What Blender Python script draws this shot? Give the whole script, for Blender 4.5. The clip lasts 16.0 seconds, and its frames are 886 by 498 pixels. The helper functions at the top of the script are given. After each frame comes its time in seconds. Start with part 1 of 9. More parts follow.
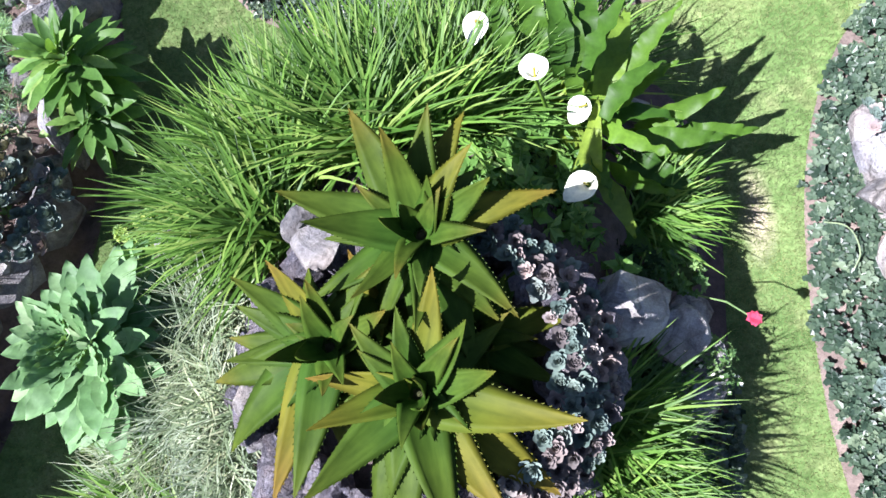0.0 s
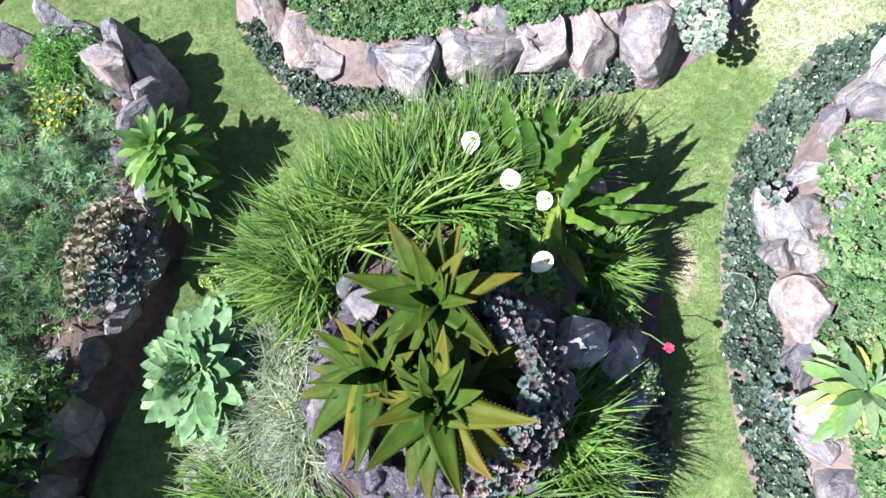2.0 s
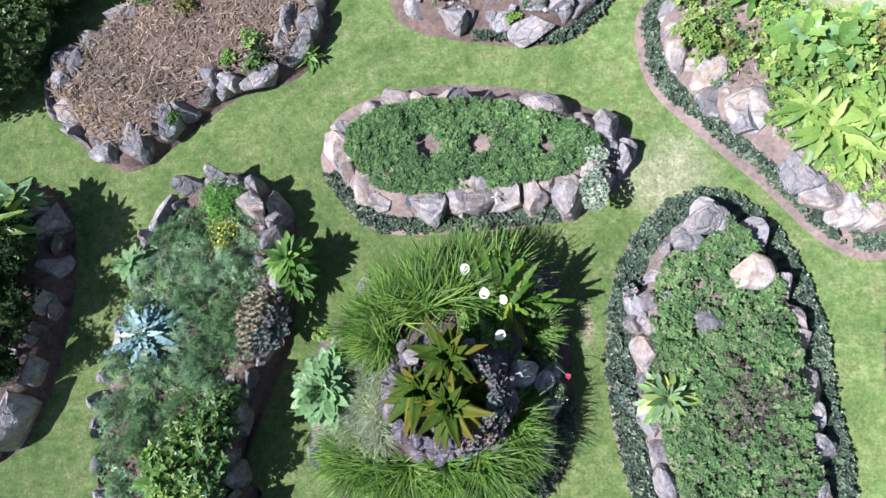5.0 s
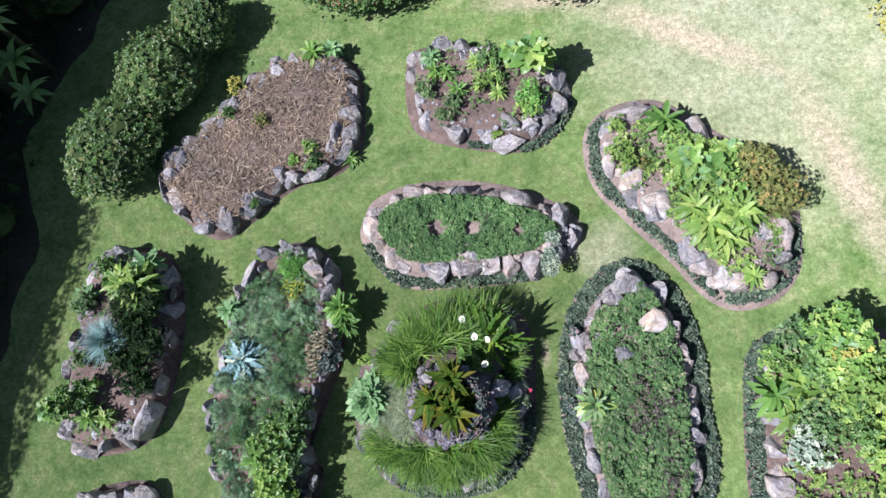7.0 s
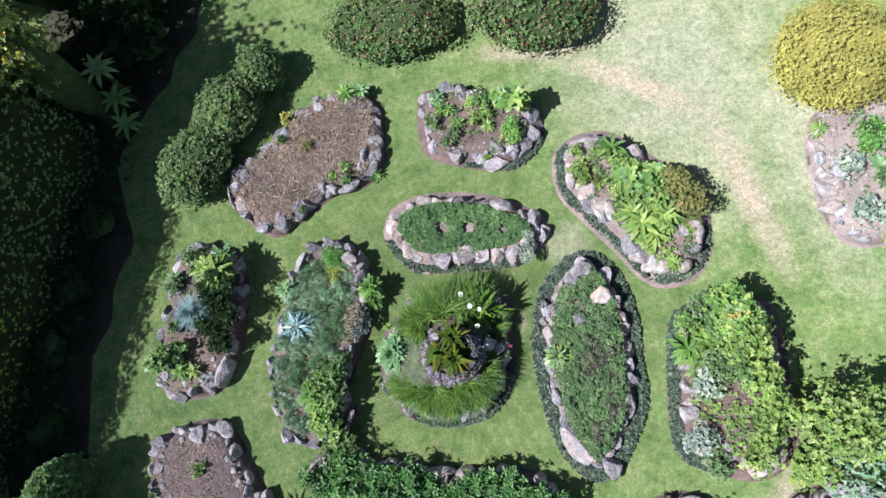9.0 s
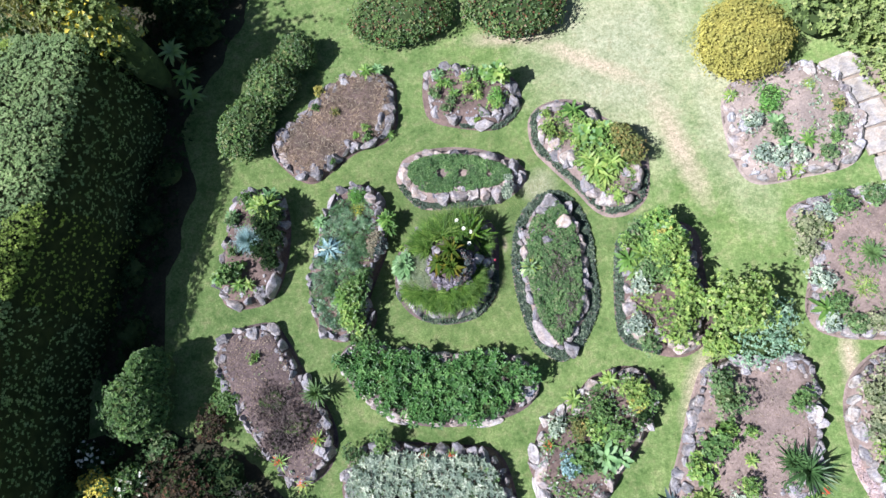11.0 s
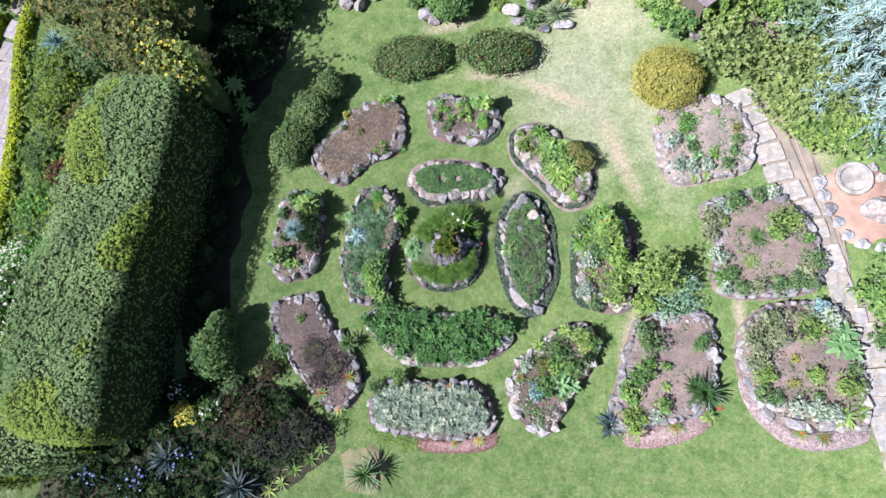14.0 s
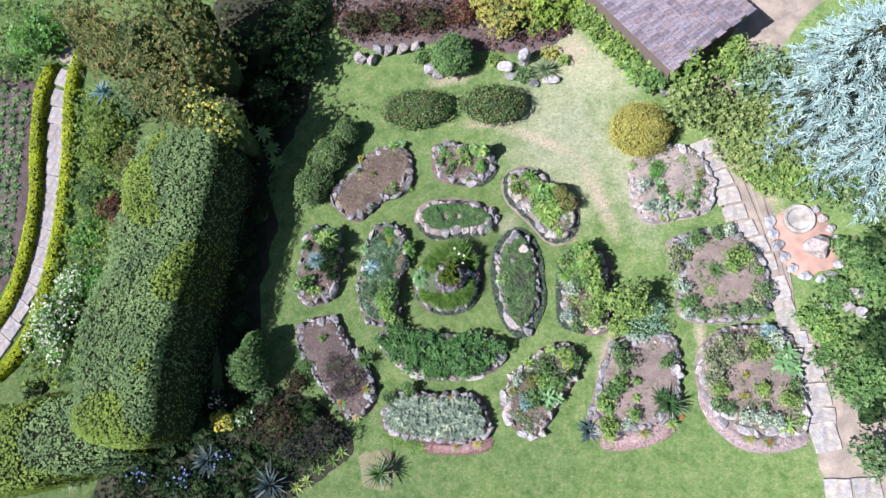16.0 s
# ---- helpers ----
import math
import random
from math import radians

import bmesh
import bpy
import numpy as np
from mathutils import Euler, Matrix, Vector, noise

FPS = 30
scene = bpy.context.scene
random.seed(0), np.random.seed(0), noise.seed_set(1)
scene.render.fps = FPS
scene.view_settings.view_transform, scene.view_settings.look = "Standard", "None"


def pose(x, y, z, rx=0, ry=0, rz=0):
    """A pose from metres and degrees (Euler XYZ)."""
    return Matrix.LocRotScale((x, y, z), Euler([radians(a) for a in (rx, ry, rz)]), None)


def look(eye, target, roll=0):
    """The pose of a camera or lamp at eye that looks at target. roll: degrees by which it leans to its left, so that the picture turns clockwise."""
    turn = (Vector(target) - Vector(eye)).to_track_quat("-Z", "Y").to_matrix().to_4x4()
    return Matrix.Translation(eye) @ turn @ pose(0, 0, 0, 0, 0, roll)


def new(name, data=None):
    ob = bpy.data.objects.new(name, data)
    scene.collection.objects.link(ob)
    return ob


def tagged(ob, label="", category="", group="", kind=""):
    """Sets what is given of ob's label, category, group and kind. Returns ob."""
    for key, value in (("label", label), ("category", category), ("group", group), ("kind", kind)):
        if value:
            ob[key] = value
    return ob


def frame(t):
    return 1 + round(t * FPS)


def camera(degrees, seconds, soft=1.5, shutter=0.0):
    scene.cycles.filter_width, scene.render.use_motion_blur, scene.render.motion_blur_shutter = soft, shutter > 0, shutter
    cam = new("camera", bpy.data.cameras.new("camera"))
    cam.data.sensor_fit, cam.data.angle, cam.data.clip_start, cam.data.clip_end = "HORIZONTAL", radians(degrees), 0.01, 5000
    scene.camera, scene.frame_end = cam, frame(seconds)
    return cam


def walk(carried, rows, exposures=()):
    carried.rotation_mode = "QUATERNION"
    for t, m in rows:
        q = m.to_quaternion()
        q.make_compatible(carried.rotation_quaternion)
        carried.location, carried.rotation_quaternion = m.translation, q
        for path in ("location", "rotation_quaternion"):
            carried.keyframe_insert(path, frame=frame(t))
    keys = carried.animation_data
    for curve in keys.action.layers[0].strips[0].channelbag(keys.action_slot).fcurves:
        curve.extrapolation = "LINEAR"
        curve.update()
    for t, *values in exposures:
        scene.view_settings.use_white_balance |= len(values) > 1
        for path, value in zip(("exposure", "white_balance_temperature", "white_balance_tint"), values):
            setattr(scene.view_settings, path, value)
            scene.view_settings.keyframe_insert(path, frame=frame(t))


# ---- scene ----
cam = camera(68.0, 16.0)
# seconds, place in metres, turn in degrees
ROWS = [
    (0.0, 0.0, 0.0, 3.279, 14.904, 8.268, 0.548),
    (0.5, 0.023, -0.001, 3.433, 14.89, 8.321, 0.481),
    (1.0, 0.057, 0.003, 3.704, 14.857, 8.342, 0.408),
    (1.5, 0.097, 0.002, 4.024, 14.834, 8.41, 0.298),
    (2.0, 0.132, 0.002, 4.361, 14.814, 8.44, 0.231),
    (2.5, 0.158, -0.006, 4.708, 14.798, 8.415, 0.133),
    (3.0, 0.203, -0.012, 5.1, 14.763, 8.473, 0.148),
    (3.5, 0.262, -0.02, 5.576, 14.709, 8.509, 0.157),
    (4.0, 0.338, -0.036, 6.15, 14.701, 8.544, 0.097),
    (4.2, 0.374, -0.045, 6.424, 14.7, 8.543, 0.074),
    (6.3, 0.942, -0.013, 10.081, 14.317, 8.951, 0.086),
    (6.5, 0.986, -0.003, 10.421, 14.311, 8.965, 0.071),
    (7.0, 1.115, 0.006, 11.303, 14.263, 9.014, 0.036),
    (7.5, 1.242, -0.062, 12.196, 14.25, 9.041, 0.026),
    (8.0, 1.368, -0.235, 13.084, 14.264, 9.041, 0.03),
    (8.2, 1.425, -0.35, 13.444, 14.272, 9.038, 0.035),
    (10.3, 1.876, -3.023, 17.383, 14.993, 8.783, -0.164),
    (10.5, 1.947, -3.332, 17.738, 14.998, 8.777, -0.163),
    (11.0, 2.1, -4.128, 18.66, 15.041, 8.763, -0.153),
    (11.5, 2.226, -4.913, 19.661, 15.077, 8.724, -0.155),
    (12.0, 2.383, -5.571, 20.638, 15.091, 8.695, -0.173),
    (12.5, 2.528, -6.043, 21.597, 15.097, 8.651, -0.23),
    (13.0, 2.655, -6.256, 22.575, 15.074, 8.607, -0.262),
    (13.5, 2.793, -6.279, 23.557, 15.049, 8.588, -0.258),
    (14.0, 2.926, -6.258, 24.559, 15.013, 8.587, -0.251),
    (14.5, 3.041, -6.212, 25.573, 14.977, 8.597, -0.258),
    (15.0, 3.161, -6.154, 26.63, 14.953, 8.611, -0.237),
    (15.5, 3.295, -6.077, 27.648, 14.938, 8.619, -0.258),
    (16.0, 3.424, -5.98, 28.678, 14.914, 8.607, -0.29),
]
walk(cam, [(t, pose(x, y, z, rx, ry, rz)) for t, x, y, z, rx, ry, rz in ROWS], [(t, e, 5880, 17) for t, e in ((0.0, 1.76), (2.0, 1.62), (4.2, 1.34), (6.3, 1.01), (8.2, 1.01), (12.0, 1.15), (14.0, 1.06), (16.0, 1.0))])

# ---- light ----
SHADOW = Vector((0.68, 0.34, -1.0)).normalized()  # the way the sunlight goes
world = bpy.data.worlds.new("sky")
scene.world = world
world.use_nodes = True
sky = world.node_tree.nodes.new("ShaderNodeTexSky")
sky.sky_type = "NISHITA"
sky.sun_disc = False
sky.sun_elevation = math.asin(-SHADOW.z)
sky.sun_rotation = math.atan2(-SHADOW.x, -SHADOW.y)
world.node_tree.nodes["Background"].inputs["Strength"].default_value = 0.05
world.node_tree.links.new(sky.outputs[0], world.node_tree.nodes["Background"].inputs["Color"])
sun = new("sun", bpy.data.lights.new("sun", "SUN"))
sun.data.energy, sun.data.angle, sun.data.color = 5.1, radians(0.55), (1.0, 0.975, 0.94)
sun.matrix_world = look((0, 0, 60), Vector((0, 0, 60)) + SHADOW)

# ---- materials ----
RNG = np.random.default_rng(7)


def material(name):
    m = bpy.data.materials.new(name)
    m.use_nodes = True
    nt = m.node_tree
    return m, nt, nt.nodes["Principled BSDF"]


def node(nt, kind, **values):
    n = nt.nodes.new("ShaderNode" + kind)
    for k, v in values.items():
        n.inputs[k.replace("_", " ")].default_value = v
    return n


def ramp(nt, source, stops):
    r = nt.nodes.new("ShaderNodeValToRGB")
    els = r.color_ramp.elements
    while len(els) < len(stops):
        els.new(0.5)
    for e, (at, c) in zip(els, stops):
        e.position, e.color = at, c
    nt.links.new(source, r.inputs["Fac"])
    return r.outputs["Color"]


def mixed(nt, fac, a, b, blend="MIX"):
    m = nt.nodes.new("ShaderNodeMix")
    m.data_type, m.blend_type = "RGBA", blend
    for sock, v in ((m.inputs["Factor"], fac), (m.inputs["A"], a), (m.inputs["B"], b)):
        if hasattr(v, "is_linked"):
            nt.links.new(v, sock)
        else:
            sock.default_value = v
    return m.outputs["Result"]


def noise_tex(nt, scale, detail=4.0, rough=0.6, coords="Object"):
    co = nt.nodes.new("ShaderNodeTexCoord")
    n = node(nt, "TexNoise", Scale=scale, Detail=detail, Roughness=rough)
    nt.links.new(co.outputs[coords], n.inputs["Vector"])
    return n.outputs["Fac"]


def world_noise(nt, scale, detail=4.0, rough=0.6):
    g = nt.nodes.new("ShaderNodeNewGeometry")
    n = node(nt, "TexNoise", Scale=scale, Detail=detail, Roughness=rough)
    nt.links.new(g.outputs["Position"], n.inputs["Vector"])
    return n.outputs["Fac"]


def leaf_mat(name, dark, light, tip=None, rough=0.5, glow=0.3, patch=1.2, spec=0.4, wash=0.1):
    """A leaf: colour varies leaf by leaf and in broad patches; some light passes through it."""
    grey = lambda c: tuple(v * (1 - wash) + wash * (0.3 * c[0] + 0.6 * c[1] + 0.1 * c[2]) for v in c[:3]) + (1.0,)
    dark, light, tip = grey(dark), grey(light), grey(tip) if tip else None
    m, nt, bsdf = material(name)
    geo = nt.nodes.new("ShaderNodeNewGeometry")
    info = nt.nodes.new("ShaderNodeObjectInfo")
    add = nt.nodes.new("ShaderNodeMath")
    add.operation = "ADD"
    nt.links.new(geo.outputs["Random Per Island"], add.inputs[0])
    nt.links.new(info.outputs["Random"], add.inputs[1])
    fr = nt.nodes.new("ShaderNodeMath")
    fr.operation = "FRACT"
    nt.links.new(add.outputs[0], fr.inputs[0])
    stops = [(0.0, dark), (0.75, light)] + ([(1.0, tip)] if tip else [])
    col = ramp(nt, fr.outputs[0], stops)
    broad = ramp(nt, world_noise(nt, patch, 3.0), [(0.35, (0.62, 0.66, 0.62, 1)), (0.7, (1.2, 1.15, 1.0, 1))])
    col = mixed(nt, 1.0, col, broad, "MULTIPLY")
    fine = ramp(nt, world_noise(nt, 45.0, 3.0), [(0.3, (0.8, 0.82, 0.8, 1)), (0.7, (1.1, 1.1, 1.1, 1))])
    col = mixed(nt, 1.0, col, fine, "MULTIPLY")
    nt.links.new(col, bsdf.inputs["Base Color"])
    bsdf.inputs["Roughness"].default_value = rough
    bsdf.inputs["Diffuse Roughness"].default_value = 0.6
    bsdf.inputs["Specular IOR Level"].default_value = spec
    tr = nt.nodes.new("ShaderNodeBsdfTranslucent")
    warm = mixed(nt, 1.0, col, (1.25, 1.2, 0.55, 1), "MULTIPLY")
    nt.links.new(warm, tr.inputs["Color"])
    mix = nt.nodes.new("ShaderNodeMixShader")
    mix.inputs[0].default_value = glow
    nt.links.new(bsdf.outputs[0], mix.inputs[1])
    nt.links.new(tr.outputs[0], mix.inputs[2])
    nt.links.new(mix.outputs[0], nt.nodes["Material Output"].inputs["Surface"])
    return m


def bumped(nt, bsdf, height, strength=0.4, distance=0.02):
    b = node(nt, "Bump", Strength=strength, Distance=distance)
    nt.links.new(height, b.inputs["Height"])
    nt.links.new(b.outputs["Normal"], bsdf.inputs["Normal"])


def stone_mat(name, stops, lichen=(0.62, 0.6, 0.54, 1), scale=5.0, amount=0.56, cracks=0.6):
    m, nt, bsdf = material(name)
    info = nt.nodes.new("ShaderNodeObjectInfo")
    base = ramp(nt, info.outputs["Random"], stops)
    n1 = noise_tex(nt, scale, 8.0, 0.7)
    n2 = noise_tex(nt, scale * 0.35, 4.0, 0.6)
    n3 = noise_tex(nt, scale * 9, 3.0, 0.6)
    col = mixed(nt, 1.0, base, ramp(nt, n1, [(0.3, (0.5, 0.48, 0.5, 1)), (0.55, (1, 1, 1, 1)), (0.8, (1.35, 1.3, 1.25, 1))]), "MULTIPLY")
    spots = ramp(nt, n2, [(amount, (0, 0, 0, 1)), (amount + 0.12, (0.75, 0.75, 0.75, 1))])
    col = mixed(nt, spots, col, lichen)
    col = mixed(nt, 1.0, col, ramp(nt, n3, [(0.3, (0.72, 0.72, 0.72, 1)), (0.7, (1.1, 1.1, 1.1, 1))]), "MULTIPLY")
    n4 = world_noise(nt, scale * 0.9, 5.0, 0.65)
    col = mixed(nt, 1.0, col, ramp(nt, n4, [(0.36, (0.86, 0.90, 1.0, 1)), (0.5, (1, 1, 1, 1)), (0.66, (1.12, 1.03, 0.94, 1))]), "MULTIPLY")
    geo = nt.nodes.new("ShaderNodeNewGeometry")
    warp = nt.nodes.new("ShaderNodeVectorMath")
    warp.operation = "MULTIPLY_ADD"
    tex = node(nt, "TexNoise", Scale=scale * 1.6, Detail=3.0)
    nt.links.new(geo.outputs["Position"], tex.inputs["Vector"])
    nt.links.new(tex.outputs["Color"], warp.inputs[0])
    warp.inputs[1].default_value = (0.16, 0.16, 0.16)
    nt.links.new(geo.outputs["Position"], warp.inputs[2])
    vor = node(nt, "TexVoronoi", Scale=scale * 0.9)
    vor.feature = "DISTANCE_TO_EDGE"
    nt.links.new(warp.outputs[0], vor.inputs["Vector"])
    crack = ramp(nt, vor.outputs["Distance"], [(0.0, (0.42, 0.40, 0.40, 1)), (0.045, (1, 1, 1, 1))])
    col = mixed(nt, cracks, col, crack, "MULTIPLY")
    nt.links.new(col, bsdf.inputs["Base Color"])
    bsdf.inputs["Roughness"].default_value = 0.92
    bsdf.inputs["Specular IOR Level"].default_value = 0.2
    high = mixed(nt, 0.6 * cracks, n1, ramp(nt, vor.outputs["Distance"], [(0.0, (0, 0, 0, 1)), (0.12, (1, 1, 1, 1))]))
    bumped(nt, bsdf, mixed(nt, 0.3, high, n3), 1.0, 0.045)
    return m


def earth_mat(name, a, b, scale=14.0, relief=0.03):
    m, nt, bsdf = material(name)
    n1 = world_noise(nt, scale, 8.0, 0.75)
    n2 = world_noise(nt, 1.6, 4.0)
    col = ramp(nt, n1, [(0.3, a), (0.7, b)])
    col = mixed(nt, 1.0, col, ramp(nt, n2, [(0.35, (0.7, 0.7, 0.7, 1)), (0.7, (1.15, 1.12, 1.1, 1))]), "MULTIPLY")
    nt.links.new(col, bsdf.inputs["Base Color"])
    bsdf.inputs["Roughness"].default_value = 0.95
    bsdf.inputs["Specular IOR Level"].default_value = 0.15
    bumped(nt, bsdf, n1, 0.9, relief)
    return m


def plain_mat(name, a, b, rough=0.7, scale=20.0, relief=0.004):
    m, nt, bsdf = material(name)
    n1 = noise_tex(nt, scale, 5.0)
    nt.links.new(ramp(nt, n1, [(0.3, a), (0.7, b)]), bsdf.inputs["Base Color"])
    bsdf.inputs["Roughness"].default_value = rough
    bumped(nt, bsdf, n1, 0.4, relief)
    return m


def c3(r, g, b):
    return (r, g, b, 1.0)


ROCK = stone_mat("grey lava stone", [(0.0, c3(0.16, 0.155, 0.16)), (0.3, c3(0.28, 0.27, 0.275)), (0.6, c3(0.37, 0.345, 0.335)), (1.0, c3(0.26, 0.25, 0.255))], c3(0.55, 0.54, 0.52))
WARMROCK = stone_mat("pinkish weathered stone", [(0.0, c3(0.33, 0.28, 0.25)), (0.5, c3(0.41, 0.35, 0.31)), (1.0, c3(0.27, 0.245, 0.24))], c3(0.53, 0.49, 0.455), 5.0, 0.5, 0.4)
TUFF = stone_mat("dark purple lava lump", [(0.0, c3(0.13, 0.12, 0.14)), (0.5, c3(0.26, 0.24, 0.27)), (1.0, c3(0.38, 0.34, 0.38))], c3(0.50, 0.46, 0.50), 14.0, 0.55)
CREAMROCK = stone_mat("cream boulder", [(0.0, c3(0.40, 0.33, 0.27)), (1.0, c3(0.47, 0.40, 0.34))], c3(0.55, 0.48, 0.42), 4.0, 0.45, 0.3)
PALEROCK = stone_mat("pale boulder", [(0.0, c3(0.33, 0.30, 0.275)), (1.0, c3(0.43, 0.40, 0.375))], c3(0.54, 0.515, 0.485), 4.0, 0.45)
WHITEROCK = stone_mat("white stone", [(0.0, c3(0.36, 0.36, 0.365)), (1.0, c3(0.46, 0.46, 0.465))], c3(0.58, 0.575, 0.57), 4.0, 0.5)
PAVER = stone_mat("sandy paving slab", [(0.0, c3(0.35, 0.32, 0.28)), (1.0, c3(0.44, 0.405, 0.365))], c3(0.47, 0.44, 0.405), 3.0, 0.5, 0.0)
WORNPAVER = stone_mat("worn pinkish paving", [(0.0, c3(0.27, 0.24, 0.225)), (1.0, c3(0.35, 0.32, 0.30))], c3(0.38, 0.35, 0.34), 3.0, 0.5, 0.0)
DRYTURF = earth_mat("thin dry turf", c3(0.11, 0.115, 0.055), c3(0.24, 0.21, 0.13), 16.0, 0.01)
SOIL = earth_mat("brown garden soil", c3(0.07, 0.05, 0.045), c3(0.195, 0.145, 0.125))
DRYSOIL = earth_mat("pale dry garden soil", c3(0.20, 0.165, 0.145), c3(0.37, 0.31, 0.275))
PALESOIL = earth_mat("pale pinkish garden soil", c3(0.14, 0.105, 0.095), c3(0.30, 0.24, 0.21))
DARKSOIL = earth_mat("dark purple-brown soil", c3(0.06, 0.047, 0.045), c3(0.165, 0.125, 0.12))
DUST = earth_mat("dry dusty earth", c3(0.24, 0.20, 0.16), c3(0.36, 0.30, 0.25), 18.0, 0.01)
PINK = stone_mat("pink brick chips", [(0.0, c3(0.25, 0.14, 0.125)), (0.6, c3(0.36, 0.23, 0.21)), (1.0, c3(0.44, 0.35, 0.33))], c3(0.46, 0.38, 0.36), 8.0, 0.6)
TERRA = earth_mat("red gravel", c3(0.33, 0.20, 0.15), c3(0.46, 0.31, 0.25), 30.0, 0.008)
# Near-black earth: shade on the ground is put into its colour.
SHADESOIL = earth_mat("soil darkened for shade", c3(0.026, 0.027, 0.017), c3(0.06, 0.058, 0.036))
TWIG = earth_mat("twigs and bark", c3(0.035, 0.04, 0.018), c3(0.085, 0.09, 0.04), 20.0)
PURPLETWIG = leaf_mat("bare purplish twig", c3(0.09, 0.065, 0.07), c3(0.18, 0.14, 0.145), c3(0.26, 0.21, 0.21), 0.8, 0.05)
STRAW = leaf_mat("dry straw", c3(0.12, 0.08, 0.06), c3(0.27, 0.195, 0.145), c3(0.50, 0.41, 0.33), 0.8, 0.1)



def aloe_mat(name, body, flush, tip):
    """A fleshy leaf: green at the foot, flushed towards the tip, faintly streaked along its length."""
    m, nt, bsdf = material(name)
    co = nt.nodes.new("ShaderNodeTexCoord")
    info = nt.nodes.new("ShaderNodeObjectInfo")
    sep = nt.nodes.new("ShaderNodeSeparateXYZ")
    nt.links.new(co.outputs["Object"], sep.inputs[0])
    add = nt.nodes.new("ShaderNodeMath")
    add.operation = "MULTIPLY_ADD"
    nt.links.new(info.outputs["Random"], add.inputs[0])
    add.inputs[1].default_value = 0.16
    nt.links.new(sep.outputs["X"], add.inputs[2])
    col = ramp(nt, add.outputs[0], [(0.13, body), (0.40, flush), (0.58, tip)])
    mp = nt.nodes.new("ShaderNodeMapping")
    mp.inputs["Scale"].default_value = (3.0, 60.0, 60.0)
    nt.links.new(co.outputs["Object"], mp.inputs["Vector"])
    n = node(nt, "TexNoise", Scale=1.0, Detail=4.0)
    nt.links.new(mp.outputs[0], n.inputs["Vector"])
    col = mixed(nt, 1.0, col, ramp(nt, n.outputs["Fac"], [(0.3, (0.75, 0.78, 0.75, 1)), (0.7, (1.15, 1.12, 1.1, 1))]), "MULTIPLY")
    col = mixed(nt, 1.0, col, ramp(nt, noise_tex(nt, 9.0), [(0.35, (0.8, 0.82, 0.8, 1)), (0.65, (1.15, 1.12, 1.05, 1))]), "MULTIPLY")
    nt.links.new(col, bsdf.inputs["Base Color"])
    bsdf.inputs["Roughness"].default_value = 0.55
    bsdf.inputs["Specular IOR Level"].default_value = 0.07
    tr = nt.nodes.new("ShaderNodeBsdfTranslucent")
    nt.links.new(mixed(nt, 1.0, col, (1.4, 1.2, 0.5, 1), "MULTIPLY"), tr.inputs["Color"])
    mix = nt.nodes.new("ShaderNodeMixShader")
    mix.inputs[0].default_value = 0.15
    nt.links.new(bsdf.outputs[0], mix.inputs[1])
    nt.links.new(tr.outputs[0], mix.inputs[2])
    nt.links.new(mix.outputs[0], nt.nodes["Material Output"].inputs["Surface"])
    return m


ALOE = aloe_mat("aloe leaf", c3(0.030, 0.070, 0.010), c3(0.052, 0.080, 0.011), c3(0.105, 0.075, 0.015))
ALOEHOT = aloe_mat("sun-flushed aloe leaf", c3(0.055, 0.085, 0.010), c3(0.115, 0.108, 0.014), c3(0.165, 0.098, 0.024))
STRAP = leaf_mat("strap grass blade", c3(0.040, 0.112, 0.010), c3(0.138, 0.285, 0.036), c3(0.27, 0.385, 0.08), 0.45, 0.28, 2.5, 0.2)
PALEGRASS = leaf_mat("bleached grass blade", c3(0.11, 0.17, 0.085), c3(0.25, 0.315, 0.185), c3(0.40, 0.42, 0.29), 0.5, 0.2, 3.0)
CALLA = leaf_mat("arum leaf", c3(0.035, 0.105, 0.008), c3(0.11, 0.225, 0.014), c3(0.27, 0.37, 0.03), 0.5, 0.3, 4.0, 0.22)
SPATHE = leaf_mat("white spathe", c3(0.80, 0.80, 0.76), c3(0.86, 0.86, 0.82), None, 0.45, 0.2, 8.0)
MULLEIN = leaf_mat("felted grey-green leaf", c3(0.11, 0.25, 0.09), c3(0.21, 0.385, 0.165), c3(0.35, 0.50, 0.275), 0.6, 0.2, 4.0, 0.3)
YELLOWING = leaf_mat("yellowing leaf", c3(0.36, 0.40, 0.05), c3(0.55, 0.55, 0.09), None, 0.5, 0.3, 3.0)
BROADLEAF = leaf_mat("broad rosette leaf", c3(0.06, 0.16, 0.025), c3(0.15, 0.31, 0.055), c3(0.30, 0.45, 0.12), 0.5, 0.3, 2.0, 0.3)
FRESH = leaf_mat("fresh green leaf", c3(0.10, 0.23, 0.045), c3(0.24, 0.41, 0.09), c3(0.40, 0.53, 0.14), 0.4, 0.3, 2.0)
LIME = leaf_mat("yellow-green leaf", c3(0.14, 0.275, 0.05), c3(0.30, 0.445, 0.095), c3(0.44, 0.54, 0.155), 0.45, 0.35, 1.5)
MID = leaf_mat("mid green leaf", c3(0.06, 0.15, 0.04), c3(0.16, 0.31, 0.08), c3(0.27, 0.41, 0.15), 0.5, 0.3, 1.5)
CLOVER = leaf_mat("low matted green leaf", c3(0.05, 0.14, 0.045), c3(0.14, 0.275, 0.095), c3(0.25, 0.38, 0.165), 0.55, 0.25, 2.5, 0.3)
MINTY = leaf_mat("grey-green mat leaf", c3(0.06, 0.14, 0.046), c3(0.165, 0.29, 0.11), c3(0.30, 0.30, 0.20), 0.6, 0.2, 2.6, 0.25)
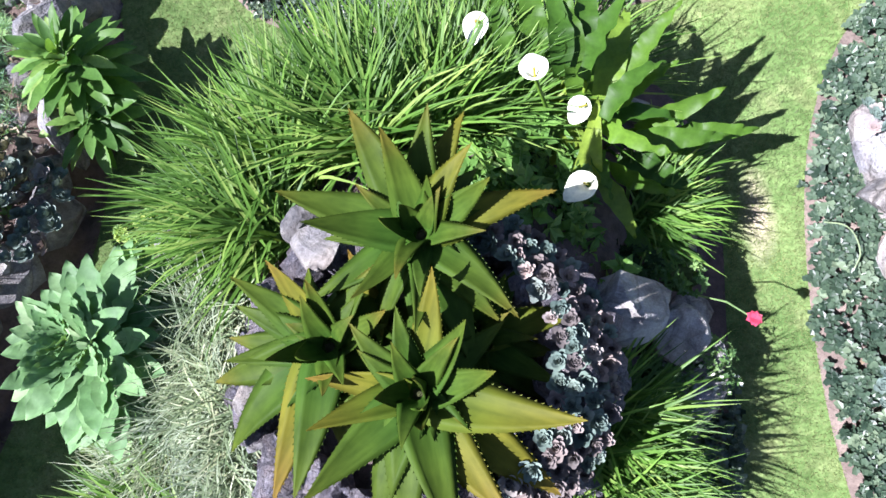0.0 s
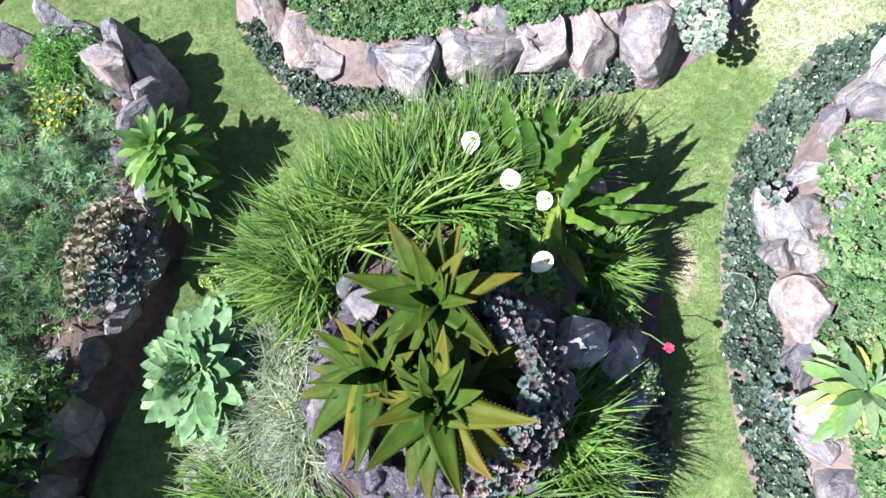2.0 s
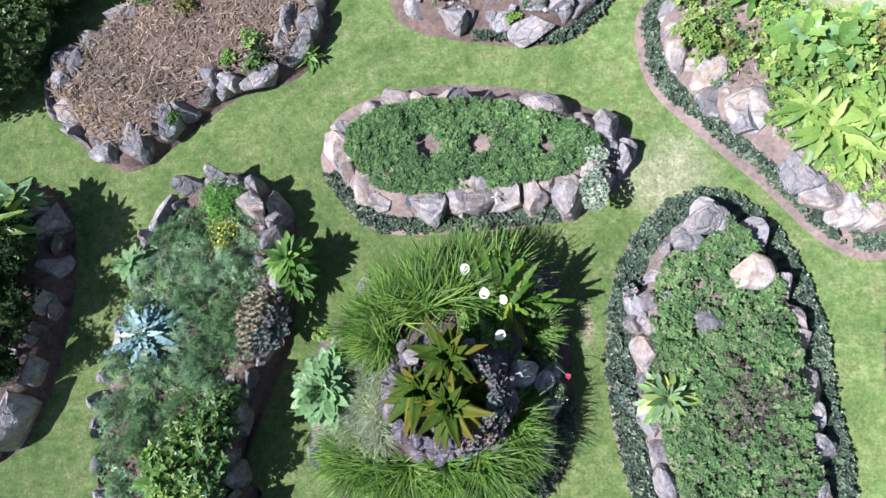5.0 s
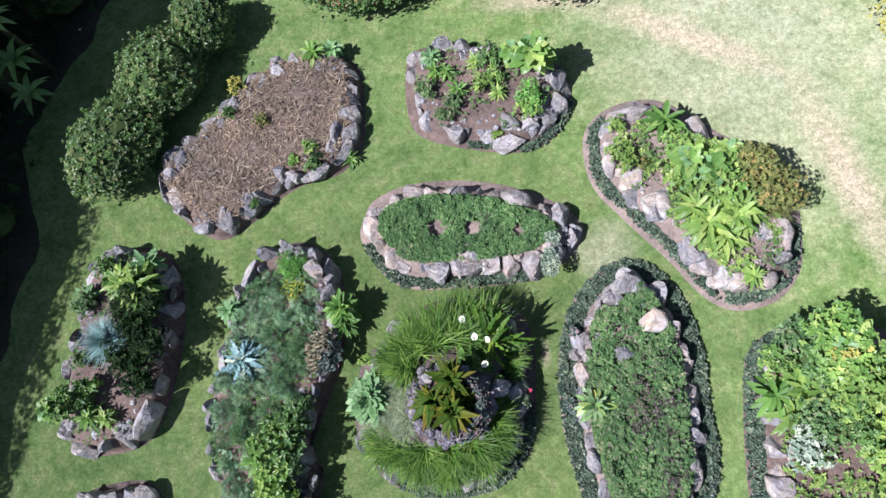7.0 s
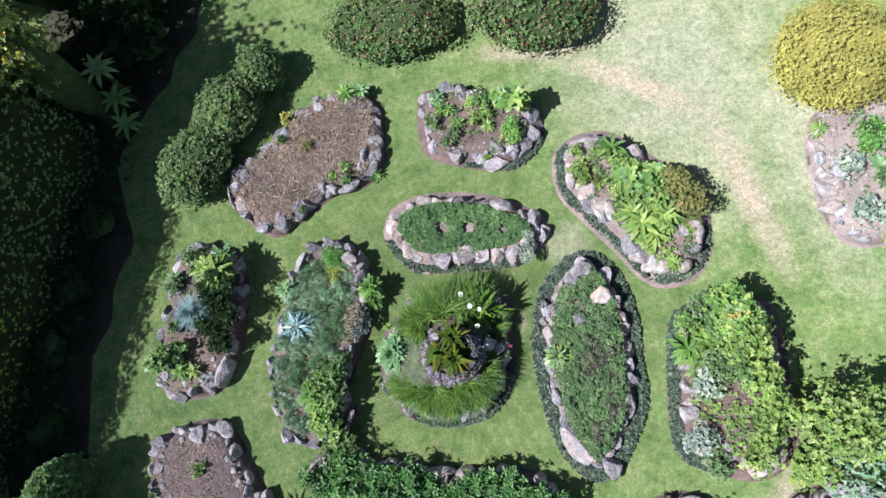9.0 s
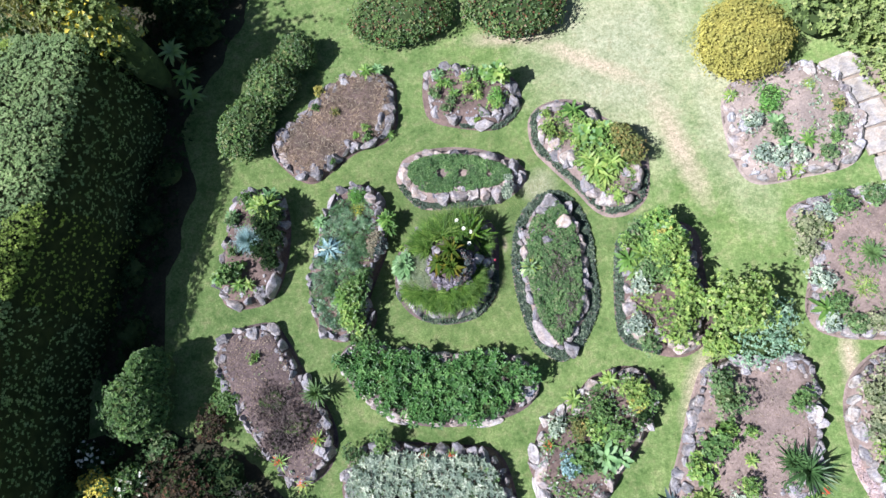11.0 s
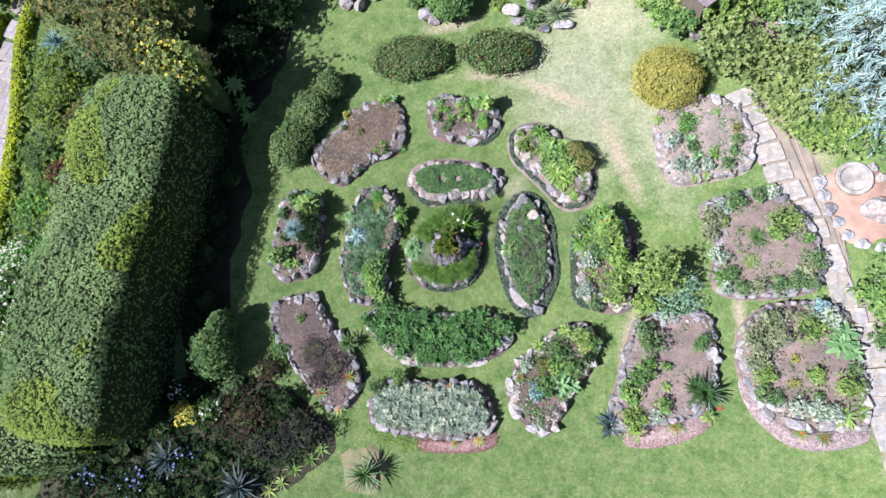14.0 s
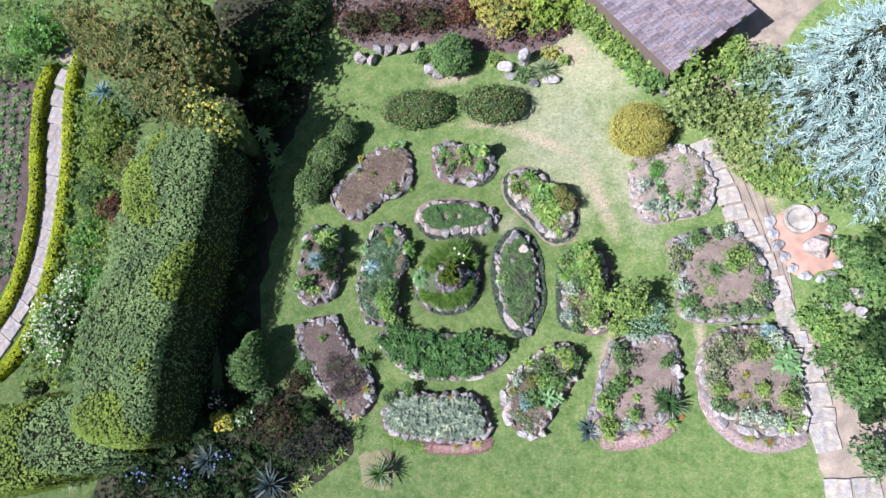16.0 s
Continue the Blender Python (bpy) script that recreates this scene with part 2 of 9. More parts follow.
# A deep green taken darker still: shade on these plants is in the colour.
DEEPSHADE = leaf_mat("deep green leaf darkened for shade", c3(0.010, 0.028, 0.010), c3(0.026, 0.062, 0.019), c3(0.05, 0.10, 0.032), 0.65, 0.12, 1.2, 0.08)
HEDGE = leaf_mat("clipped olive hedge leaf", c3(0.19, 0.28, 0.045), c3(0.27, 0.375, 0.07), c3(0.36, 0.45, 0.11), 0.6, 0.1, 0.7, 0.2, 0.0)
GREYHEDGE = leaf_mat("clipped grey-green hedge leaf", c3(0.16, 0.26, 0.095), c3(0.235, 0.345, 0.15), c3(0.32, 0.415, 0.20), 0.6, 0.1, 0.7, 0.2, 0.03)
# Inner masses: the shade between the leaves is put into their dark colour.
SHADEHEDGE = leaf_mat("inner hedge mass darkened for shade", c3(0.018, 0.027, 0.009), c3(0.034, 0.046, 0.015), None, 0.8, 0.0, 3.0, 0.1)
SHADEHEART = leaf_mat("inner leaf mass darkened for shade", c3(0.034, 0.06, 0.018), c3(0.066, 0.10, 0.032), None, 0.8, 0.0, 4.0, 0.1)
BOXHEDGE = leaf_mat("golden box leaf", c3(0.30, 0.38, 0.006), c3(0.50, 0.58, 0.008), c3(0.62, 0.64, 0.02), 0.5, 0.2, 1.0, 0.3, 0.0)
GOLD = leaf_mat("golden bush leaf", c3(0.29, 0.275, 0.05), c3(0.42, 0.395, 0.08), c3(0.50, 0.465, 0.13), 0.6, 0.2, 1.2, 0.2)
# Darker gold core; the shade inside the bush is in its colour.
SHADEGOLD = leaf_mat("inner golden mass darkened for shade", c3(0.15, 0.135, 0.025), c3(0.22, 0.20, 0.04), None, 0.8, 0.0, 3.0, 0.1)
BRIGHT = leaf_mat("bright green leaf", c3(0.07, 0.24, 0.035), c3(0.17, 0.43, 0.07), c3(0.31, 0.58, 0.16), 0.4, 0.3, 1.5)
GLOSSY = leaf_mat("dark glossy leaf with red tips", c3(0.06, 0.14, 0.035), c3(0.15, 0.275, 0.075), c3(0.29, 0.30, 0.13), 0.42, 0.25, 1.4, 0.45)
AJUGA = leaf_mat("bluish bugle leaf", c3(0.026, 0.052, 0.036), c3(0.082, 0.13, 0.088), c3(0.19, 0.25, 0.17), 0.42, 0.12, 3.0, 0.5)
SILVER = leaf_mat("silver-grey leaf", c3(0.17, 0.25, 0.20), c3(0.38, 0.46, 0.39), c3(0.60, 0.65, 0.57), 0.7, 0.12, 2.0, 0.2)
BLUEGREY = leaf_mat("blue-grey needle", c3(0.12, 0.225, 0.25), c3(0.27, 0.42, 0.475), c3(0.42, 0.57, 0.62), 0.5, 0.1, 2.0, 0.2, 0.0)
CEDAR = leaf_mat("blue cedar needle", c3(0.17, 0.28, 0.31), c3(0.34, 0.47, 0.50), c3(0.50, 0.62, 0.65), 0.6, 0.1, 1.6, 0.3)
WORMWOOD = leaf_mat("feathery grey-green leaf", c3(0.16, 0.33, 0.22), c3(0.34, 0.53, 0.41), c3(0.50, 0.66, 0.55), 0.7, 0.35, 2.2, 0.2)
DARKWORM = leaf_mat("darker feathery leaf", c3(0.11, 0.25, 0.14), c3(0.22, 0.40, 0.24), c3(0.36, 0.52, 0.34), 0.7, 0.35, 2.2, 0.2)
REDLEAF = leaf_mat("bronze-red leaf", c3(0.06, 0.02, 0.015), c3(0.20, 0.07, 0.04), c3(0.32, 0.15, 0.08), 0.45, 0.25, 2.0)
RUSTY = leaf_mat("rusty olive leaf", c3(0.10, 0.13, 0.03), c3(0.24, 0.27, 0.075), c3(0.40, 0.27, 0.09), 0.55, 0.3, 0.8)
# The next three leaves are darkened; the shrubbery's shade is put into them.
BRONZE = leaf_mat("bronze-brown leaf darkened for shade", c3(0.028, 0.022, 0.014), c3(0.075, 0.052, 0.032), c3(0.16, 0.075, 0.045), 0.6, 0.15, 1.5, 0.15)
PLUM = leaf_mat("purplish grey leaf darkened for shade", c3(0.02, 0.024, 0.02), c3(0.048, 0.05, 0.046), c3(0.09, 0.082, 0.08), 0.6, 0.12, 1.5, 0.15)
DARKAGAVE = leaf_mat("dark blue spiky leaf, darker for shade", c3(0.03, 0.055, 0.06), c3(0.065, 0.105, 0.12), c3(0.11, 0.16, 0.185), 0.5, 0.1, 2.0, 0.3)
ECHEV = leaf_mat("blue-grey houseleek leaf", c3(0.12, 0.175, 0.17), c3(0.245, 0.31, 0.30), c3(0.42, 0.30, 0.33), 0.5, 0.04, 9.0, 0.3)
PALECHEV = leaf_mat("buff pink houseleek leaf", c3(0.25, 0.235, 0.165), c3(0.40, 0.36, 0.27), c3(0.44, 0.32, 0.28), 0.55, 0.05, 6.0, 0.25)
PLUMCHEV = leaf_mat("plum-edged houseleek leaf", c3(0.16, 0.135, 0.15), c3(0.30, 0.24, 0.255), c3(0.45, 0.35, 0.365), 0.5, 0.04, 9.0, 0.3)
YELLOW = leaf_mat("yellow petal", c3(0.62, 0.50, 0.02), c3(0.78, 0.66, 0.05), None, 0.5, 0.25, 5.0)
WHITE = leaf_mat("white petal", c3(0.72, 0.72, 0.68), c3(0.85, 0.85, 0.82), None, 0.5, 0.25, 5.0)
BLUE = leaf_mat("blue petal", c3(0.14, 0.19, 0.58), c3(0.30, 0.36, 0.75), None, 0.5, 0.25, 5.0)
RED = leaf_mat("red petal", c3(0.60, 0.04, 0.02), c3(0.75, 0.10, 0.03), None, 0.5, 0.25, 5.0)
PINKPETAL = leaf_mat("pink petal", c3(0.60, 0.03, 0.10), c3(0.72, 0.06, 0.16), None, 0.5, 0.25, 5.0)
LAWNBLADE = leaf_mat("mown grass blade", c3(0.125, 0.175, 0.055), c3(0.19, 0.24, 0.088), c3(0.27, 0.30, 0.14), 0.6, 0.3, 1.0, 0.2)
EMERALD = leaf_mat("whorled deep green leaf darkened for shade", c3(0.04, 0.14, 0.032), c3(0.11, 0.27, 0.065), c3(0.21, 0.385, 0.125), 0.45, 0.25, 1.6, 0.4)
YUCCALEAF = leaf_mat("stiff dark green leaf", c3(0.03, 0.085, 0.028), c3(0.08, 0.17, 0.05), c3(0.20, 0.30, 0.11), 0.45, 0.15, 2.0, 0.4)
VARIEGATED = leaf_mat("cream-edged grey-green leaf", c3(0.17, 0.21, 0.11), c3(0.31, 0.34, 0.20), c3(0.46, 0.45, 0.31), 0.55, 0.2, 1.6, 0.3)
MINTYBUSH = leaf_mat("pale grey-green bush leaf", c3(0.12, 0.215, 0.095), c3(0.25, 0.38, 0.19), c3(0.40, 0.52, 0.31), 0.5, 0.25, 1.6, 0.35)
OLIVE = leaf_mat("olive green leaf", c3(0.15, 0.23, 0.06), c3(0.30, 0.39, 0.125), c3(0.45, 0.50, 0.20), 0.5, 0.3, 1.2, 0.3)
PURPLE = leaf_mat("dusky purple-brown leaf", c3(0.055, 0.040, 0.044), c3(0.14, 0.105, 0.11), c3(0.25, 0.20, 0.20), 0.7, 0.1, 2.0, 0.2)

# ---- mesh tools ----


def mesh_np(name, verts, tris, mat, smooth=False):
    me = bpy.data.meshes.new(name)
    v = np.ascontiguousarray(verts, dtype=np.float32)
    f = np.ascontiguousarray(tris, dtype=np.int32)
    me.vertices.add(len(v))
    me.vertices.foreach_set("co", v.ravel())
    me.loops.add(f.size)
    me.loops.foreach_set("vertex_index", f.ravel())
    me.polygons.add(len(f))
    me.polygons.foreach_set("loop_start", np.arange(0, f.size, 3, dtype=np.int32))
    me.polygons.foreach_set("use_smooth", np.full(len(f), smooth))
    me.update(calc_edges=True)
    me.validate()
    me.materials.append(mat)
    return me


def child(name, me, parent, m=None, label=""):
    ob = new(name, me)
    if parent is not None:
        ob.parent = parent
    if m is not None:
        ob.matrix_basis = m
    if label:
        ob["label"] = label
    return ob


def thing(name, at, label, category, group="", kind=""):
    """An Empty at the thing's foot, to carry its parts."""
    ob = new(name)
    ob.empty_display_size = 0.1
    ob.location = (at[0], at[1], at[2] if len(at) > 2 else 0.0)
    return tagged(ob, label, category, group, kind)


def join_np(pieces):
    """One pair of vertex and triangle arrays out of many."""
    vs, fs, n = [], [], 0
    for v, f in pieces:
        vs.append(v)
        fs.append(f + n)
        n += len(v)
    return np.concatenate(vs), np.concatenate(fs)


def blades(base, az, elev, length, width, bend, seg=4, fold=0.25, belly=0.35, wave=0.0, ovate=False, end=0.02):
    """Tapered, folded blades that leave their bases at az and elev and bend down by bend (all radians), as arrays."""
    n = len(base)
    s = np.linspace(0, 1, seg + 1)
    ang = elev[:, None] - bend[:, None] * s[None, :]
    step = length[:, None] / seg
    mid = (ang[:, 1:] + ang[:, :-1]) / 2
    r = np.concatenate([np.zeros((n, 1)), np.cumsum(np.cos(mid) * step, 1)], 1)
    h = np.concatenate([np.zeros((n, 1)), np.cumsum(np.sin(mid) * step, 1)], 1)
    prof = np.minimum(1, (s / belly) * 0.5 + 0.5) * np.clip((1 - s) / max(1e-6, 1 - belly), 0, 1) ** 0.75
    if ovate:
        prof = (0.35 + 0.65 * np.minimum(1, s / belly) ** 0.8) * (1 - np.clip((s - belly) / (1 - belly), 0, 1) ** 2) ** 0.85
    prof = np.maximum(prof, end)
    half = width[:, None] * 0.5 * prof[None, :]
    ca, sa = np.cos(az)[:, None], np.sin(az)[:, None]
    nx, nz = -np.sin(ang), np.cos(ang)
    rip = wave * width[:, None] * (np.sin(s * 27.0) + 0.6 * np.sin(s * 41.0 + 1.0))[None, :] if wave else 0.0
    out = []
    for side in (-1, 0, 1):
        lift = (fold * half if side else 0.0) + (rip * side if side else 0.0)
        rr, hh = r + nx * lift, h + nz * lift
        x = base[:, 0:1] + ca * rr - sa * half * side
        y = base[:, 1:2] + sa * rr + ca * half * side
        out.append(np.stack([x, y, base[:, 2:3] + hh], -1))
    v = np.stack(out, 2).reshape(n, -1, 3)
    f = []
    for k in range(seg):
        a, b = 3 * k, 3 * (k + 1)
        f += [(a, b, b + 1), (a, b + 1, a + 1), (a + 1, b + 1, b + 2), (a + 1, b + 2, a + 2)]
    f = np.array(f)
    tris = (f[None] + (np.arange(n) * v.shape[1])[:, None, None]).reshape(-1, 3)
    return v.reshape(-1, 3), tris


def welded(v, t, count):
    """Draws the feet of a whorl's blades together into one shared point."""
    per = len(v) // count
    idx = np.arange(len(v))
    foot = (idx % per) < 3
    v = np.vstack([v, v[foot].mean(0)[None]])
    idx[foot] = len(v) - 1
    t = idx[t]
    keep = (t[:, 0] != t[:, 1]) & (t[:, 1] != t[:, 2]) & (t[:, 0] != t[:, 2])
    used, back = np.unique(t[keep], return_inverse=True)
    return v[used], back.reshape(-1, 3)


def sprays(points, normals, leaf, width, rng, per=7, lift=(0.1, 0.9), fold=0.3, blunt=False):
    """Whorls of small folded leaves, each whorl joined at its foot: arrays of vertices and triangles."""
    n = len(points)
    nr = normals / (np.linalg.norm(normals, axis=1)[:, None] + 1e-9)
    t = np.cross(nr, rng.normal(0, 1, (n, 3)))
    t /= np.linalg.norm(t, axis=1)[:, None] + 1e-9
    b = np.cross(nr, t)
    k = np.arange(per)[None, :]
    a = rng.uniform(0, 6.283, (n, 1)) + k * 2.39996 + rng.normal(0, 0.25, (n, per))
    e = lift[0] + (lift[1] - lift[0]) * k / max(1, per - 1) + rng.normal(0, 0.18, (n, per))
    flat = np.cos(a)[..., None] * t[:, None] + np.sin(a)[..., None] * b[:, None]
    d = flat * np.cos(e)[..., None] + nr[:, None] * np.sin(e)[..., None]
    side = np.cross(d, nr[:, None] + 0.01)
    side /= np.linalg.norm(side, axis=2)[..., None] + 1e-9
    up = np.cross(side, d)
    size = rng.uniform(0.7, 1.25, (n, 1)) * rng.uniform(0.8, 1.15, (n, per)) * (1 - 0.3 * k / per)
    L, W = (leaf * size)[..., None], (width * size)[..., None] * 0.5
    c = points[:, None, :]
    tip = c + d * L - up * L * 0.10
    if blunt:
        mid, far = c + d * L * 0.45 + up * W * fold, c + d * L * 0.92
        v = np.stack([mid + side * W, far + side * W * 0.6, far - side * W * 0.6, mid - side * W], 2).reshape(n, -1, 3)
        f, step = [(0, 1, 2), (0, 2, 3), (0, 3, 4)], 4
    else:
        mid = c + d * L * 0.5 + up * W * fold
        v = np.stack([mid + side * W, tip, mid - side * W], 2).reshape(n, -1, 3)
        f, step = [(0, 1, 2), (0, 2, 3)], 3
    v = np.concatenate([c, v], 1)
    tri = np.array([[(i + j * step if i else 0) for i in q] for j in range(per) for q in f])
    return v.reshape(-1, 3), (tri[None] + (np.arange(n) * v.shape[1])[:, None, None]).reshape(-1, 3)


def leaflets(points, normals, length, width, rng, fold=0.3, tilt=0.5):
    """Small folded leaves lying loosely along the normals' surface, as arrays."""
    n = len(points)
    nr = normals + rng.normal(0, tilt, (n, 3))
    nr /= np.linalg.norm(nr, axis=1)[:, None] + 1e-9
    t = np.cross(nr, rng.normal(0, 1, (n, 3)))
    t /= np.linalg.norm(t, axis=1)[:, None] + 1e-9
    b = np.cross(nr, t)
    L = (length * rng.uniform(0.6, 1.3, n))[:, None]
    W = (width * rng.uniform(0.7, 1.25, n))[:, None]
    base, tip = points - t * L * 0.5, points + t * L * 0.5
    left, right = points + b * W * 0.5 + nr * W * fold, points - b * W * 0.5 + nr * W * fold
    v = np.stack([base, left, tip, right], 1).reshape(-1, 3)
    f = np.array([(0, 2, 1), (0, 3, 2)])
    return v, (f[None] + (np.arange(n) * 4)[:, None, None]).reshape(-1, 3)


def rod(points, radius, sides=6):
    """A round stalk along a line of points, as arrays."""
    p = np.array(points, float)
    v, t = [], []
    for k, q in enumerate(p):
        for i in range(sides):
            a = 2 * math.pi * i / sides
            v.append(q + np.array([math.cos(a), math.sin(a), 0]) * radius)
    for k in range(len(p) - 1):
        for i in range(sides):
            j = (i + 1) % sides
            t += [(k * sides + i, k * sides + j, (k + 1) * sides + j), (k * sides + i, (k + 1) * sides + j, (k + 1) * sides + i)]
    return np.array(v), np.array(t)


def icosphere(level):
    bm = bmesh.new()
    bmesh.ops.create_icosphere(bm, subdivisions=level, radius=1.0)
    v = np.array([p.co[:] for p in bm.verts])
    f = np.array([[p.index for p in q.verts] for q in bm.faces])
    bm.free()
    return v, f


ICO1, ICO2, ICO3 = icosphere(1), icosphere(2), icosphere(3)


def rock_mesh(name, seed, mat, level=3, rough=0.05, cuts=15):
    """A broken, angular stone about one metre across, with worn edges."""
    rng = np.random.default_rng(seed)
    v, f = (ICO3 if level == 3 else ICO2)
    v = v.copy() * rng.uniform(0.85, 1.15, 3)
    for k in range(cuts):
        d = rng.normal(0, 1, 3) * (1.0, 1.0, 0.8)
        d /= np.linalg.norm(d)
        over = np.maximum(v @ d - rng.uniform(0.40, 0.80), 0)
        v -= over[:, None] * d * 0.97
    off = rng.uniform(0, 50, 3)
    push = np.array([noise.fractal(Vector(p * 2.3 + off), 0.9, 2.1, 4) for p in v])
    v = v * (1 + rough * push)[:, None]
    v -= (v.max(0) + v.min(0)) / 2
    v /= (v.max(0) - v.min(0))
    return mesh_np(name, v, f, mat, False)


ROCKS = [rock_mesh("stone", 10 + k, ROCK) for k in range(9)]
WARMROCKS = [rock_mesh("stone", 40 + k, WARMROCK) for k in range(6)]
LUMPS = [rock_mesh("stone", 60 + k, TUFF, 2, 0.25, 6) for k in range(6)]
PALEROCKS = [rock_mesh("stone", 80 + k, PALEROCK, 3, 0.06, 9) for k in range(3)]
CREAMROCKS = [rock_mesh("stone", 95, CREAMROCK, 3, 0.06, 9)]
FARROCKS = {m.name: [rock_mesh("stone", 110 + 7 * i + k, m, 2, 0.05, 13) for k in range(4)] for i, m in enumerate((ROCK, WARMROCK, PALEROCK))}
WHITEROCKS = [rock_mesh("stone", 90 + k, WHITEROCK, 3, 0.06, 9) for k in range(2)]


def smooth_loop(points, step=0.12):
    """A closed rounded outline through a few corner points, evenly stepped."""
    p = np.array(points, float)
    n, out = len(p), []
    for i in range(n):
        a, b, c, d = p[i - 1], p[i], p[(i + 1) % n], p[(i + 2) % n]
        for t in np.linspace(0, 1, 12, endpoint=False):
            out.append(0.5 * (2 * b + (c - a) * t + (2 * a - 5 * b + 4 * c - d) * t * t + (3 * b - a - 3 * c + d) * t**3))
    return restep(np.array(out), step, True)


def restep(p, step, closed=False):
    q = np.vstack([p, p[:1]]) if closed else p
    d = np.r_[0, np.cumsum(np.linalg.norm(np.diff(q, axis=0), axis=1))]
    k = max(8, int(d[-1] / step))
    s = np.linspace(0, d[-1], k, endpoint=not closed)
    return np.stack([np.interp(s, d, q[:, i]) for i in range(q.shape[1])], 1)


def smooth_line(points, step=0.15):
    p = np.array(points, float)
    e = np.vstack([2 * p[0] - p[1], p, 2 * p[-1] - p[-2]])
    out = []
    for i in range(1, len(e) - 2):
        a, b, c, d = e[i - 1], e[i], e[i + 1], e[i + 2]
        for t in np.linspace(0, 1, 12, endpoint=False):
            out.append(0.5 * (2 * b + (c - a) * t + (2 * a - 5 * b + 4 * c - d) * t * t + (3 * b - a - 3 * c + d) * t**3))
    out.append(p[-1])
    return restep(np.array(out), step)


def inset(loop, dist):
    """The outline drawn in by dist (out: minus)."""
    t = np.roll(loop, -1, 0) - np.roll(loop, 1, 0)
    t /= np.linalg.norm(t, axis=1)[:, None] + 1e-9
    x, y = loop[:, 0], loop[:, 1]
    area = np.sum(x * np.roll(y, -1) - np.roll(x, -1) * y)
    nrm = np.stack([-t[:, 1], t[:, 0]], 1) * (1 if area > 0 else -1)
    out = loop + nrm * dist
    for _ in range(3):
        out = 0.5 * out + 0.25 * (np.roll(out, 1, 0) + np.roll(out, -1, 0))
    return out


def inside(points, loop):
    x, y = points[:, 0], points[:, 1]
    res = np.zeros(len(points), bool)
    a, b = loop, np.roll(loop, -1, 0)
    for (x0, y0), (x1, y1) in zip(a, b):
        hit = ((y0 > y) != (y1 > y)) & (x < (x1 - x0) * (y - y0) / (y1 - y0 + 1e-12) + x0)
        res ^= hit
    return res


def edge_distance(points, loop):
    best = np.full(len(points), 1e9)
    a, b = loop, np.roll(loop, -1, 0)
    for p, q in zip(a, b):
        d = q - p
        t = np.clip(((points - p) @ d) / (d @ d + 1e-12), 0, 1)
        best = np.minimum(best, np.linalg.norm(points - p - t[:, None] * d, axis=1))
    return best


def scatter(loop, count, rng):
    lo, hi = loop.min(0), loop.max(0)
    out = np.zeros((0, 2))
    while len(out) < count:
        p = rng.uniform(lo, hi, (count * 2, 2))
        out = np.vstack([out, p[inside(p, loop)]])
    return out[:count]


def spread(loop, count, rng):
    """Points inside an outline that keep their distance from each other."""
    pool = scatter(loop, count * 14, rng)
    out = [pool[0]]
    far = np.linalg.norm(pool - out[0], axis=1)
    for _ in range(count - 1):
        i = int(np.argmax(far * rng.uniform(0.75, 1.0, len(pool))))
        out.append(pool[i])
        far = np.minimum(far, np.linalg.norm(pool - pool[i], axis=1))
    return np.array(out)


def field(points, scale, seed):
    """Smooth noise, about -1 to 1, over the plan."""
    return np.array([noise.noise(Vector((x * scale + seed, y * scale - seed, seed * 0.37))) for x, y in points])


# ---- kinds of plants ----


HOLES = [(-0.74, 3.19, 0.17), (-0.1, 3.15, 0.13), (0.69, 3.07, 0.12), (-0.2, 2.67, 0.09)]  # round gaps that low plants leave for stones: x, y, radius


def carpet(name, loop, height, leaf, density, mat, label, category, seed=1, lumpy=0.06, base=None, gaps=0.0, flat=0.6, per=7, ratio=0.55, deep=-0.42):
    """A mat of small leaves over an outline; base gives the ground's height under each point."""
    rng = np.random.default_rng(seed)
    lo = np.array(loop)
    x, y = lo[:, 0], lo[:, 1]
    area = abs(np.sum(x * np.roll(y, -1) - np.roll(x, -1) * y)) / 2
    p = scatter(lo, int(area * density), rng)
    for hx, hy, hr in HOLES:
        p = p[np.hypot(p[:, 0] - hx, p[:, 1] - hy) > hr * (1 + 0.4 * field(p, 9.0, 5.5) + rng.normal(0, 0.12, len(p)))]
    f = field(p, 3.2, seed + 0.5)
    if gaps:
        g = field(p, 2.1, seed + 9.5)
        keep = g + rng.normal(0, 0.18, len(g)) > gaps - 1
        p, f = p[keep], f[keep]
    z = (base(p) if base else 0.0) + height * (0.55 + 0.45 * rng.uniform(0, 1, len(p)) ** 0.6) + lumpy * f + lumpy * 0.6 * field(p, 11.0, seed + 2.5)
    crest = field(p, 6.5, seed + 5.5) + 0.5 * field(p, 14.0, seed + 7.5)
    keep = crest + rng.normal(0, 0.12, len(p)) > deep
    p, z, crest = p[keep], z[keep] + lumpy * 0.8 * crest[keep], crest[keep]
    ed = edge_distance(p, lo)
    z = z - (height * 0.6) * np.exp(-ed / 0.05)
    pts = np.column_stack([p, z])
    nr = np.tile([0.0, 0.0, 1.0], (len(p), 1)) * flat + rng.normal(0, 0.25, (len(p), 3))
    nr[:, 2] = np.abs(nr[:, 2]) + 0.25
    v, t = sprays(pts, nr, leaf, leaf * ratio, rng, per, (0.0, 0.9))
    me = mesh_np(name, v, t, mat)
    ob = new(name, me)
    return tagged(ob, label, category, "", "stuff")


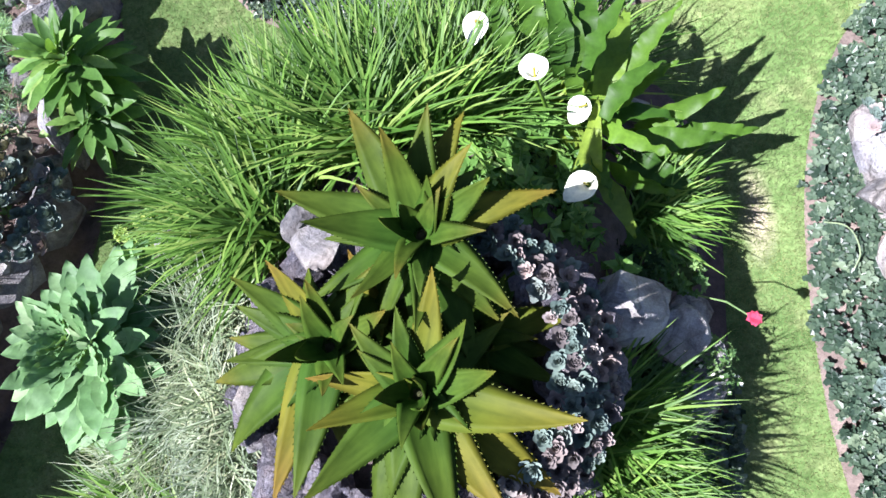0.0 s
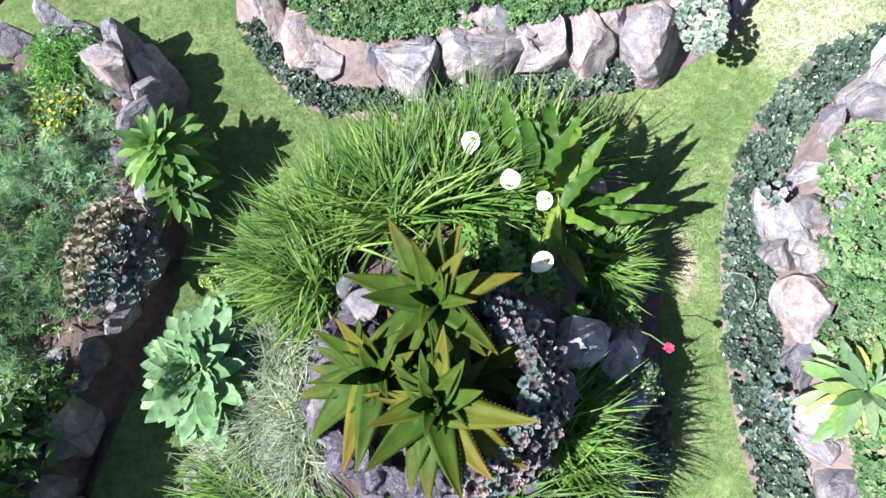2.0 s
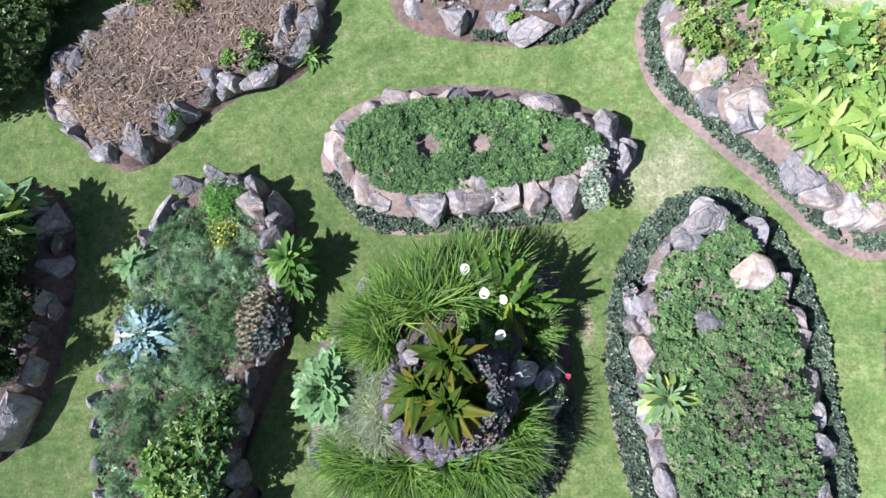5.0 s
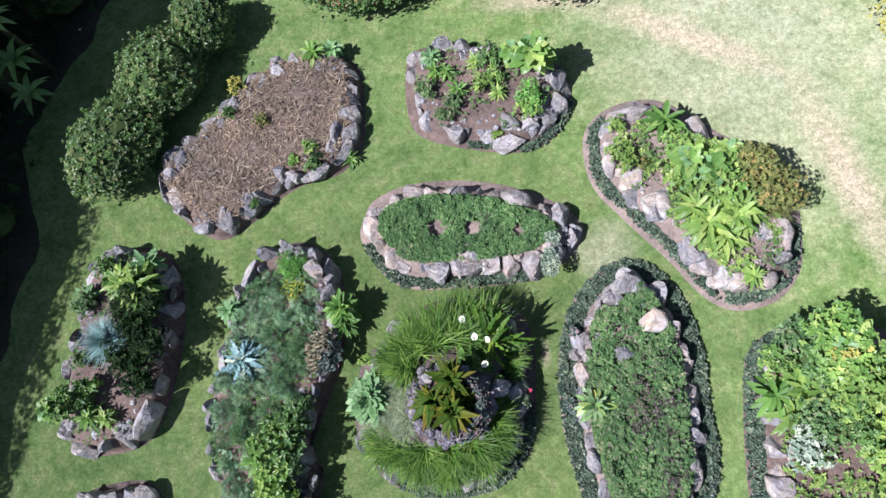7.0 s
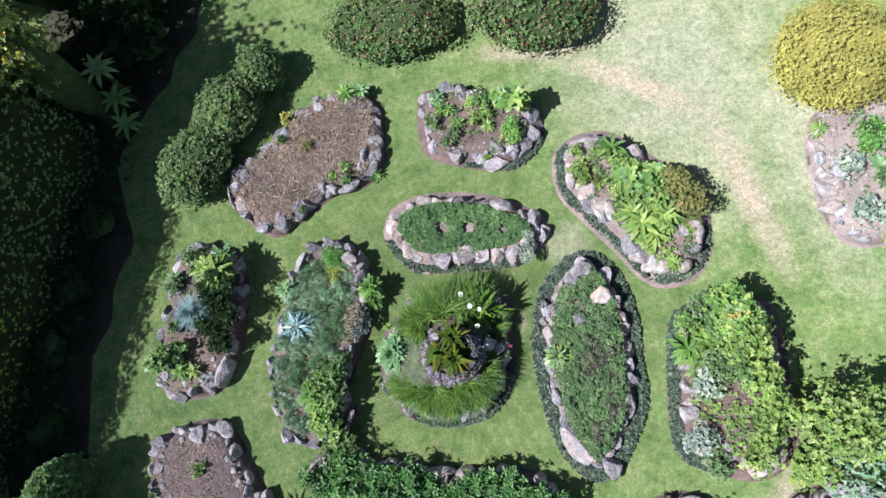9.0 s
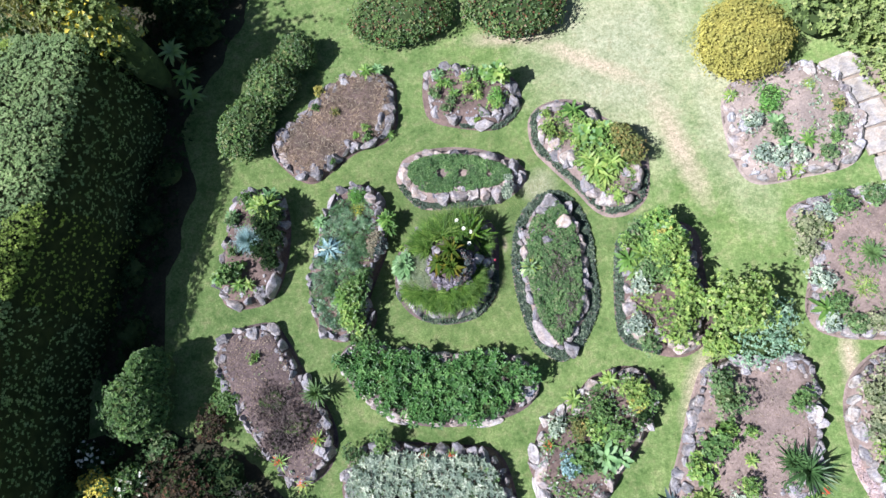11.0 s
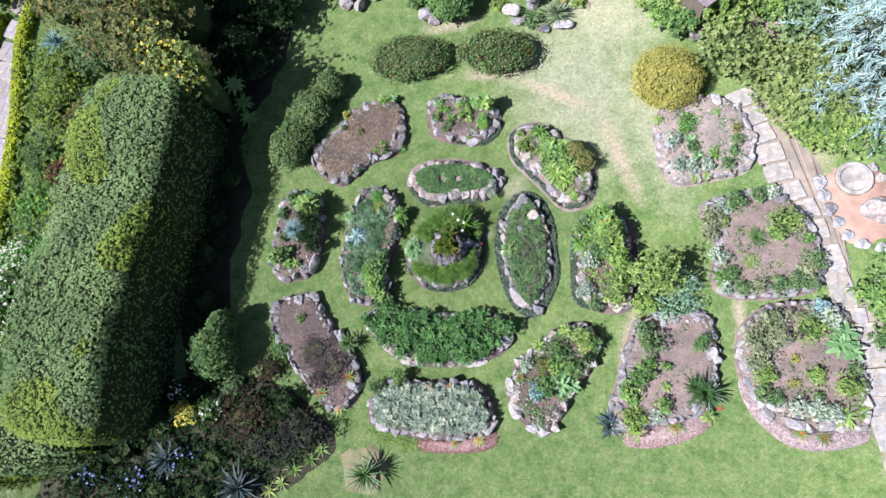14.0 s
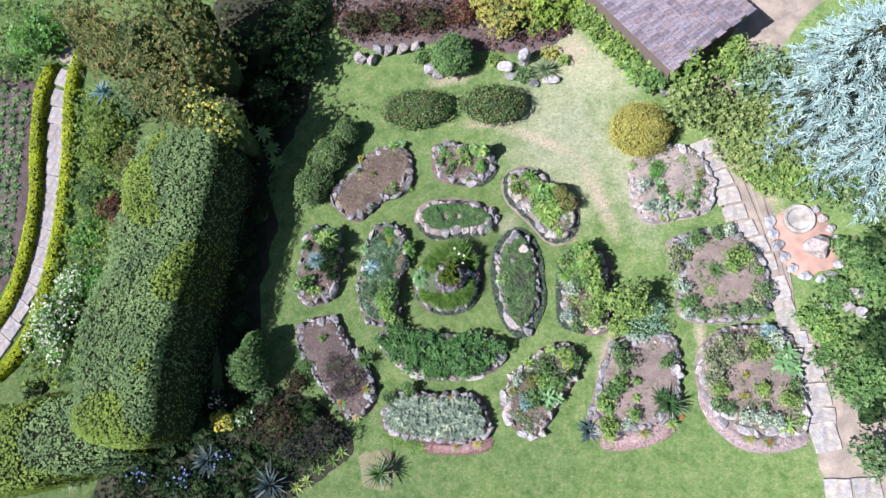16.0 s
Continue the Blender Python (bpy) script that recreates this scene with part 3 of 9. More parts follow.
def shrub(name, at, rx, ry, h, leaf, mat, label, category, seed=1, lumps=9, cover=1.5, turn=0.0, ratio=0.5, ragged=0.12, low=0.0, clip=False, group="", specks=None, limit=8000):
    """A bush: a short stem, a heart darkened for inner shade and a crown of many small leaves on uneven lumps."""
    rng = np.random.default_rng(seed)
    z0 = at[2] if len(at) > 2 else 0.0
    top = thing(name, (at[0], at[1], z0), label, category, group)
    cs = []
    for k in range(lumps):
        b = k * 2.39996 + rng.normal(0, 0.3)
        q = math.sqrt((k + 0.4) / lumps) * 0.74
        zz = rng.uniform(0.38, 0.66) * (1 - 0.42 * q * q)
        cs.append((q * math.cos(b), q * math.sin(b), zz, rng.uniform(0.32, 0.46)))
    if clip or lumps < 2:
        cs = [(0, 0, 0.42, 0.98)]
    cs = np.array(cs)
    area = math.pi * ((rx * ry) + (rx + ry) * h * 0.6)
    n = min(limit, int(cover * 2.0 * area / (leaf * leaf * ratio * 0.62)))
    k = rng.integers(0, len(cs), n)
    d = rng.normal(0, 1, (n, 3))
    d[:, 2] = np.abs(d[:, 2]) - 0.3 * rng.uniform(0, 1, n)
    d /= np.linalg.norm(d, axis=1)[:, None]
    rr = cs[k, 3:4] * (1 - ragged * rng.uniform(0, 1, (n, 1)) ** 2 + ragged * 1.3 * rng.uniform(0, 1, (n, 1)) ** 5)
    if clip:
        q = np.array([noise.noise(Vector(x * 2.3) + Vector((seed, seed, 0))) for x in d])
        q = q + 0.6 * np.array([noise.noise(Vector(x * 5.5) + Vector((0, seed, seed))) for x in d])
        rr = rr * (1 + 0.13 * q[:, None])
    u = cs[k, :3] + d * rr * np.array([1.0, 1.0, 0.58 if clip else 0.72])
    ca, sa = math.cos(radians(turn)), math.sin(radians(turn))
    x, y = u[:, 0] * rx, u[:, 1] * ry
    pts = np.stack([x * ca - y * sa, x * sa + y * ca, np.maximum(u[:, 2] * h, low + 0.03)], 1)
    nr = np.stack([d[:, 0] * ca - d[:, 1] * sa, d[:, 0] * sa + d[:, 1] * ca, d[:, 2] + 0.5], 1)
    m = max(40, int(n * (0.18 if clip else 0.115)))
    if specks is None:
        v, t = sprays(pts[:m], nr[:m] + rng.normal(0, 0.25, (m, 3)), leaf, leaf * ratio * 1.1, rng, 6)
        child("crown", mesh_np("crown", v, t, mat), top)
    else:
        m2, share, what = specks
        pick = rng.uniform(0, 1, n) < share
        v, t = sprays(pts[:m], nr[:m] + rng.normal(0, 0.25, (m, 3)), leaf, leaf * ratio * 1.1, rng, 6)
        child("crown", mesh_np("crown", v, t, mat), top)
        v, t = leaflets(pts[pick] + np.array([0, 0, leaf * 0.6]), nr[pick], leaf * 1.1, leaf, rng, tilt=0.3)
        child(what, mesh_np(what, v, t, m2), top)["kind"] = "stuff"
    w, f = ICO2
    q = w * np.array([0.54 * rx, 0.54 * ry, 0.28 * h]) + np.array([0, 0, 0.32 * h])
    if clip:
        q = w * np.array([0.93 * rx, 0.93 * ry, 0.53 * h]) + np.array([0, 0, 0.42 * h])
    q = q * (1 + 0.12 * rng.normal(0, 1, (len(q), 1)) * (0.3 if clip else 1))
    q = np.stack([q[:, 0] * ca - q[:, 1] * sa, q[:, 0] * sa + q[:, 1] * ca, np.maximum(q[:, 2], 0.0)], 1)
    # Solid core whose dark colour stands for shade behind the leaves.
    child("heart", mesh_np("heart", q, f, SHADEGOLD if mat is GOLD and clip else SHADEHEART), top)
    r = max(0.012, 0.03 * h)
    ring = np.array([(math.cos(a) * r, math.sin(a) * r) for a in np.linspace(0, 2 * math.pi, 7)[:-1]])
    sv = np.vstack([np.column_stack([ring * 1.3, np.full(6, -0.05)]), np.column_stack([ring, np.full(6, 0.5 * h)])])
    st = np.array([t for i in range(6) for t in ((i, (i + 1) % 6, 6 + (i + 1) % 6), (i, 6 + (i + 1) % 6, 6 + i))])
    child("stem", mesh_np("stem", sv, st, TWIG, True), top)
    return top


def tuft(name, at, count, length, width, mat, label, category, seed=1, spread=0.08, elev=(50, 85), bend=(60, 120), lean=None, fold=0.3, seg=5, group=""):
    """A fountain of narrow blades from one foot."""
    rng = np.random.default_rng(seed)
    a = rng.uniform(0, 2 * math.pi, count)
    if lean is not None:
        a = radians(lean[0]) + rng.normal(0, radians(lean[1]), count)
    q = np.sqrt(rng.uniform(0, 1, count)) * spread
    b = rng.uniform(0, 2 * math.pi, count)
    base = np.stack([q * np.cos(b), q * np.sin(b), np.full(count, -0.02)], 1)
    v, t = blades(base, a, np.radians(rng.uniform(*elev, count)), length * rng.uniform(0.6, 1.1, count), width * rng.uniform(0.7, 1.2, count), np.radians(rng.uniform(*bend, count)), seg, fold, 0.3)
    ob = new(name, mesh_np(name, v, t, mat, True))
    ob.location = (at[0], at[1], at[2] if len(at) > 2 else 0.0)
    return tagged(ob, label, category, group)


def leaf_mesh(name, length, width, bend, mat, seg=7, fold=0.3, belly=0.4, wave=0.0, ovate=False):
    """One leaf along +x from its foot, curving down."""
    one = np.array([0.0])
    v, t = blades(np.zeros((1, 3)), one, one, np.array([length]), np.array([width]), np.array([radians(bend)]), seg, fold, belly, wave, ovate)
    return mesh_np(name, v, t, mat, True)


def rosette(name, at, meshes, rings, label, category, seed=1, part="leaf", group="", scale=1.0, turn=None, hub=0.012):
    """A rosette whose leaves are parts; rings of (count, elevation, scale, height)."""
    rng = np.random.default_rng(seed)
    top = thing(name, at, label, category, group)
    if turn is not None:
        top.rotation_euler = turn
    a = rng.uniform(0, 6)
    for count, elev, sc, h in rings:
        for k in range(count):
            a += 2.39996 if count > 6 else 2 * math.pi / count
            e = radians(elev + rng.uniform(-9, 9))
            s = sc * scale * rng.uniform(0.85, 1.12)
            m = Matrix.Translation((hub * max(sc - 0.5, 0.05) * 1.3 * math.cos(a), hub * max(sc - 0.5, 0.05) * 1.3 * math.sin(a), h * scale)) @ Matrix.Rotation(a + rng.uniform(-0.15, 0.15), 4, "Z") @ Matrix.Rotation(-e, 4, "Y") @ Matrix.Rotation(rng.uniform(-0.25, 0.25), 4, "X") @ Matrix.Scale(s, 4)
            child(part, meshes[int(rng.integers(0, len(meshes)))], top, m)
        a += 0.4
    return top


def flat_rosette(name, at, count, length, width, mat, label, category, seed=1, elev=(5, 70), bend=(10, 50), fold=0.3, belly=0.4, seg=5, group="", wave=0.0):
    """A smaller rosette or whorl of leaves in one mesh."""
    rng = np.random.default_rng(seed)
    a = np.arange(count) * 2.39996 + rng.uniform(0, 6) + rng.normal(0, 0.12, count)
    u = np.linspace(0, 1, count)
    e = np.radians(elev[0] + (elev[1] - elev[0]) * u + rng.normal(0, 6, count))
    base = np.zeros((count, 3))
    base[:, 2] = u * length * 0.12
    v, t = blades(base, a, e, length * (1 - 0.45 * u) * rng.uniform(0.85, 1.1, count), width * (1 - 0.35 * u), np.radians(rng.uniform(*bend, count)), seg, fold, belly, wave)
    ob = new(name, mesh_np(name, *welded(v, t, count), mat, True))
    ob.location = (at[0], at[1], at[2] if len(at) > 2 else 0.0)
    return tagged(ob, label, category, group)

# ---- ground ----


def lawn_material():
    m, nt, bsdf = material("mown lawn with dry patches")
    g = nt.nodes.new("ShaderNodeNewGeometry")
    big, mid, fine, grit = world_noise(nt, 0.22, 4.0), world_noise(nt, 1.7, 5.0, 0.65), world_noise(nt, 26.0, 6.0, 0.75), world_noise(nt, 90.0, 4.0, 0.7)
    green = ramp(nt, mid, [(0.3, c3(0.082, 0.140, 0.047)), (0.5, c3(0.134, 0.197, 0.077)), (0.75, c3(0.204, 0.252, 0.120))])
    pale = ramp(nt, mid, [(0.3, c3(0.235, 0.25, 0.175)), (0.55, c3(0.31, 0.315, 0.24)), (0.8, c3(0.37, 0.345, 0.295))])

    def spot(x, y, rx, ry, turn, edge=0.7):
        mp = nt.nodes.new("ShaderNodeMapping")
        mp.vector_type = "TEXTURE"
        mp.inputs["Location"].default_value = (x, y, 0)
        mp.inputs["Rotation"].default_value = (0, 0, radians(turn))
        mp.inputs["Scale"].default_value = (rx, ry, 1000)
        nt.links.new(g.outputs["Position"], mp.inputs["Vector"])
        gr = nt.nodes.new("ShaderNodeTexGradient")
        gr.gradient_type = "SPHERICAL"
        nt.links.new(mp.outputs[0], gr.inputs[0])
        return gr.outputs["Fac"]

    def most(a, b):
        mx = nt.nodes.new("ShaderNodeMath")
        mx.operation = "MAXIMUM"
        nt.links.new(a, mx.inputs[0])
        nt.links.new(b, mx.inputs[1])
        return mx.outputs[0]

    (x0, y0), (x1, y1), (x2, y2), (x3, y3), (x4, y4) = (4.89, 6.97), (6.23, 3.84), (3.84, 6.76), (6.11, 10.08), (9.95, -2.59)
    dry = spot(x0, y0, 4.2, 5.6, 10)
    for s in (spot(*(2.16, 2.75), 0.8, 0.8, 20), spot(x3, y3, 4.0, 3.2, 0), spot(*(7.56, 5.11), 1.6, 5.0, 10), spot(*(15.07, -6.24), 2.0, 4.0, 15)):
        dry = most(dry, s)
    worn = spot(x1, y1, 0.62, 3.4, 18)
    for s in (spot(x2, y2, 3.2, 0.5, -28), spot(*(1.49, 7.87), 2.4, 0.55, 0), spot(*(-0.39, 10.37), 2.0, 0.6, 8), spot(*(5.38, 11.36), 1.5, 1.6, 0), spot(x4, y4, 0.4, 1.8, 0), spot(*(6.1, -2.98), 0.5, 2.2, -20), spot(*(15.15, -7.08), 1.8, 3.4, 0), spot(*(12.77, 4.25), 1.2, 3.2, 25), spot(*(13.7, 12.03), 2.5, 2.2, 0), spot(*(1.08, 1.0), 0.12, 0.4, 0)):
        worn = most(worn, s)

    def soften(v, lo, hi):
        add = nt.nodes.new("ShaderNodeMath")
        add.operation = "MULTIPLY_ADD"
        nt.links.new(mid, add.inputs[0])
        add.inputs[1].default_value = 0.55
        nt.links.new(v, add.inputs[2])
        mr = nt.nodes.new("ShaderNodeMapRange")
        mr.inputs["From Min"].default_value, mr.inputs["From Max"].default_value = lo, hi
        nt.links.new(add.outputs[0], mr.inputs["Value"])
        return mr.outputs["Result"]

    col = mixed(nt, soften(dry, 0.38, 1.0), green, pale)
    broad = ramp(nt, big, [(0.35, (0.85, 0.9, 0.85, 1)), (0.65, (1.1, 1.08, 1.0, 1))])
    col = mixed(nt, 1.0, col, broad, "MULTIPLY")
    col = mixed(nt, ramp(nt, world_noise(nt, 3.4, 5.0, 0.7), [(0.5, (0, 0, 0, 1)), (0.72, (0.6, 0.6, 0.6, 1))]), col, ramp(nt, fine, [(0.3, c3(0.15, 0.155, 0.08)), (0.7, c3(0.24, 0.232, 0.135))]))
    tan = ramp(nt, fine, [(0.3, c3(0.30, 0.25, 0.20)), (0.7, c3(0.41, 0.35, 0.285))])
    col = mixed(nt, soften(worn, 0.5, 1.2), col, tan)
    col = mixed(nt, 1.0, col, ramp(nt, fine, [(0.3, (0.78, 0.81, 0.75, 1)), (0.5, (1, 1, 1, 1)), (0.7, (1.17, 1.15, 1.15, 1))]), "MULTIPLY")
    col = mixed(nt, 1.0, col, ramp(nt, world_noise(nt, 13.0, 5.0, 0.7), [(0.32, (0.86, 0.88, 0.83, 1)), (0.68, (1.12, 1.10, 1.09, 1))]), "MULTIPLY")
    col = mixed(nt, 1.0, col, ramp(nt, grit, [(0.3, (0.8, 0.8, 0.78, 1)), (0.7, (1.16, 1.16, 1.14, 1))]), "MULTIPLY")
    col = mixed(nt, 1.0, col, ramp(nt, world_noise(nt, 6.5, 6.0, 0.7), [(0.32, (0.66, 0.71, 0.60, 1)), (0.68, (1.27, 1.23, 1.2, 1))]), "MULTIPLY")
    nt.links.new(col, bsdf.inputs["Base Color"])
    bsdf.inputs["Roughness"].default_value = 0.95
    bsdf.inputs["Diffuse Roughness"].default_value = 1.0
    bsdf.inputs["Specular IOR Level"].default_value = 0.15
    bumped(nt, bsdf, grit, 0.3, 0.01)
    return m


def ground_sheet():
    c = np.unique(np.r_[np.linspace(-30, 30, 61), -1500, -600, -200, -80, -45, 45, 80, 200, 600, 1500])
    n = len(c)
    x, y = np.meshgrid(c, c, indexing="ij")
    v = np.stack([x.ravel(), y.ravel(), np.zeros(n * n)], 1)
    i = (np.arange(n - 1)[:, None] * n + np.arange(n - 1)[None]).ravel()
    t = np.concatenate([np.stack([i, i + n, i + n + 1], 1), np.stack([i, i + n + 1, i + 1], 1)])
    return tagged(new("ground", mesh_np("ground", v, t, lawn_material(), True)), "mown green lawn with dry worn patches", "lawn", "", "structure")


ground_sheet()

# ---- stone-edged beds ----
BEDS = {}


def bed(key, outline, height, soil, rocks, label, border=0.0, stone=0.36, seed=1, rim=0.10, tall=1.0):
    """A raised bed: a soil mound inside a row of stones. border: a strip left outside the stones for edging plants."""
    rng = np.random.default_rng(seed)
    if key in "JKLNOPQ":  # the beds that stay far off take lighter meshes
        kinds = dict.fromkeys(r.materials[0].name for r in rocks)
        rocks = [r for k in kinds for r in FARROCKS.get(k, WHITEROCKS)]
    outer = smooth_loop(outline, 0.15)
    wall = inset(outer, border) if border else outer
    top = thing("rock_bed", (*wall.mean(0), 0), label, "rock garden bed", "stone-edged garden beds")
    mid = wall.mean(0)
    back = Matrix.Translation((-mid[0], -mid[1], 0))
    rings = [(outer - (outer - inset(outer, 0.12)) * 0 + (outer - mid) / np.linalg.norm(outer - mid, axis=1)[:, None] * (0.035 if border else rim), -0.01), (outer, 0.022), (wall, 0.03 if border else 0.03), (inset(wall, 0.06), height * 0.55), (inset(wall, 0.2), height * 0.92)]
    inner = inset(wall, 0.2)
    for s in (0.85, 0.7, 0.5, 0.3, 0.12):
        rings.append((mid + (inner - mid) * s, height * (1.0 + 0.08 * (1 - s))))
    n = len(outer)
    v = np.concatenate([np.column_stack([q, np.full(n, z)]) for q, z in rings] + [[[mid[0], mid[1], height * 1.08]]])
    bump = field(v[:, :2], 2.5, seed) * 0.035
    v[2 * n :, 2] += bump[2 * n :]
    t = []
    for r in range(len(rings) - 1):
        for i in range(n):
            j = (i + 1) % n
            t += [(r * n + i, r * n + j, (r + 1) * n + j), (r * n + i, (r + 1) * n + j, (r + 1) * n + i)]
    last = (len(rings) - 1) * n
    t += [(last + i, last + (i + 1) % n, len(v) - 1) for i in range(n)]
    v[:, :2] -= mid
    child("soil", mesh_np("soil", v, np.array(t), soil, True), top)
    line = inset(wall, stone * 0.32)
    length = np.linalg.norm(np.diff(np.vstack([line, line[:1]]), axis=0), axis=1)
    run, goal, total = 0.0, 0.0, length.sum()
    cum = np.r_[0, np.cumsum(length)]
    while goal < total - stone * 0.35:
        s = stone * rng.choice((0.5, 0.75, 1.0, 1.25, 1.6), p=(0.2, 0.25, 0.25, 0.18, 0.12)) * rng.uniform(0.88, 1.12)
        at = goal + s * 0.45
        i = min(len(line) - 1, int(np.searchsorted(cum, at)) - 1)
        p, q = line[i], line[(i + 1) % n]
        a = math.atan2(q[1] - p[1], q[0] - p[0])
        hgt = height * rng.uniform(1.05, 1.6) * tall
        m = Matrix.Translation((p[0] - mid[0] + rng.normal(0, 0.03), p[1] - mid[1] + rng.normal(0, 0.03), hgt * 0.34)) @ Matrix.Rotation(a + rng.normal(0, 0.35), 4, "Z") @ Matrix.Rotation(rng.normal(0, 0.2), 4, "X") @ Matrix.Rotation(rng.normal(0, 0.14), 4, "Y") @ Matrix.Diagonal((s * 1.15, min(s, stone * 1.1) * rng.uniform(0.6, 1.05), hgt * rng.uniform(0.95, 1.3), 1))
        child("stone", rocks[int(rng.integers(0, len(rocks)))], top, m)
        if rng.uniform() < 0.55:
            k = s * rng.uniform(0.4, 0.65)
            inn = inset(line, stone * 0.5)[i]
            m = Matrix.Translation((inn[0] - mid[0], inn[1] - mid[1], height * 0.95)) @ Matrix.Rotation(rng.uniform(0, 6), 4, "Z") @ Matrix.Diagonal((k * 1.2, k, k * 0.8, 1))
            child("stone", rocks[int(rng.integers(0, len(rocks)))], top, m)
        goal += s * 0.88
    rubble = []
    for ring, lift in ((inset(line, stone * 0.55), height * 0.98), (inset(line, stone * 0.2), height * 0.85)):
        for _ in range(int(total * 3.2)):
            k = int(rng.integers(0, n))
            w = rng.uniform(0.04, 0.13)
            v, t = ICO1
            v = v * rng.uniform(0.6, 1.0, (len(v), 1)) * np.array([w, w * rng.uniform(0.6, 1.0), w * 0.7]) * 0.6
            z = rng.uniform(0, 6.28)
            v = np.column_stack([v[:, 0] * math.cos(z) - v[:, 1] * math.sin(z), v[:, 0] * math.sin(z) + v[:, 1] * math.cos(z), v[:, 2]])
            rubble.append((v + np.array([ring[k][0] - mid[0] + rng.normal(0, 0.06), ring[k][1] - mid[1] + rng.normal(0, 0.06), lift + w * 0.2]), t))
    child("rubble", mesh_np("rubble", *join_np(rubble), rocks[0].materials[0]), top)["kind"] = "stuff"
    BEDS[key] = (top, outer, wall, height)
    return top


def boulder(at, size, meshes, label, seed, turn=0.0, sink=0.16):
    rng = np.random.default_rng(seed)
    ob = new("boulder", meshes[int(rng.integers(0, len(meshes)))])
    z = at[2] if len(at) > 2 else 0.0
    ob.matrix_basis = Matrix.Translation((at[0], at[1], z + size[2] * (0.5 - sink))) @ Matrix.Rotation(radians(turn), 4, "Z") @ Matrix.Diagonal((*size, 1))
    return tagged(ob, label, "boulder")


def edging(key, label, seed, part=None, width=None, density=8500, leaf=0.034, mat=AJUGA, thin=-1.0):
    """The strip of low plants round the outside of a bed; part: a test on the plan for where it grows."""
    top, outer, wall, h = BEDS[key]
    rng = np.random.default_rng(seed)
    w = width or float(np.mean(np.linalg.norm(outer - wall, axis=1)))
    n = int(len(outer) * 0.15 * w * density)
    i = rng.integers(0, len(outer), n)
    j = (i + 1) % len(outer)
    u = rng.uniform(0, 1, (n, 1))
    s = rng.uniform(-0.05, 1.12, (n, 1))
    p = (outer[i] * (1 - u) + outer[j] * u) * (1 - s) + (wall[i] * (1 - u) + wall[j] * u) * s
    p += rng.normal(0, 0.012, p.shape)
    keep = (field(p, 2.6, seed + 3.3) > -0.62) & (s[:, 0] > thin + 0.2 * field(p, 3.0, seed))
    if part:
        keep &= part(p)
    p, s = p[keep], s[keep]
    z = 0.03 + 0.10 * np.clip(np.minimum(s[:, 0] + 0.15, 1.3 - s[:, 0]) * 3, 0.2, 1) * rng.uniform(0.4, 1, len(p)) + 0.035 * field(p, 6.0, seed) + 0.02 * field(p, 17.0, seed)
    m = len(p) // 6
    p, z = p[:m], z[:m]
    nr = np.tile([0.0, 0.0, 1.0], (m, 1)) + rng.normal(0, 0.3, (m, 3))
    v, t = sprays(np.column_stack([p, z]), nr, leaf * 1.25, leaf * 0.85, rng, 6, (0.0, 0.8), 0.4, True)
    return tagged(new("edging_plants", mesh_np("edging_plants", v, t, mat)), label, "edging plants", "", "stuff")


GREYBED = "raised planting bed ringed with grey lava stones"
bed("A", [(-0.81, 1.94), (-1.33, 1.65), (-1.76, 1.24), (-2.11, 0.84), (-2.15, -0.26), (-1.71, -0.95), (-1.05, -1.25), (-0.33, -1.27), (0.38, -1.01), (0.82, -0.31), (0.86, 0.46), (0.87, 1.12), (0.65, 1.72), (0.02, 2.02)], 0.34, DARKSOIL, ROCKS, "round central bed with a raised lava stone ring", 0.13, 0.30, 11, 0.03)
bed("B", [(-2.12, 3.6), (-1.95, 3.9), (-1.36, 4.14), (-0.51, 4.19), (0.42, 4.05), (1.14, 3.78), (1.58, 3.5), (1.8, 3.15), (1.65, 2.82), (1.32, 2.52), (0.77, 2.29), (-0.52, 2.2), (-1.39, 2.25), (-1.88, 2.65), (-2.2, 3.2)], 0.36, PALESOIL, WARMROCKS + ROCKS[:2], "long bed walled with large pinkish and grey boulders", 0.16, 0.46, 12)
bed("C", [(-4.3, 2.4), (-3.75, 2.98), (-3.23, 3.06), (-2.72, 2.68), (-2.51, 2.05), (-2.54, 0.94), (-2.81, 0.16), (-3, -0.59), (-2.75, -0.89), (-2.97, -1.47), (-3.88, -1.68), (-4.5, -1.22), (-4.78, -0.3), (-4.78, 0.46), (-4.62, 1.38)], 0.38, SOIL, ROCKS, GREYBED, 0.0, 0.36, 13, tall=1.1)
bed("D", [(1.34, 1.17), (1.58, 1.89), (2.03, 2.4), (2.53, 2.58), (3.01, 2.37), (3.39, 1.75), (3.59, 0.96), (3.61, 0.15), (3.65, -0.84), (3.17, -1.94), (2.52, -2.41), (1.83, -1.83), (1.46, -0.77), (1.3, 0.15)], 0.34, PALESOIL, WARMROCKS[:3] + ROCKS, "long oval bed with grey boulders and a bugle edging", 0.26, 0.40, 14)
bed("E", [(-3.76, -2.39), (-3.3, -1.77), (-2.01, -2.01), (-0.49, -2.19), (1, -2.18), (1.85, -2.76), (1.66, -3.49), (0.72, -3.95), (-0.76, -4.1), (-2.26, -3.88), (-3.15, -3.23)], 0.36, DARKSOIL, WARMROCKS + ROCKS[:2], "crescent bed edged with low pale stones", 0.0, 0.34, 15, tall=0.8)
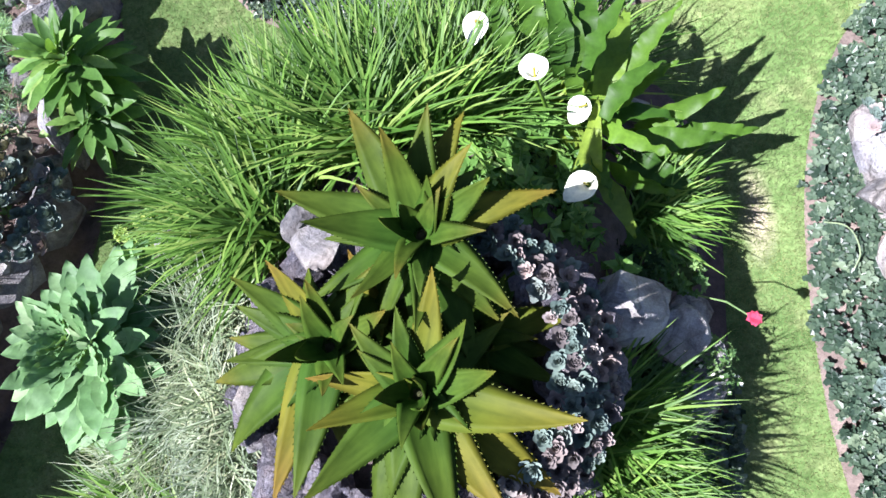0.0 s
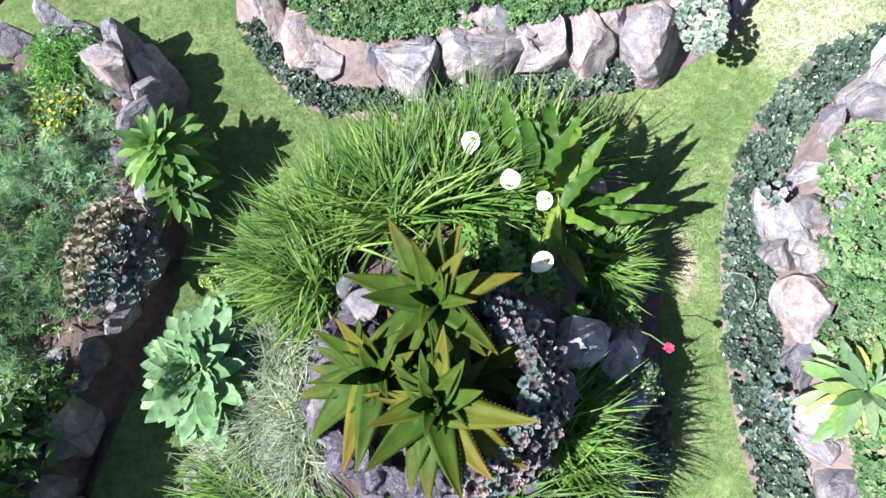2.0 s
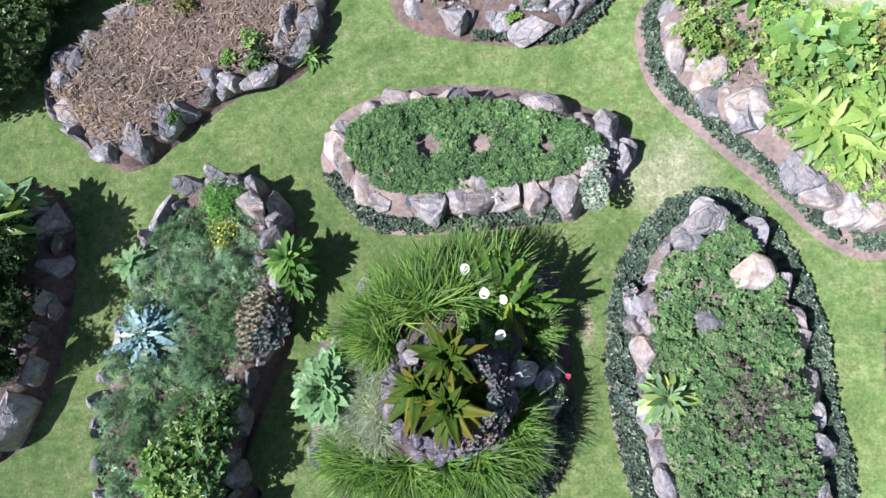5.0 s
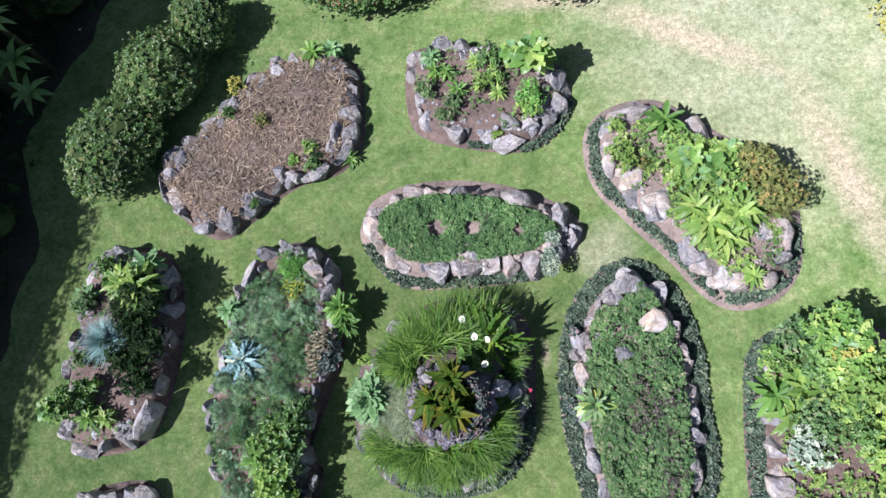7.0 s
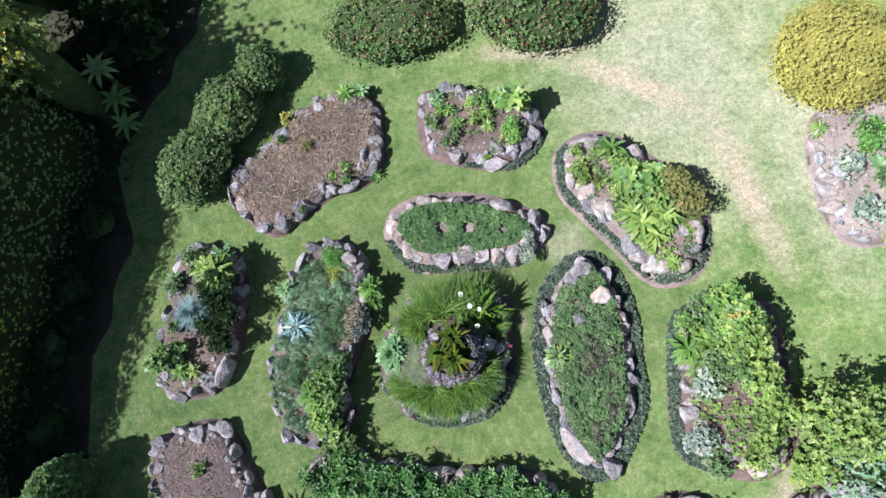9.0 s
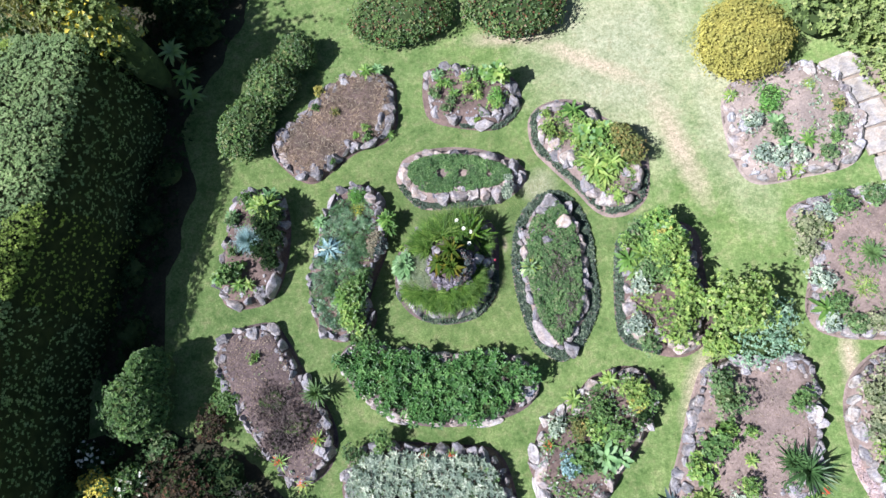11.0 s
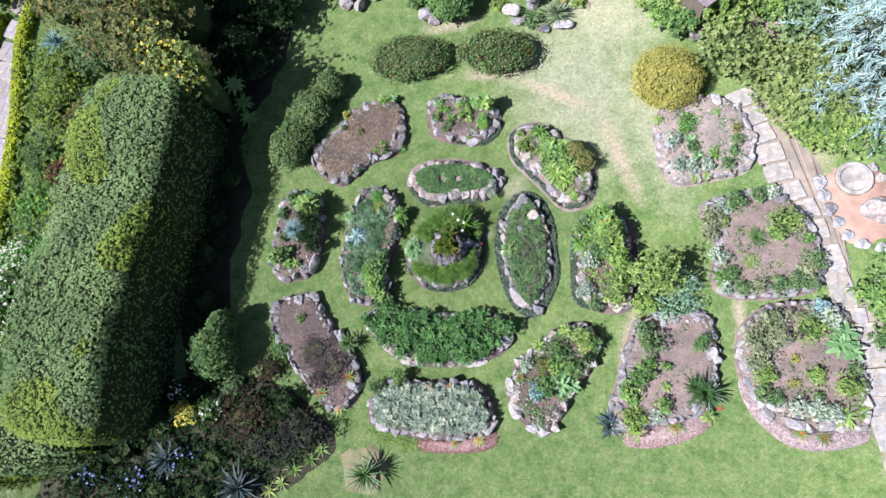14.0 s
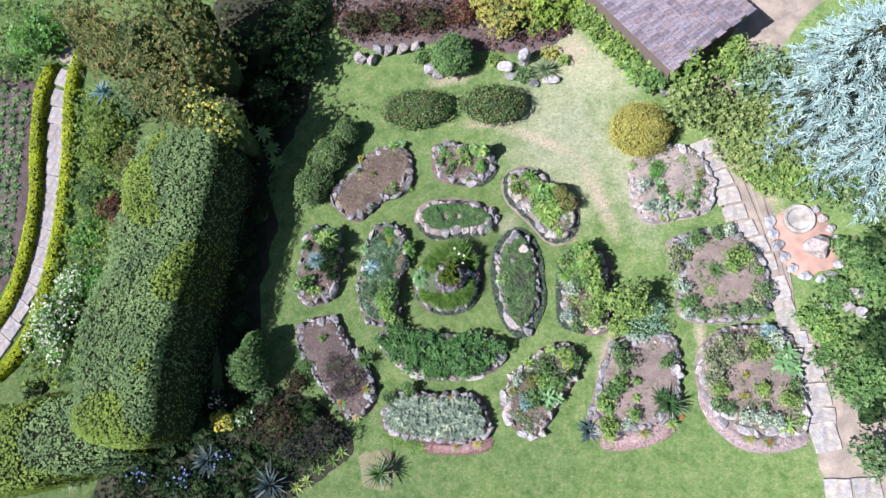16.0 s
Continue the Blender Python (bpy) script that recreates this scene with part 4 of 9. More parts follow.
bed("F", [(-6.32, 4.48), (-6.1, 4.88), (-5.43, 5.51), (-4.88, 6.15), (-4.2, 6.78), (-3.49, 6.95), (-2.73, 6.91), (-2.37, 6.5), (-2.28, 5.7), (-2.3, 5), (-2.69, 4.5), (-3.35, 4.35), (-3.79, 4.11), (-4.44, 3.55), (-4.93, 3.31), (-5.54, 3.6), (-6.14, 4.17)], 0.34, SOIL, ROCKS, "stone-edged bed of dry brown mulch", 0.0, 0.36, 16)
bed("G", [(-1.38, 6.66), (-1.18, 6.95), (-0.5, 6.98), (0.26, 6.87), (1.22, 6.6), (1.62, 6.15), (1.7, 5.51), (1.42, 5.01), (0.85, 4.7), (-0.19, 4.83), (-1.1, 5.15), (-1.36, 5.75)], 0.34, SOIL, ROCKS, GREYBED, 0.10, 0.36, 17)
bed("H", [(1.9, 4.83), (2.19, 5.31), (2.81, 5.54), (3.39, 5.44), (4.03, 4.95), (4.72, 4.41), (5.26, 3.73), (5.33, 2.98), (5.21, 2.29), (4.79, 1.83), (4.16, 1.7), (3.66, 1.98), (3.17, 2.61), (2.56, 3.28), (2.02, 3.96)], 0.36, PALESOIL, WARMROCKS + ROCKS[:4], "long bed with pale boulders and an edging strip", 0.24, 0.46, 18)
bed("I", [(-7.41, 2.7), (-6.68, 3.11), (-5.89, 2.79), (-5.6, 1.73), (-5.74, 0.26), (-6.12, -0.44), (-7.19, -0.62), (-7.65, -0.13), (-7.6, 1.41)], 0.42, SOIL, ROCKS, GREYBED, 0.0, 0.40, 19)
bed("J", [(-7.61, -1.97), (-7.15, -1.41), (-6.01, -1.18), (-5.45, -1.71), (-4.84, -2.74), (-4.17, -3.63), (-3.82, -4.49), (-4.1, -5.33), (-4.96, -5.73), (-5.75, -5), (-6.63, -3.96), (-7.26, -3.07)], 0.36, DARKSOIL, ROCKS, "stone-edged bed of bare purple-brown soil", 0.0, 0.36, 20)
bed("K", [(-3.25, -4.93), (-2.63, -4.6), (-0.76, -4.67), (0.58, -4.78), (1.07, -5.61), (1.1, -6.41), (0.43, -6.69), (-1.02, -6.73), (-2.12, -6.59), (-3.18, -6.36), (-3.54, -5.81)], 0.38, SOIL, ROCKS, "stone-walled bed of silver-leaved plants", 0.0, 0.36, 21)
bed("L", [(1.79, -4.61), (2.05, -3.97), (2.87, -3.39), (3.42, -2.85), (4.39, -2.63), (4.97, -3.14), (4.78, -4.13), (4.07, -5.1), (3.41, -6.15), (2.84, -6.6), (2.15, -6.12), (1.61, -5.15)], 0.36, SOIL, PALEROCKS + WARMROCKS, GREYBED, 0.0, 0.36, 22)
bed("M", [(4.18, 0.41), (4.46, 1.16), (5.46, 1.51), (6.42, 1.21), (6.57, -0.06), (6.63, -1.55), (5.92, -2.3), (4.89, -2.18), (4.15, -1.67)], 0.36, SOIL, WARMROCKS + ROCKS[:3], GREYBED, 0.24, 0.38, 23)
bed("N", [(5.94, -3.45), (6.39, -2.63), (7.57, -2.39), (8.83, -2.42), (9.03, -3.5), (8.83, -4.88), (8.52, -5.82), (7.38, -6.17), (6.13, -6.38), (5.28, -6.54), (5.14, -5.86), (5.56, -4.61)], 0.34, PALESOIL, ROCKS, "stone-edged bed of bare soil and low plants", 0.0, 0.38, 24)
bed("O", [(7.7, 5.32), (8.61, 5.95), (10.22, 6.03), (10.87, 5.3), (11.2, 4.08), (10.87, 3), (9.54, 2.66), (8.14, 2.57), (7.65, 3.76)], 0.34, DRYSOIL, PALEROCKS + WHITEROCKS + WARMROCKS[:2], GREYBED, 0.0, 0.36, 25)
bed("P", [(8.96, 1.55), (10.18, 2.01), (11.81, 1.98), (12.6, 0.94), (12.97, -0.78), (12.32, -1.76), (9.91, -1.88), (9.1, -1.26), (9.41, 0.33)], 0.34, PALESOIL, ROCKS, GREYBED, 0.0, 0.38, 26)
bed("Q", [(9.8, -3.17), (10.89, -2.21), (12.67, -2.12), (13.66, -2.91), (13.6, -4.93), (13.49, -6.28), (12.75, -6.49), (11.08, -6.33), (10.23, -5.78), (9.69, -4.66)], 0.34, PALESOIL, PALEROCKS + ROCKS[:5], GREYBED, 0.0, 0.38, 27)

# ---- centre: the raised ring and its plants ----
CX, CY = -0.43, 0.17
HOMES = BEDS["A"][2]


def mound():
    """The earth that rises from the central bed to the stone ring."""
    top, outer, wall, h = BEDS["A"]
    mid = wall.mean(0)
    lo = inset(wall, 0.22)
    n = len(lo)
    a = np.arctan2(lo[:, 1] - CY, lo[:, 0] - CX)
    rim = np.stack([CX + 0.52 * np.cos(a), CY + 0.46 * np.sin(a)], 1)
    rings = [(lo, 0.25), (lo * 0.7 + rim * 0.3, 0.50), (lo * 0.35 + rim * 0.65, 0.74), (rim, 0.98), (rim * 0.5 + np.array([CX, CY]) * 0.5, 1.08)]
    v = np.concatenate([np.column_stack([q, np.full(n, z)]) for q, z in rings] + [[[CX, CY, 1.1]]])
    v[:-1, 2] += 0.05 * field(v[:-1, :2], 5.0, 4.0)
    v[:, :2] -= mid
    t = []
    for r in range(len(rings) - 1):
        for i in range(n):
            j = (i + 1) % n
            t += [(r * n + i, r * n + j, (r + 1) * n + j), (r * n + i, (r + 1) * n + j, (r + 1) * n + i)]
    last = (len(rings) - 1) * n
    t += [(last + i, last + (i + 1) % n, len(v) - 1) for i in range(n)]
    child("mound", mesh_np("mound", v, np.array(t), DARKSOIL, True), top)


mound()


def stone_ring():
    rng = np.random.default_rng(5)
    top = thing("stone_ring", (CX, CY, 0.9), "raised ring of dark purple lava lumps round the aloes", "stone ring")
    for k in range(260):
        a = rng.uniform(0, 2 * math.pi)
        q = rng.uniform(0.88, 1.08) if k < 150 else rng.uniform(1.0, 1.32)
        s = rng.uniform(0.07, 0.16)
        z = 0.27 - 0.55 * abs(q - 0.97) + rng.uniform(-0.16, 0.03) - max(0, q - 1.05) * 0.5
        m = Matrix.Translation((0.54 * q * math.cos(a), 0.48 * q * math.sin(a), z)) @ Euler(rng.uniform(0, 6, 3)).to_matrix().to_4x4() @ Matrix.Diagonal((s * 1.2, s, s * 0.9, 1))
        child("stone", LUMPS[k % len(LUMPS)], top, m)
    for x, y, z, s in ((*(-0.74, 0.56, 1.22), 0.17), (*(-0.87, 0.69, 1.1), 0.14), (*(-0.92, -0.04, 1.15), 0.13), (*(-0.99, 0.08, 1.1), 0.12)):
        m = Matrix.Translation((x - CX, y - CY, z - 0.9)) @ Euler((0.3, 0.5, s * 20)).to_matrix().to_4x4() @ Matrix.Diagonal((s * 1.2, s, s * 0.8, 1))
        child("stone", ROCKS[int(s * 100) % 5], top, m)


stone_ring()


def houseleek_mesh(name, mat, seed, radius=0.05):
    """A tight rosette of spoon-shaped leaves."""
    n = 26
    u = np.linspace(0, 1, n)
    a = np.arange(n) * 2.39996 + seed
    base = np.zeros((n, 3))
    base[:, 2] = u * radius * 0.25
    v, t = blades(base, a, np.radians(8 + 70 * u), radius * (1.05 - 0.6 * u), radius * (0.74 - 0.42 * u), np.radians(np.full(n, -30.0)), 3, 0.22, 0.6, 0.0, True, 0.4)
    return mesh_np(name, *welded(v, t, n), mat, True)


HOUSELEEKS = [houseleek_mesh("rosette", ECHEV, k) for k in range(2)]
PLUMLEEKS = [houseleek_mesh("rosette", PLUMCHEV, k + 3) for k in range(2)]
BUFFLEEKS = [houseleek_mesh("rosette", PALECHEV, k + 5) for k in range(2)]


def houseleeks(spots, meshes, label, seed, base):
    """A cluster of houseleek rosettes; each rosette is a part."""
    rng = np.random.default_rng(seed)
    top = thing("houseleek_cluster", base, label, "succulent cluster")
    for x, y, z, s in spots:
        m = Matrix.Translation((x - base[0], y - base[1], z - base[2])) @ Euler((rng.normal(0, 0.25), rng.normal(0.1, 0.25), rng.uniform(0, 6))).to_matrix().to_4x4() @ Matrix.Scale(s, 4)
        child("rosette", meshes[int(rng.integers(0, len(meshes)))], top, m)
    return top


def ring_spots():
    rng = np.random.default_rng(31)
    out = []
    for _ in range(4000):
        a, q = rng.uniform(-1.25, 1.05), rng.uniform(0.90, 1.24)
        x, y = CX + 0.54 * q * math.cos(a), CY + 0.48 * q * math.sin(a)
        s = rng.uniform(0.6, 0.95)
        if all(math.hypot(x - o[0], y - o[1]) > 0.03 * (s + o[3]) * 0.8 for o in out):
            out.append((x, y, 1.31 - 0.9 * max(0, q - 0.98) - 0.3 * max(0, 0.93 - q) + rng.uniform(-0.02, 0.02), s))
    return out


houseleeks(ring_spots(), HOUSELEEKS + PLUMLEEKS, "blue-grey and pink houseleek rosettes on the stone ring", 32, (CX + 0.5, CY, 1.15))


def fleshy_leaf(name, length, width, bend, side, mat, channel=0.42, thick=0.026, rows=12, teeth=23):
    """A channelled, keeled leaf along +x, curving down by bend degrees and aside, with toothed margins."""
    s = np.linspace(0, 1, rows + 1)
    ang = -radians(bend) * s**1.3
    x = np.r_[0, np.cumsum(np.cos(ang[1:]) * length / rows)]
    z = np.r_[0, np.cumsum(np.sin(ang[1:]) * length / rows)]
    half = width * 0.5 * (0.78 + 0.22 * np.minimum(1, s / 0.2)) * np.maximum(1 - s**1.55, 0.015)
    twist = side * 1.6 * s
    tops = []
    for u in (-1.0, -0.55, 0.0, 0.55, 1.0):
        lift = channel * half * (u * u) + half * u * np.sin(twist)
        tops.append(np.stack([x - np.sin(ang) * lift, half * u * np.cos(twist) + side * length * s**2, z + np.cos(ang) * lift], 1))
    keel = tops[2] - np.stack([np.zeros(rows + 1), np.zeros(rows + 1), thick * (1 - s) ** 0.6], 1)
    v = np.concatenate(tops + [keel])
    m = rows + 1
    t = []
    for strip, (p, q) in enumerate(((0, 1), (1, 2), (2, 3), (3, 4), (5, 0), (4, 5))):
        for k in range(rows):
            t += [(p * m + k, p * m + k + 1, q * m + k + 1), (p * m + k, q * m + k + 1, q * m + k)]
    v, t = list(v), list(t)
    for e, sign in ((0, -1), (4, 1)):
        line = restep(tops[e], length / teeth)
        for k in range(1, len(line) - 1):
            d = line[k + 1] - line[k]
            j = len(v)
            v += [line[k] - d * 0.14, line[k] + d * 0.2, line[k] + d * 0.3 + np.array([0, sign * 0.0042, 0.002])]
            t.append((j, j + 1, j + 2))
    return mesh_np(name, np.array(v), np.array(t), mat, True)


ALOE_LEAVES = [fleshy_leaf("leaf", 0.4, 0.148, b, sd, mt, ch) for b, sd, ch, mt in ((34, 0.06, 0.22, ALOE), (12, -0.10, 0.3, ALOE), (-24, 0.04, 0.4, ALOE), (26, -0.12, 0.2, ALOEHOT), (-10, 0.10, 0.3, ALOEHOT))]


def aloe(at, leaves, label, seed):
    """An aloe: outer leaves by (bearing, length, elevation, sun-flushed), then a short inner whorl."""
    rng = np.random.default_rng(seed)
    top = thing("aloe", at, label, "aloe", "aloes in the stone ring")
    full = list(leaves) + [(k * 137.5 + rng.uniform(-20, 20), rng.uniform(0.13, 0.24), 30 + 5 * k + rng.uniform(-5, 5), 0) for k in range(9)]
    full += [(k * 45 + rng.uniform(-18, 18), rng.uniform(0.26, 0.36), rng.uniform(-22, -4), 0) for k in range(8)]
    for az, length, elev, hot in full:
        me = ALOE_LEAVES[int(rng.integers(3, 5)) if hot and rng.uniform() < 0.7 else int(rng.integers(0, 3))]
        s = length / 0.4
        w = max(s, 0.55) * rng.uniform(0.95, 1.2)
        m = Matrix.Translation((0.02 * math.cos(radians(az)), 0.02 * math.sin(radians(az)), 0.0)) @ Matrix.Rotation(radians(az), 4, "Z") @ Matrix.Rotation(-radians(elev), 4, "Y") @ Matrix.Rotation(rng.normal(0, 0.25), 4, "X") @ Matrix.Diagonal((s, w, w, 1))
        child("leaf", me, top, m)
    stalk, tris = ICO2
    child("stem", mesh_np("stem", stalk * np.array([0.045, 0.045, 0.16]) + np.array([0, 0, -0.165]), tris, TWIG, True), top)
    return top


aloe((-0.34, 0.54, 1.44), [(118, 0.42, 32, 0), (100, 0.36, 45, 0), (87, 0.36, 40, 0), (74, 0.36, 30, 1), (18, 0.40, 18, 1), (25, 0.30, 30, 0), (162, 0.42, 8, 0), (177, 0.34, 22, 0), (214, 0.36, 6, 0), (-51, 0.34, 0, 0), (-62, 0.42, -10, 0), (-35, 0.36, 4, 1), (60, 0.30, 50, 1), (236, 0.30, 20, 0), (-80, 0.3, 20, 0)], "large green aloe with toothed leaves in the stone ring", 41)
aloe((-0.63, 0.22, 1.36), [(116, 0.30, 25, 1), (140, 0.34, 14, 1), (157, 0.30, 24, 0), (198, 0.40, 5, 0), (217, 0.46, 2, 0), (248, 0.44, 0, 1), (267, 0.42, 10, 0), (60, 0.30, 30, 0), (90, 0.26, 45, 0), (285, 0.34, -5, 1), (20, 0.26, 25, 0), (180, 0.34, -6, 0)], "green aloe flushed orange at its outer leaves", 42)
aloe((-0.35, 0.08, 1.4), [(72, 0.36, 25, 1), (105, 0.25, 40, 0), (196, 0.30, 16, 1), (222, 0.40, 6, 0), (246, 0.40, 2, 0), (262, 0.42, 5, 0), (284, 0.42, 8, 0), (304, 0.40, 4, 1), (-30, 0.48, 0, 1), (-15, 0.46, 6, 1), (10, 0.28, 24, 0), (140, 0.26, 30, 0), (165, 0.30, 10, 1), (-48, 0.40, -8, 0), (40, 0.30, 30, 0)], "large olive and golden aloe with toothed leaves", 43)
aloe((-0.52, 0.28, 1.22), [(95, 0.28, 35, 1), (70, 0.26, 28, 1), (125, 0.22, 30, 0), (300, 0.25, 20, 0), (20, 0.28, 20, 1), (210, 0.22, 15, 0)], "young golden aloe between the larger ones", 44)
aloe((-0.21, 0.26, 1.16), [(60, 0.26, 30, 0), (20, 0.36, 14, 1), (-30, 0.3, 5, 0), (110, 0.24, 30, 0), (200, 0.24, 10, 0), (-70, 0.26, 8, 0)], "smaller dark aloe beside the houseleeks", 45)

# strap-leaved grass round the ring
for k, (p, ln, n, lean) in enumerate((
    ((-1.31, 0.89, 0.62), 0.62, 528, (165, 60)), ((-1.02, 1.02, 0.7), 0.62, 528, (140, 60)), ((-0.67, 1.13, 0.78), 0.60, 528, (115, 60)), ((-0.4, 1.22, 0.72), 0.56, 480, (95, 60)),
    ((-0.19, 1.24, 0.62), 0.50, 384, (80, 60)), ((0.48, 0.89, 0.36), 0.36, 380, (-5, 55)), ((0.53, 1.05, 0.34), 0.34, 300, (20, 60)), ((-1.08, 0.74, 0.8), 0.5, 352, (180, 50)),
    ((-1.36, -0.47, 0.55), 0.60, 528, (215, 55)), ((-0.94, -0.68, 0.6), 0.54, 500, (250, 55)), ((-0.44, -0.72, 0.6), 0.54, 500, (270, 50)), ((0, -0.59, 0.5), 0.54, 500, (300, 55)), ((0.15, -0.27, 0.36), 0.52, 520, (-20, 50)), ((0.23, -0.04, 0.38), 0.40, 420, (10, 50)), ((-1.52, -0.39, 0.55), 0.5, 420, (215, 60)), ((-1.2, -0.48, 0.65), 0.52, 420, (235, 60)), ((-0.85, -0.53, 0.7), 0.52, 420, (255, 60)), ((0.21, 0.02, 0.5), 0.48, 420, (-45, 50)), ((0.11, -0.1, 0.55), 0.48, 420, (-60, 50)), ((-0.43, -0.53, 0.75), 0.5, 420, (275, 60)), ((-0.08, -0.42, 0.75), 0.5, 420, (300, 60)), ((0.17, -0.26, 0.44), 0.52, 470, (-30, 55)), ((-0.64, -0.8, 0.5), 0.46, 400, (270, 60)),
    ((-0.95, 1.3, 0.42), 0.62, 360, (120, 60)), ((-0.6, 1.42, 0.42), 0.66, 400, (100, 60)), ((-0.25, 1.5, 0.38), 0.68, 400, (90, 60)), ((0.1, 1.5, 0.36), 0.64, 340, (75, 60)),
)):
    tuft("strap_grass", p, int(n * 0.68), ln * (1.15 if k in (1, 2, 3, 4, 7, 12, 13, 17, 18, 21, 23, 24, 25, 26) else 1.0), 0.018, STRAP, "glossy green strap-leaved grass tuft beside the stone ring", "grass tuft", 100 + k, 0.10, (46, 86) if k in (1, 2, 3, 4, 7, 12, 13, 17, 18, 21, 23, 24, 25, 26) else (32, 78), (35, 95), lean, 0.25, 5, "strap grass round the ring")
for k, (p, ln, n, lean) in enumerate((((-1.12, 0.09, 1), 0.24, 170, (190, 100)), ((-1.12, -0.05, 0.95), 0.26, 190, (215, 100)), ((-1.13, -0.2, 0.9), 0.28, 200, (230, 100)), ((-1.29, 0.39, 0.9), 0.3, 260, (170, 100)), ((-1.25, 0.21, 0.9), 0.3, 260, (190, 100)), ((-1.32, 0.05, 0.85), 0.32, 300, (210, 100)), ((-1.48, -0.11, 0.7), 0.34, 300, (220, 110)), ((-1.63, -0.23, 0.6), 0.34, 300, (230, 110)), ((-1.26, 0.43, 0.85), 0.26, 200, (150, 90)), ((-1.33, 0.27, 0.8), 0.28, 260, (190, 100)), ((-1.24, 0.05, 0.75), 0.3, 260, (220, 100)), ((-1.46, 0.01, 0.65), 0.32, 280, (230, 100)), ((-1.68, -0.13, 0.5), 0.32, 240, (240, 100)), ((-1.37, 0.21, 0.7), 0.34, 384, (190, 90)), ((-1.32, -0.08, 0.6), 0.42, 512, (230, 80)), ((-1.55, -0.17, 0.5), 0.36, 480, (240, 80)), ((-1.3, 0.41, 0.75), 0.3, 256, (150, 90)), ((-1.7, -0.26, 0.4), 0.32, 352, (240, 90)))):
    tuft("pale_grass", p, n, ln, 0.007, PALEGRASS, "bleached thin-bladed grass tuft beside the mullein", "grass tuft", 130 + k, 0.10, (10, 70), (20, 110), lean, 0.2, 4, "pale grass tufts")

# felted rosette, and others of its kind
FELT = [leaf_mesh("leaf", 0.3, 0.108, b, MULLEIN, 12, 0.45, 0.5, 0.06, True) for b in (2, 14, 26)]
BROAD = [leaf_mesh("leaf", 0.3, 0.08, b, BROADLEAF, 10, 0.45, 0.5, 0.04, True) for b in (6, 20, 36)]
LIMELEAF = [leaf_mesh("leaf", 0.3, 0.072, b, LIME, 10, 0.4, 0.5, 0.07) for b in (15, 40, 60)]
LILYLEAF = [leaf_mesh("leaf", 0.3, 0.075, b, mt, 8, 0.35, 0.5, 0.03, True) for b, mt in ((10, MINTYBUSH), (30, MINTYBUSH), (45, OLIVE), (25, MID), (40, MINTYBUSH), (20, MID), (35, LIME), (55, YELLOWING))]
WIDE = [leaf_mesh("leaf", 0.3, 0.15, b, mt, 10, 0.3, 0.5, 0.06, True) for b, mt in ((20, FRESH), (45, MULLEIN), (55, LIME), (35, FRESH), (10, BROADLEAF))]
rosette("mullein", (-1.71, 0.28, 0.95), FELT, [(24, -8, 1.12, -0.30), (27, 2, 1.15, -0.22), (28, 12, 1.05, -0.13), (26, 26, 0.9, -0.04), (20, 44, 0.7, 0.05), (14, 66, 0.48, 0.11)], "felted grey-green mullein rosette with broad leaves", "mullein", 51, scale=1.12, hub=0.11)
rosette("foxglove", (-2.37, 1.79, 0.45), BROAD, [(15, -6, 1.15, -0.06), (17, 8, 1.15, 0.02), (16, 22, 1.05, 0.08), (12, 40, 0.85, 0.14), (8, 62, 0.6, 0.18)], "fresh green broad-leaved rosette on the bed's edge", "foxglove", 52)
rosette("foxglove", (-2.35, 1.55, 0.3), BROAD, [(12, -6, 1.0, 0.0), (11, 14, 0.95, 0.05), (7, 40, 0.7, 0.08)], "fresh green broad-leaved rosette on the bed's edge", "foxglove", 53)
rosette("lily_rosette", (1.81, 0.17, 0.46), LILYLEAF, [(13, -4, 1.1, 0.0), (15, 12, 1.1, 0.05), (12, 34, 0.9, 0.09), (8, 60, 0.65, 0.12)], "yellow-green lily rosette with a few yellowing leaves", "lily", 54)

# arum lilies
ARUM = [leaf_mesh("leaf", 0.46, 0.125, b, CALLA, 30, 0.5, 0.3, w) for b, w in ((15, 0.075), (45, 0.1), (80, 0.06))]


def spathe_mesh():
    """A white funnel flower, open on one side, with a turned-out tip."""
    n, m = 20, 7
    v = []
    for j in range(m):
        u = j / (m - 1)
        for i in range(n):
            a = 2 * math.pi * i / n
            r = 0.012 + 0.060 * u**1.4
            lip = 1 + 0.55 * max(0, math.cos(a)) ** 4 * u
            v.append((r * lip * math.cos(a) + 0.02 * u * u, r * math.sin(a), 0.085 * u - 0.045 * max(0, math.cos(a)) ** 2 * u**3 - 0.02 * (1 - math.cos(a)) * u**4))
    t = []
    for j in range(m - 1):
        for i in range(n):
            k = (i + 1) % n
            t += [(j * n + i, j * n + k, (j + 1) * n + k), (j * n + i, (j + 1) * n + k, (j + 1) * n + i)]
    return mesh_np("spathe", np.array(v), np.array(t), SPATHE, True)


SPATHES = spathe_mesh()
SPADIX = mesh_np("spadix", *rod([(0, 0, 0.01), (0.004, 0, 0.07)], 0.006), YELLOW, True)


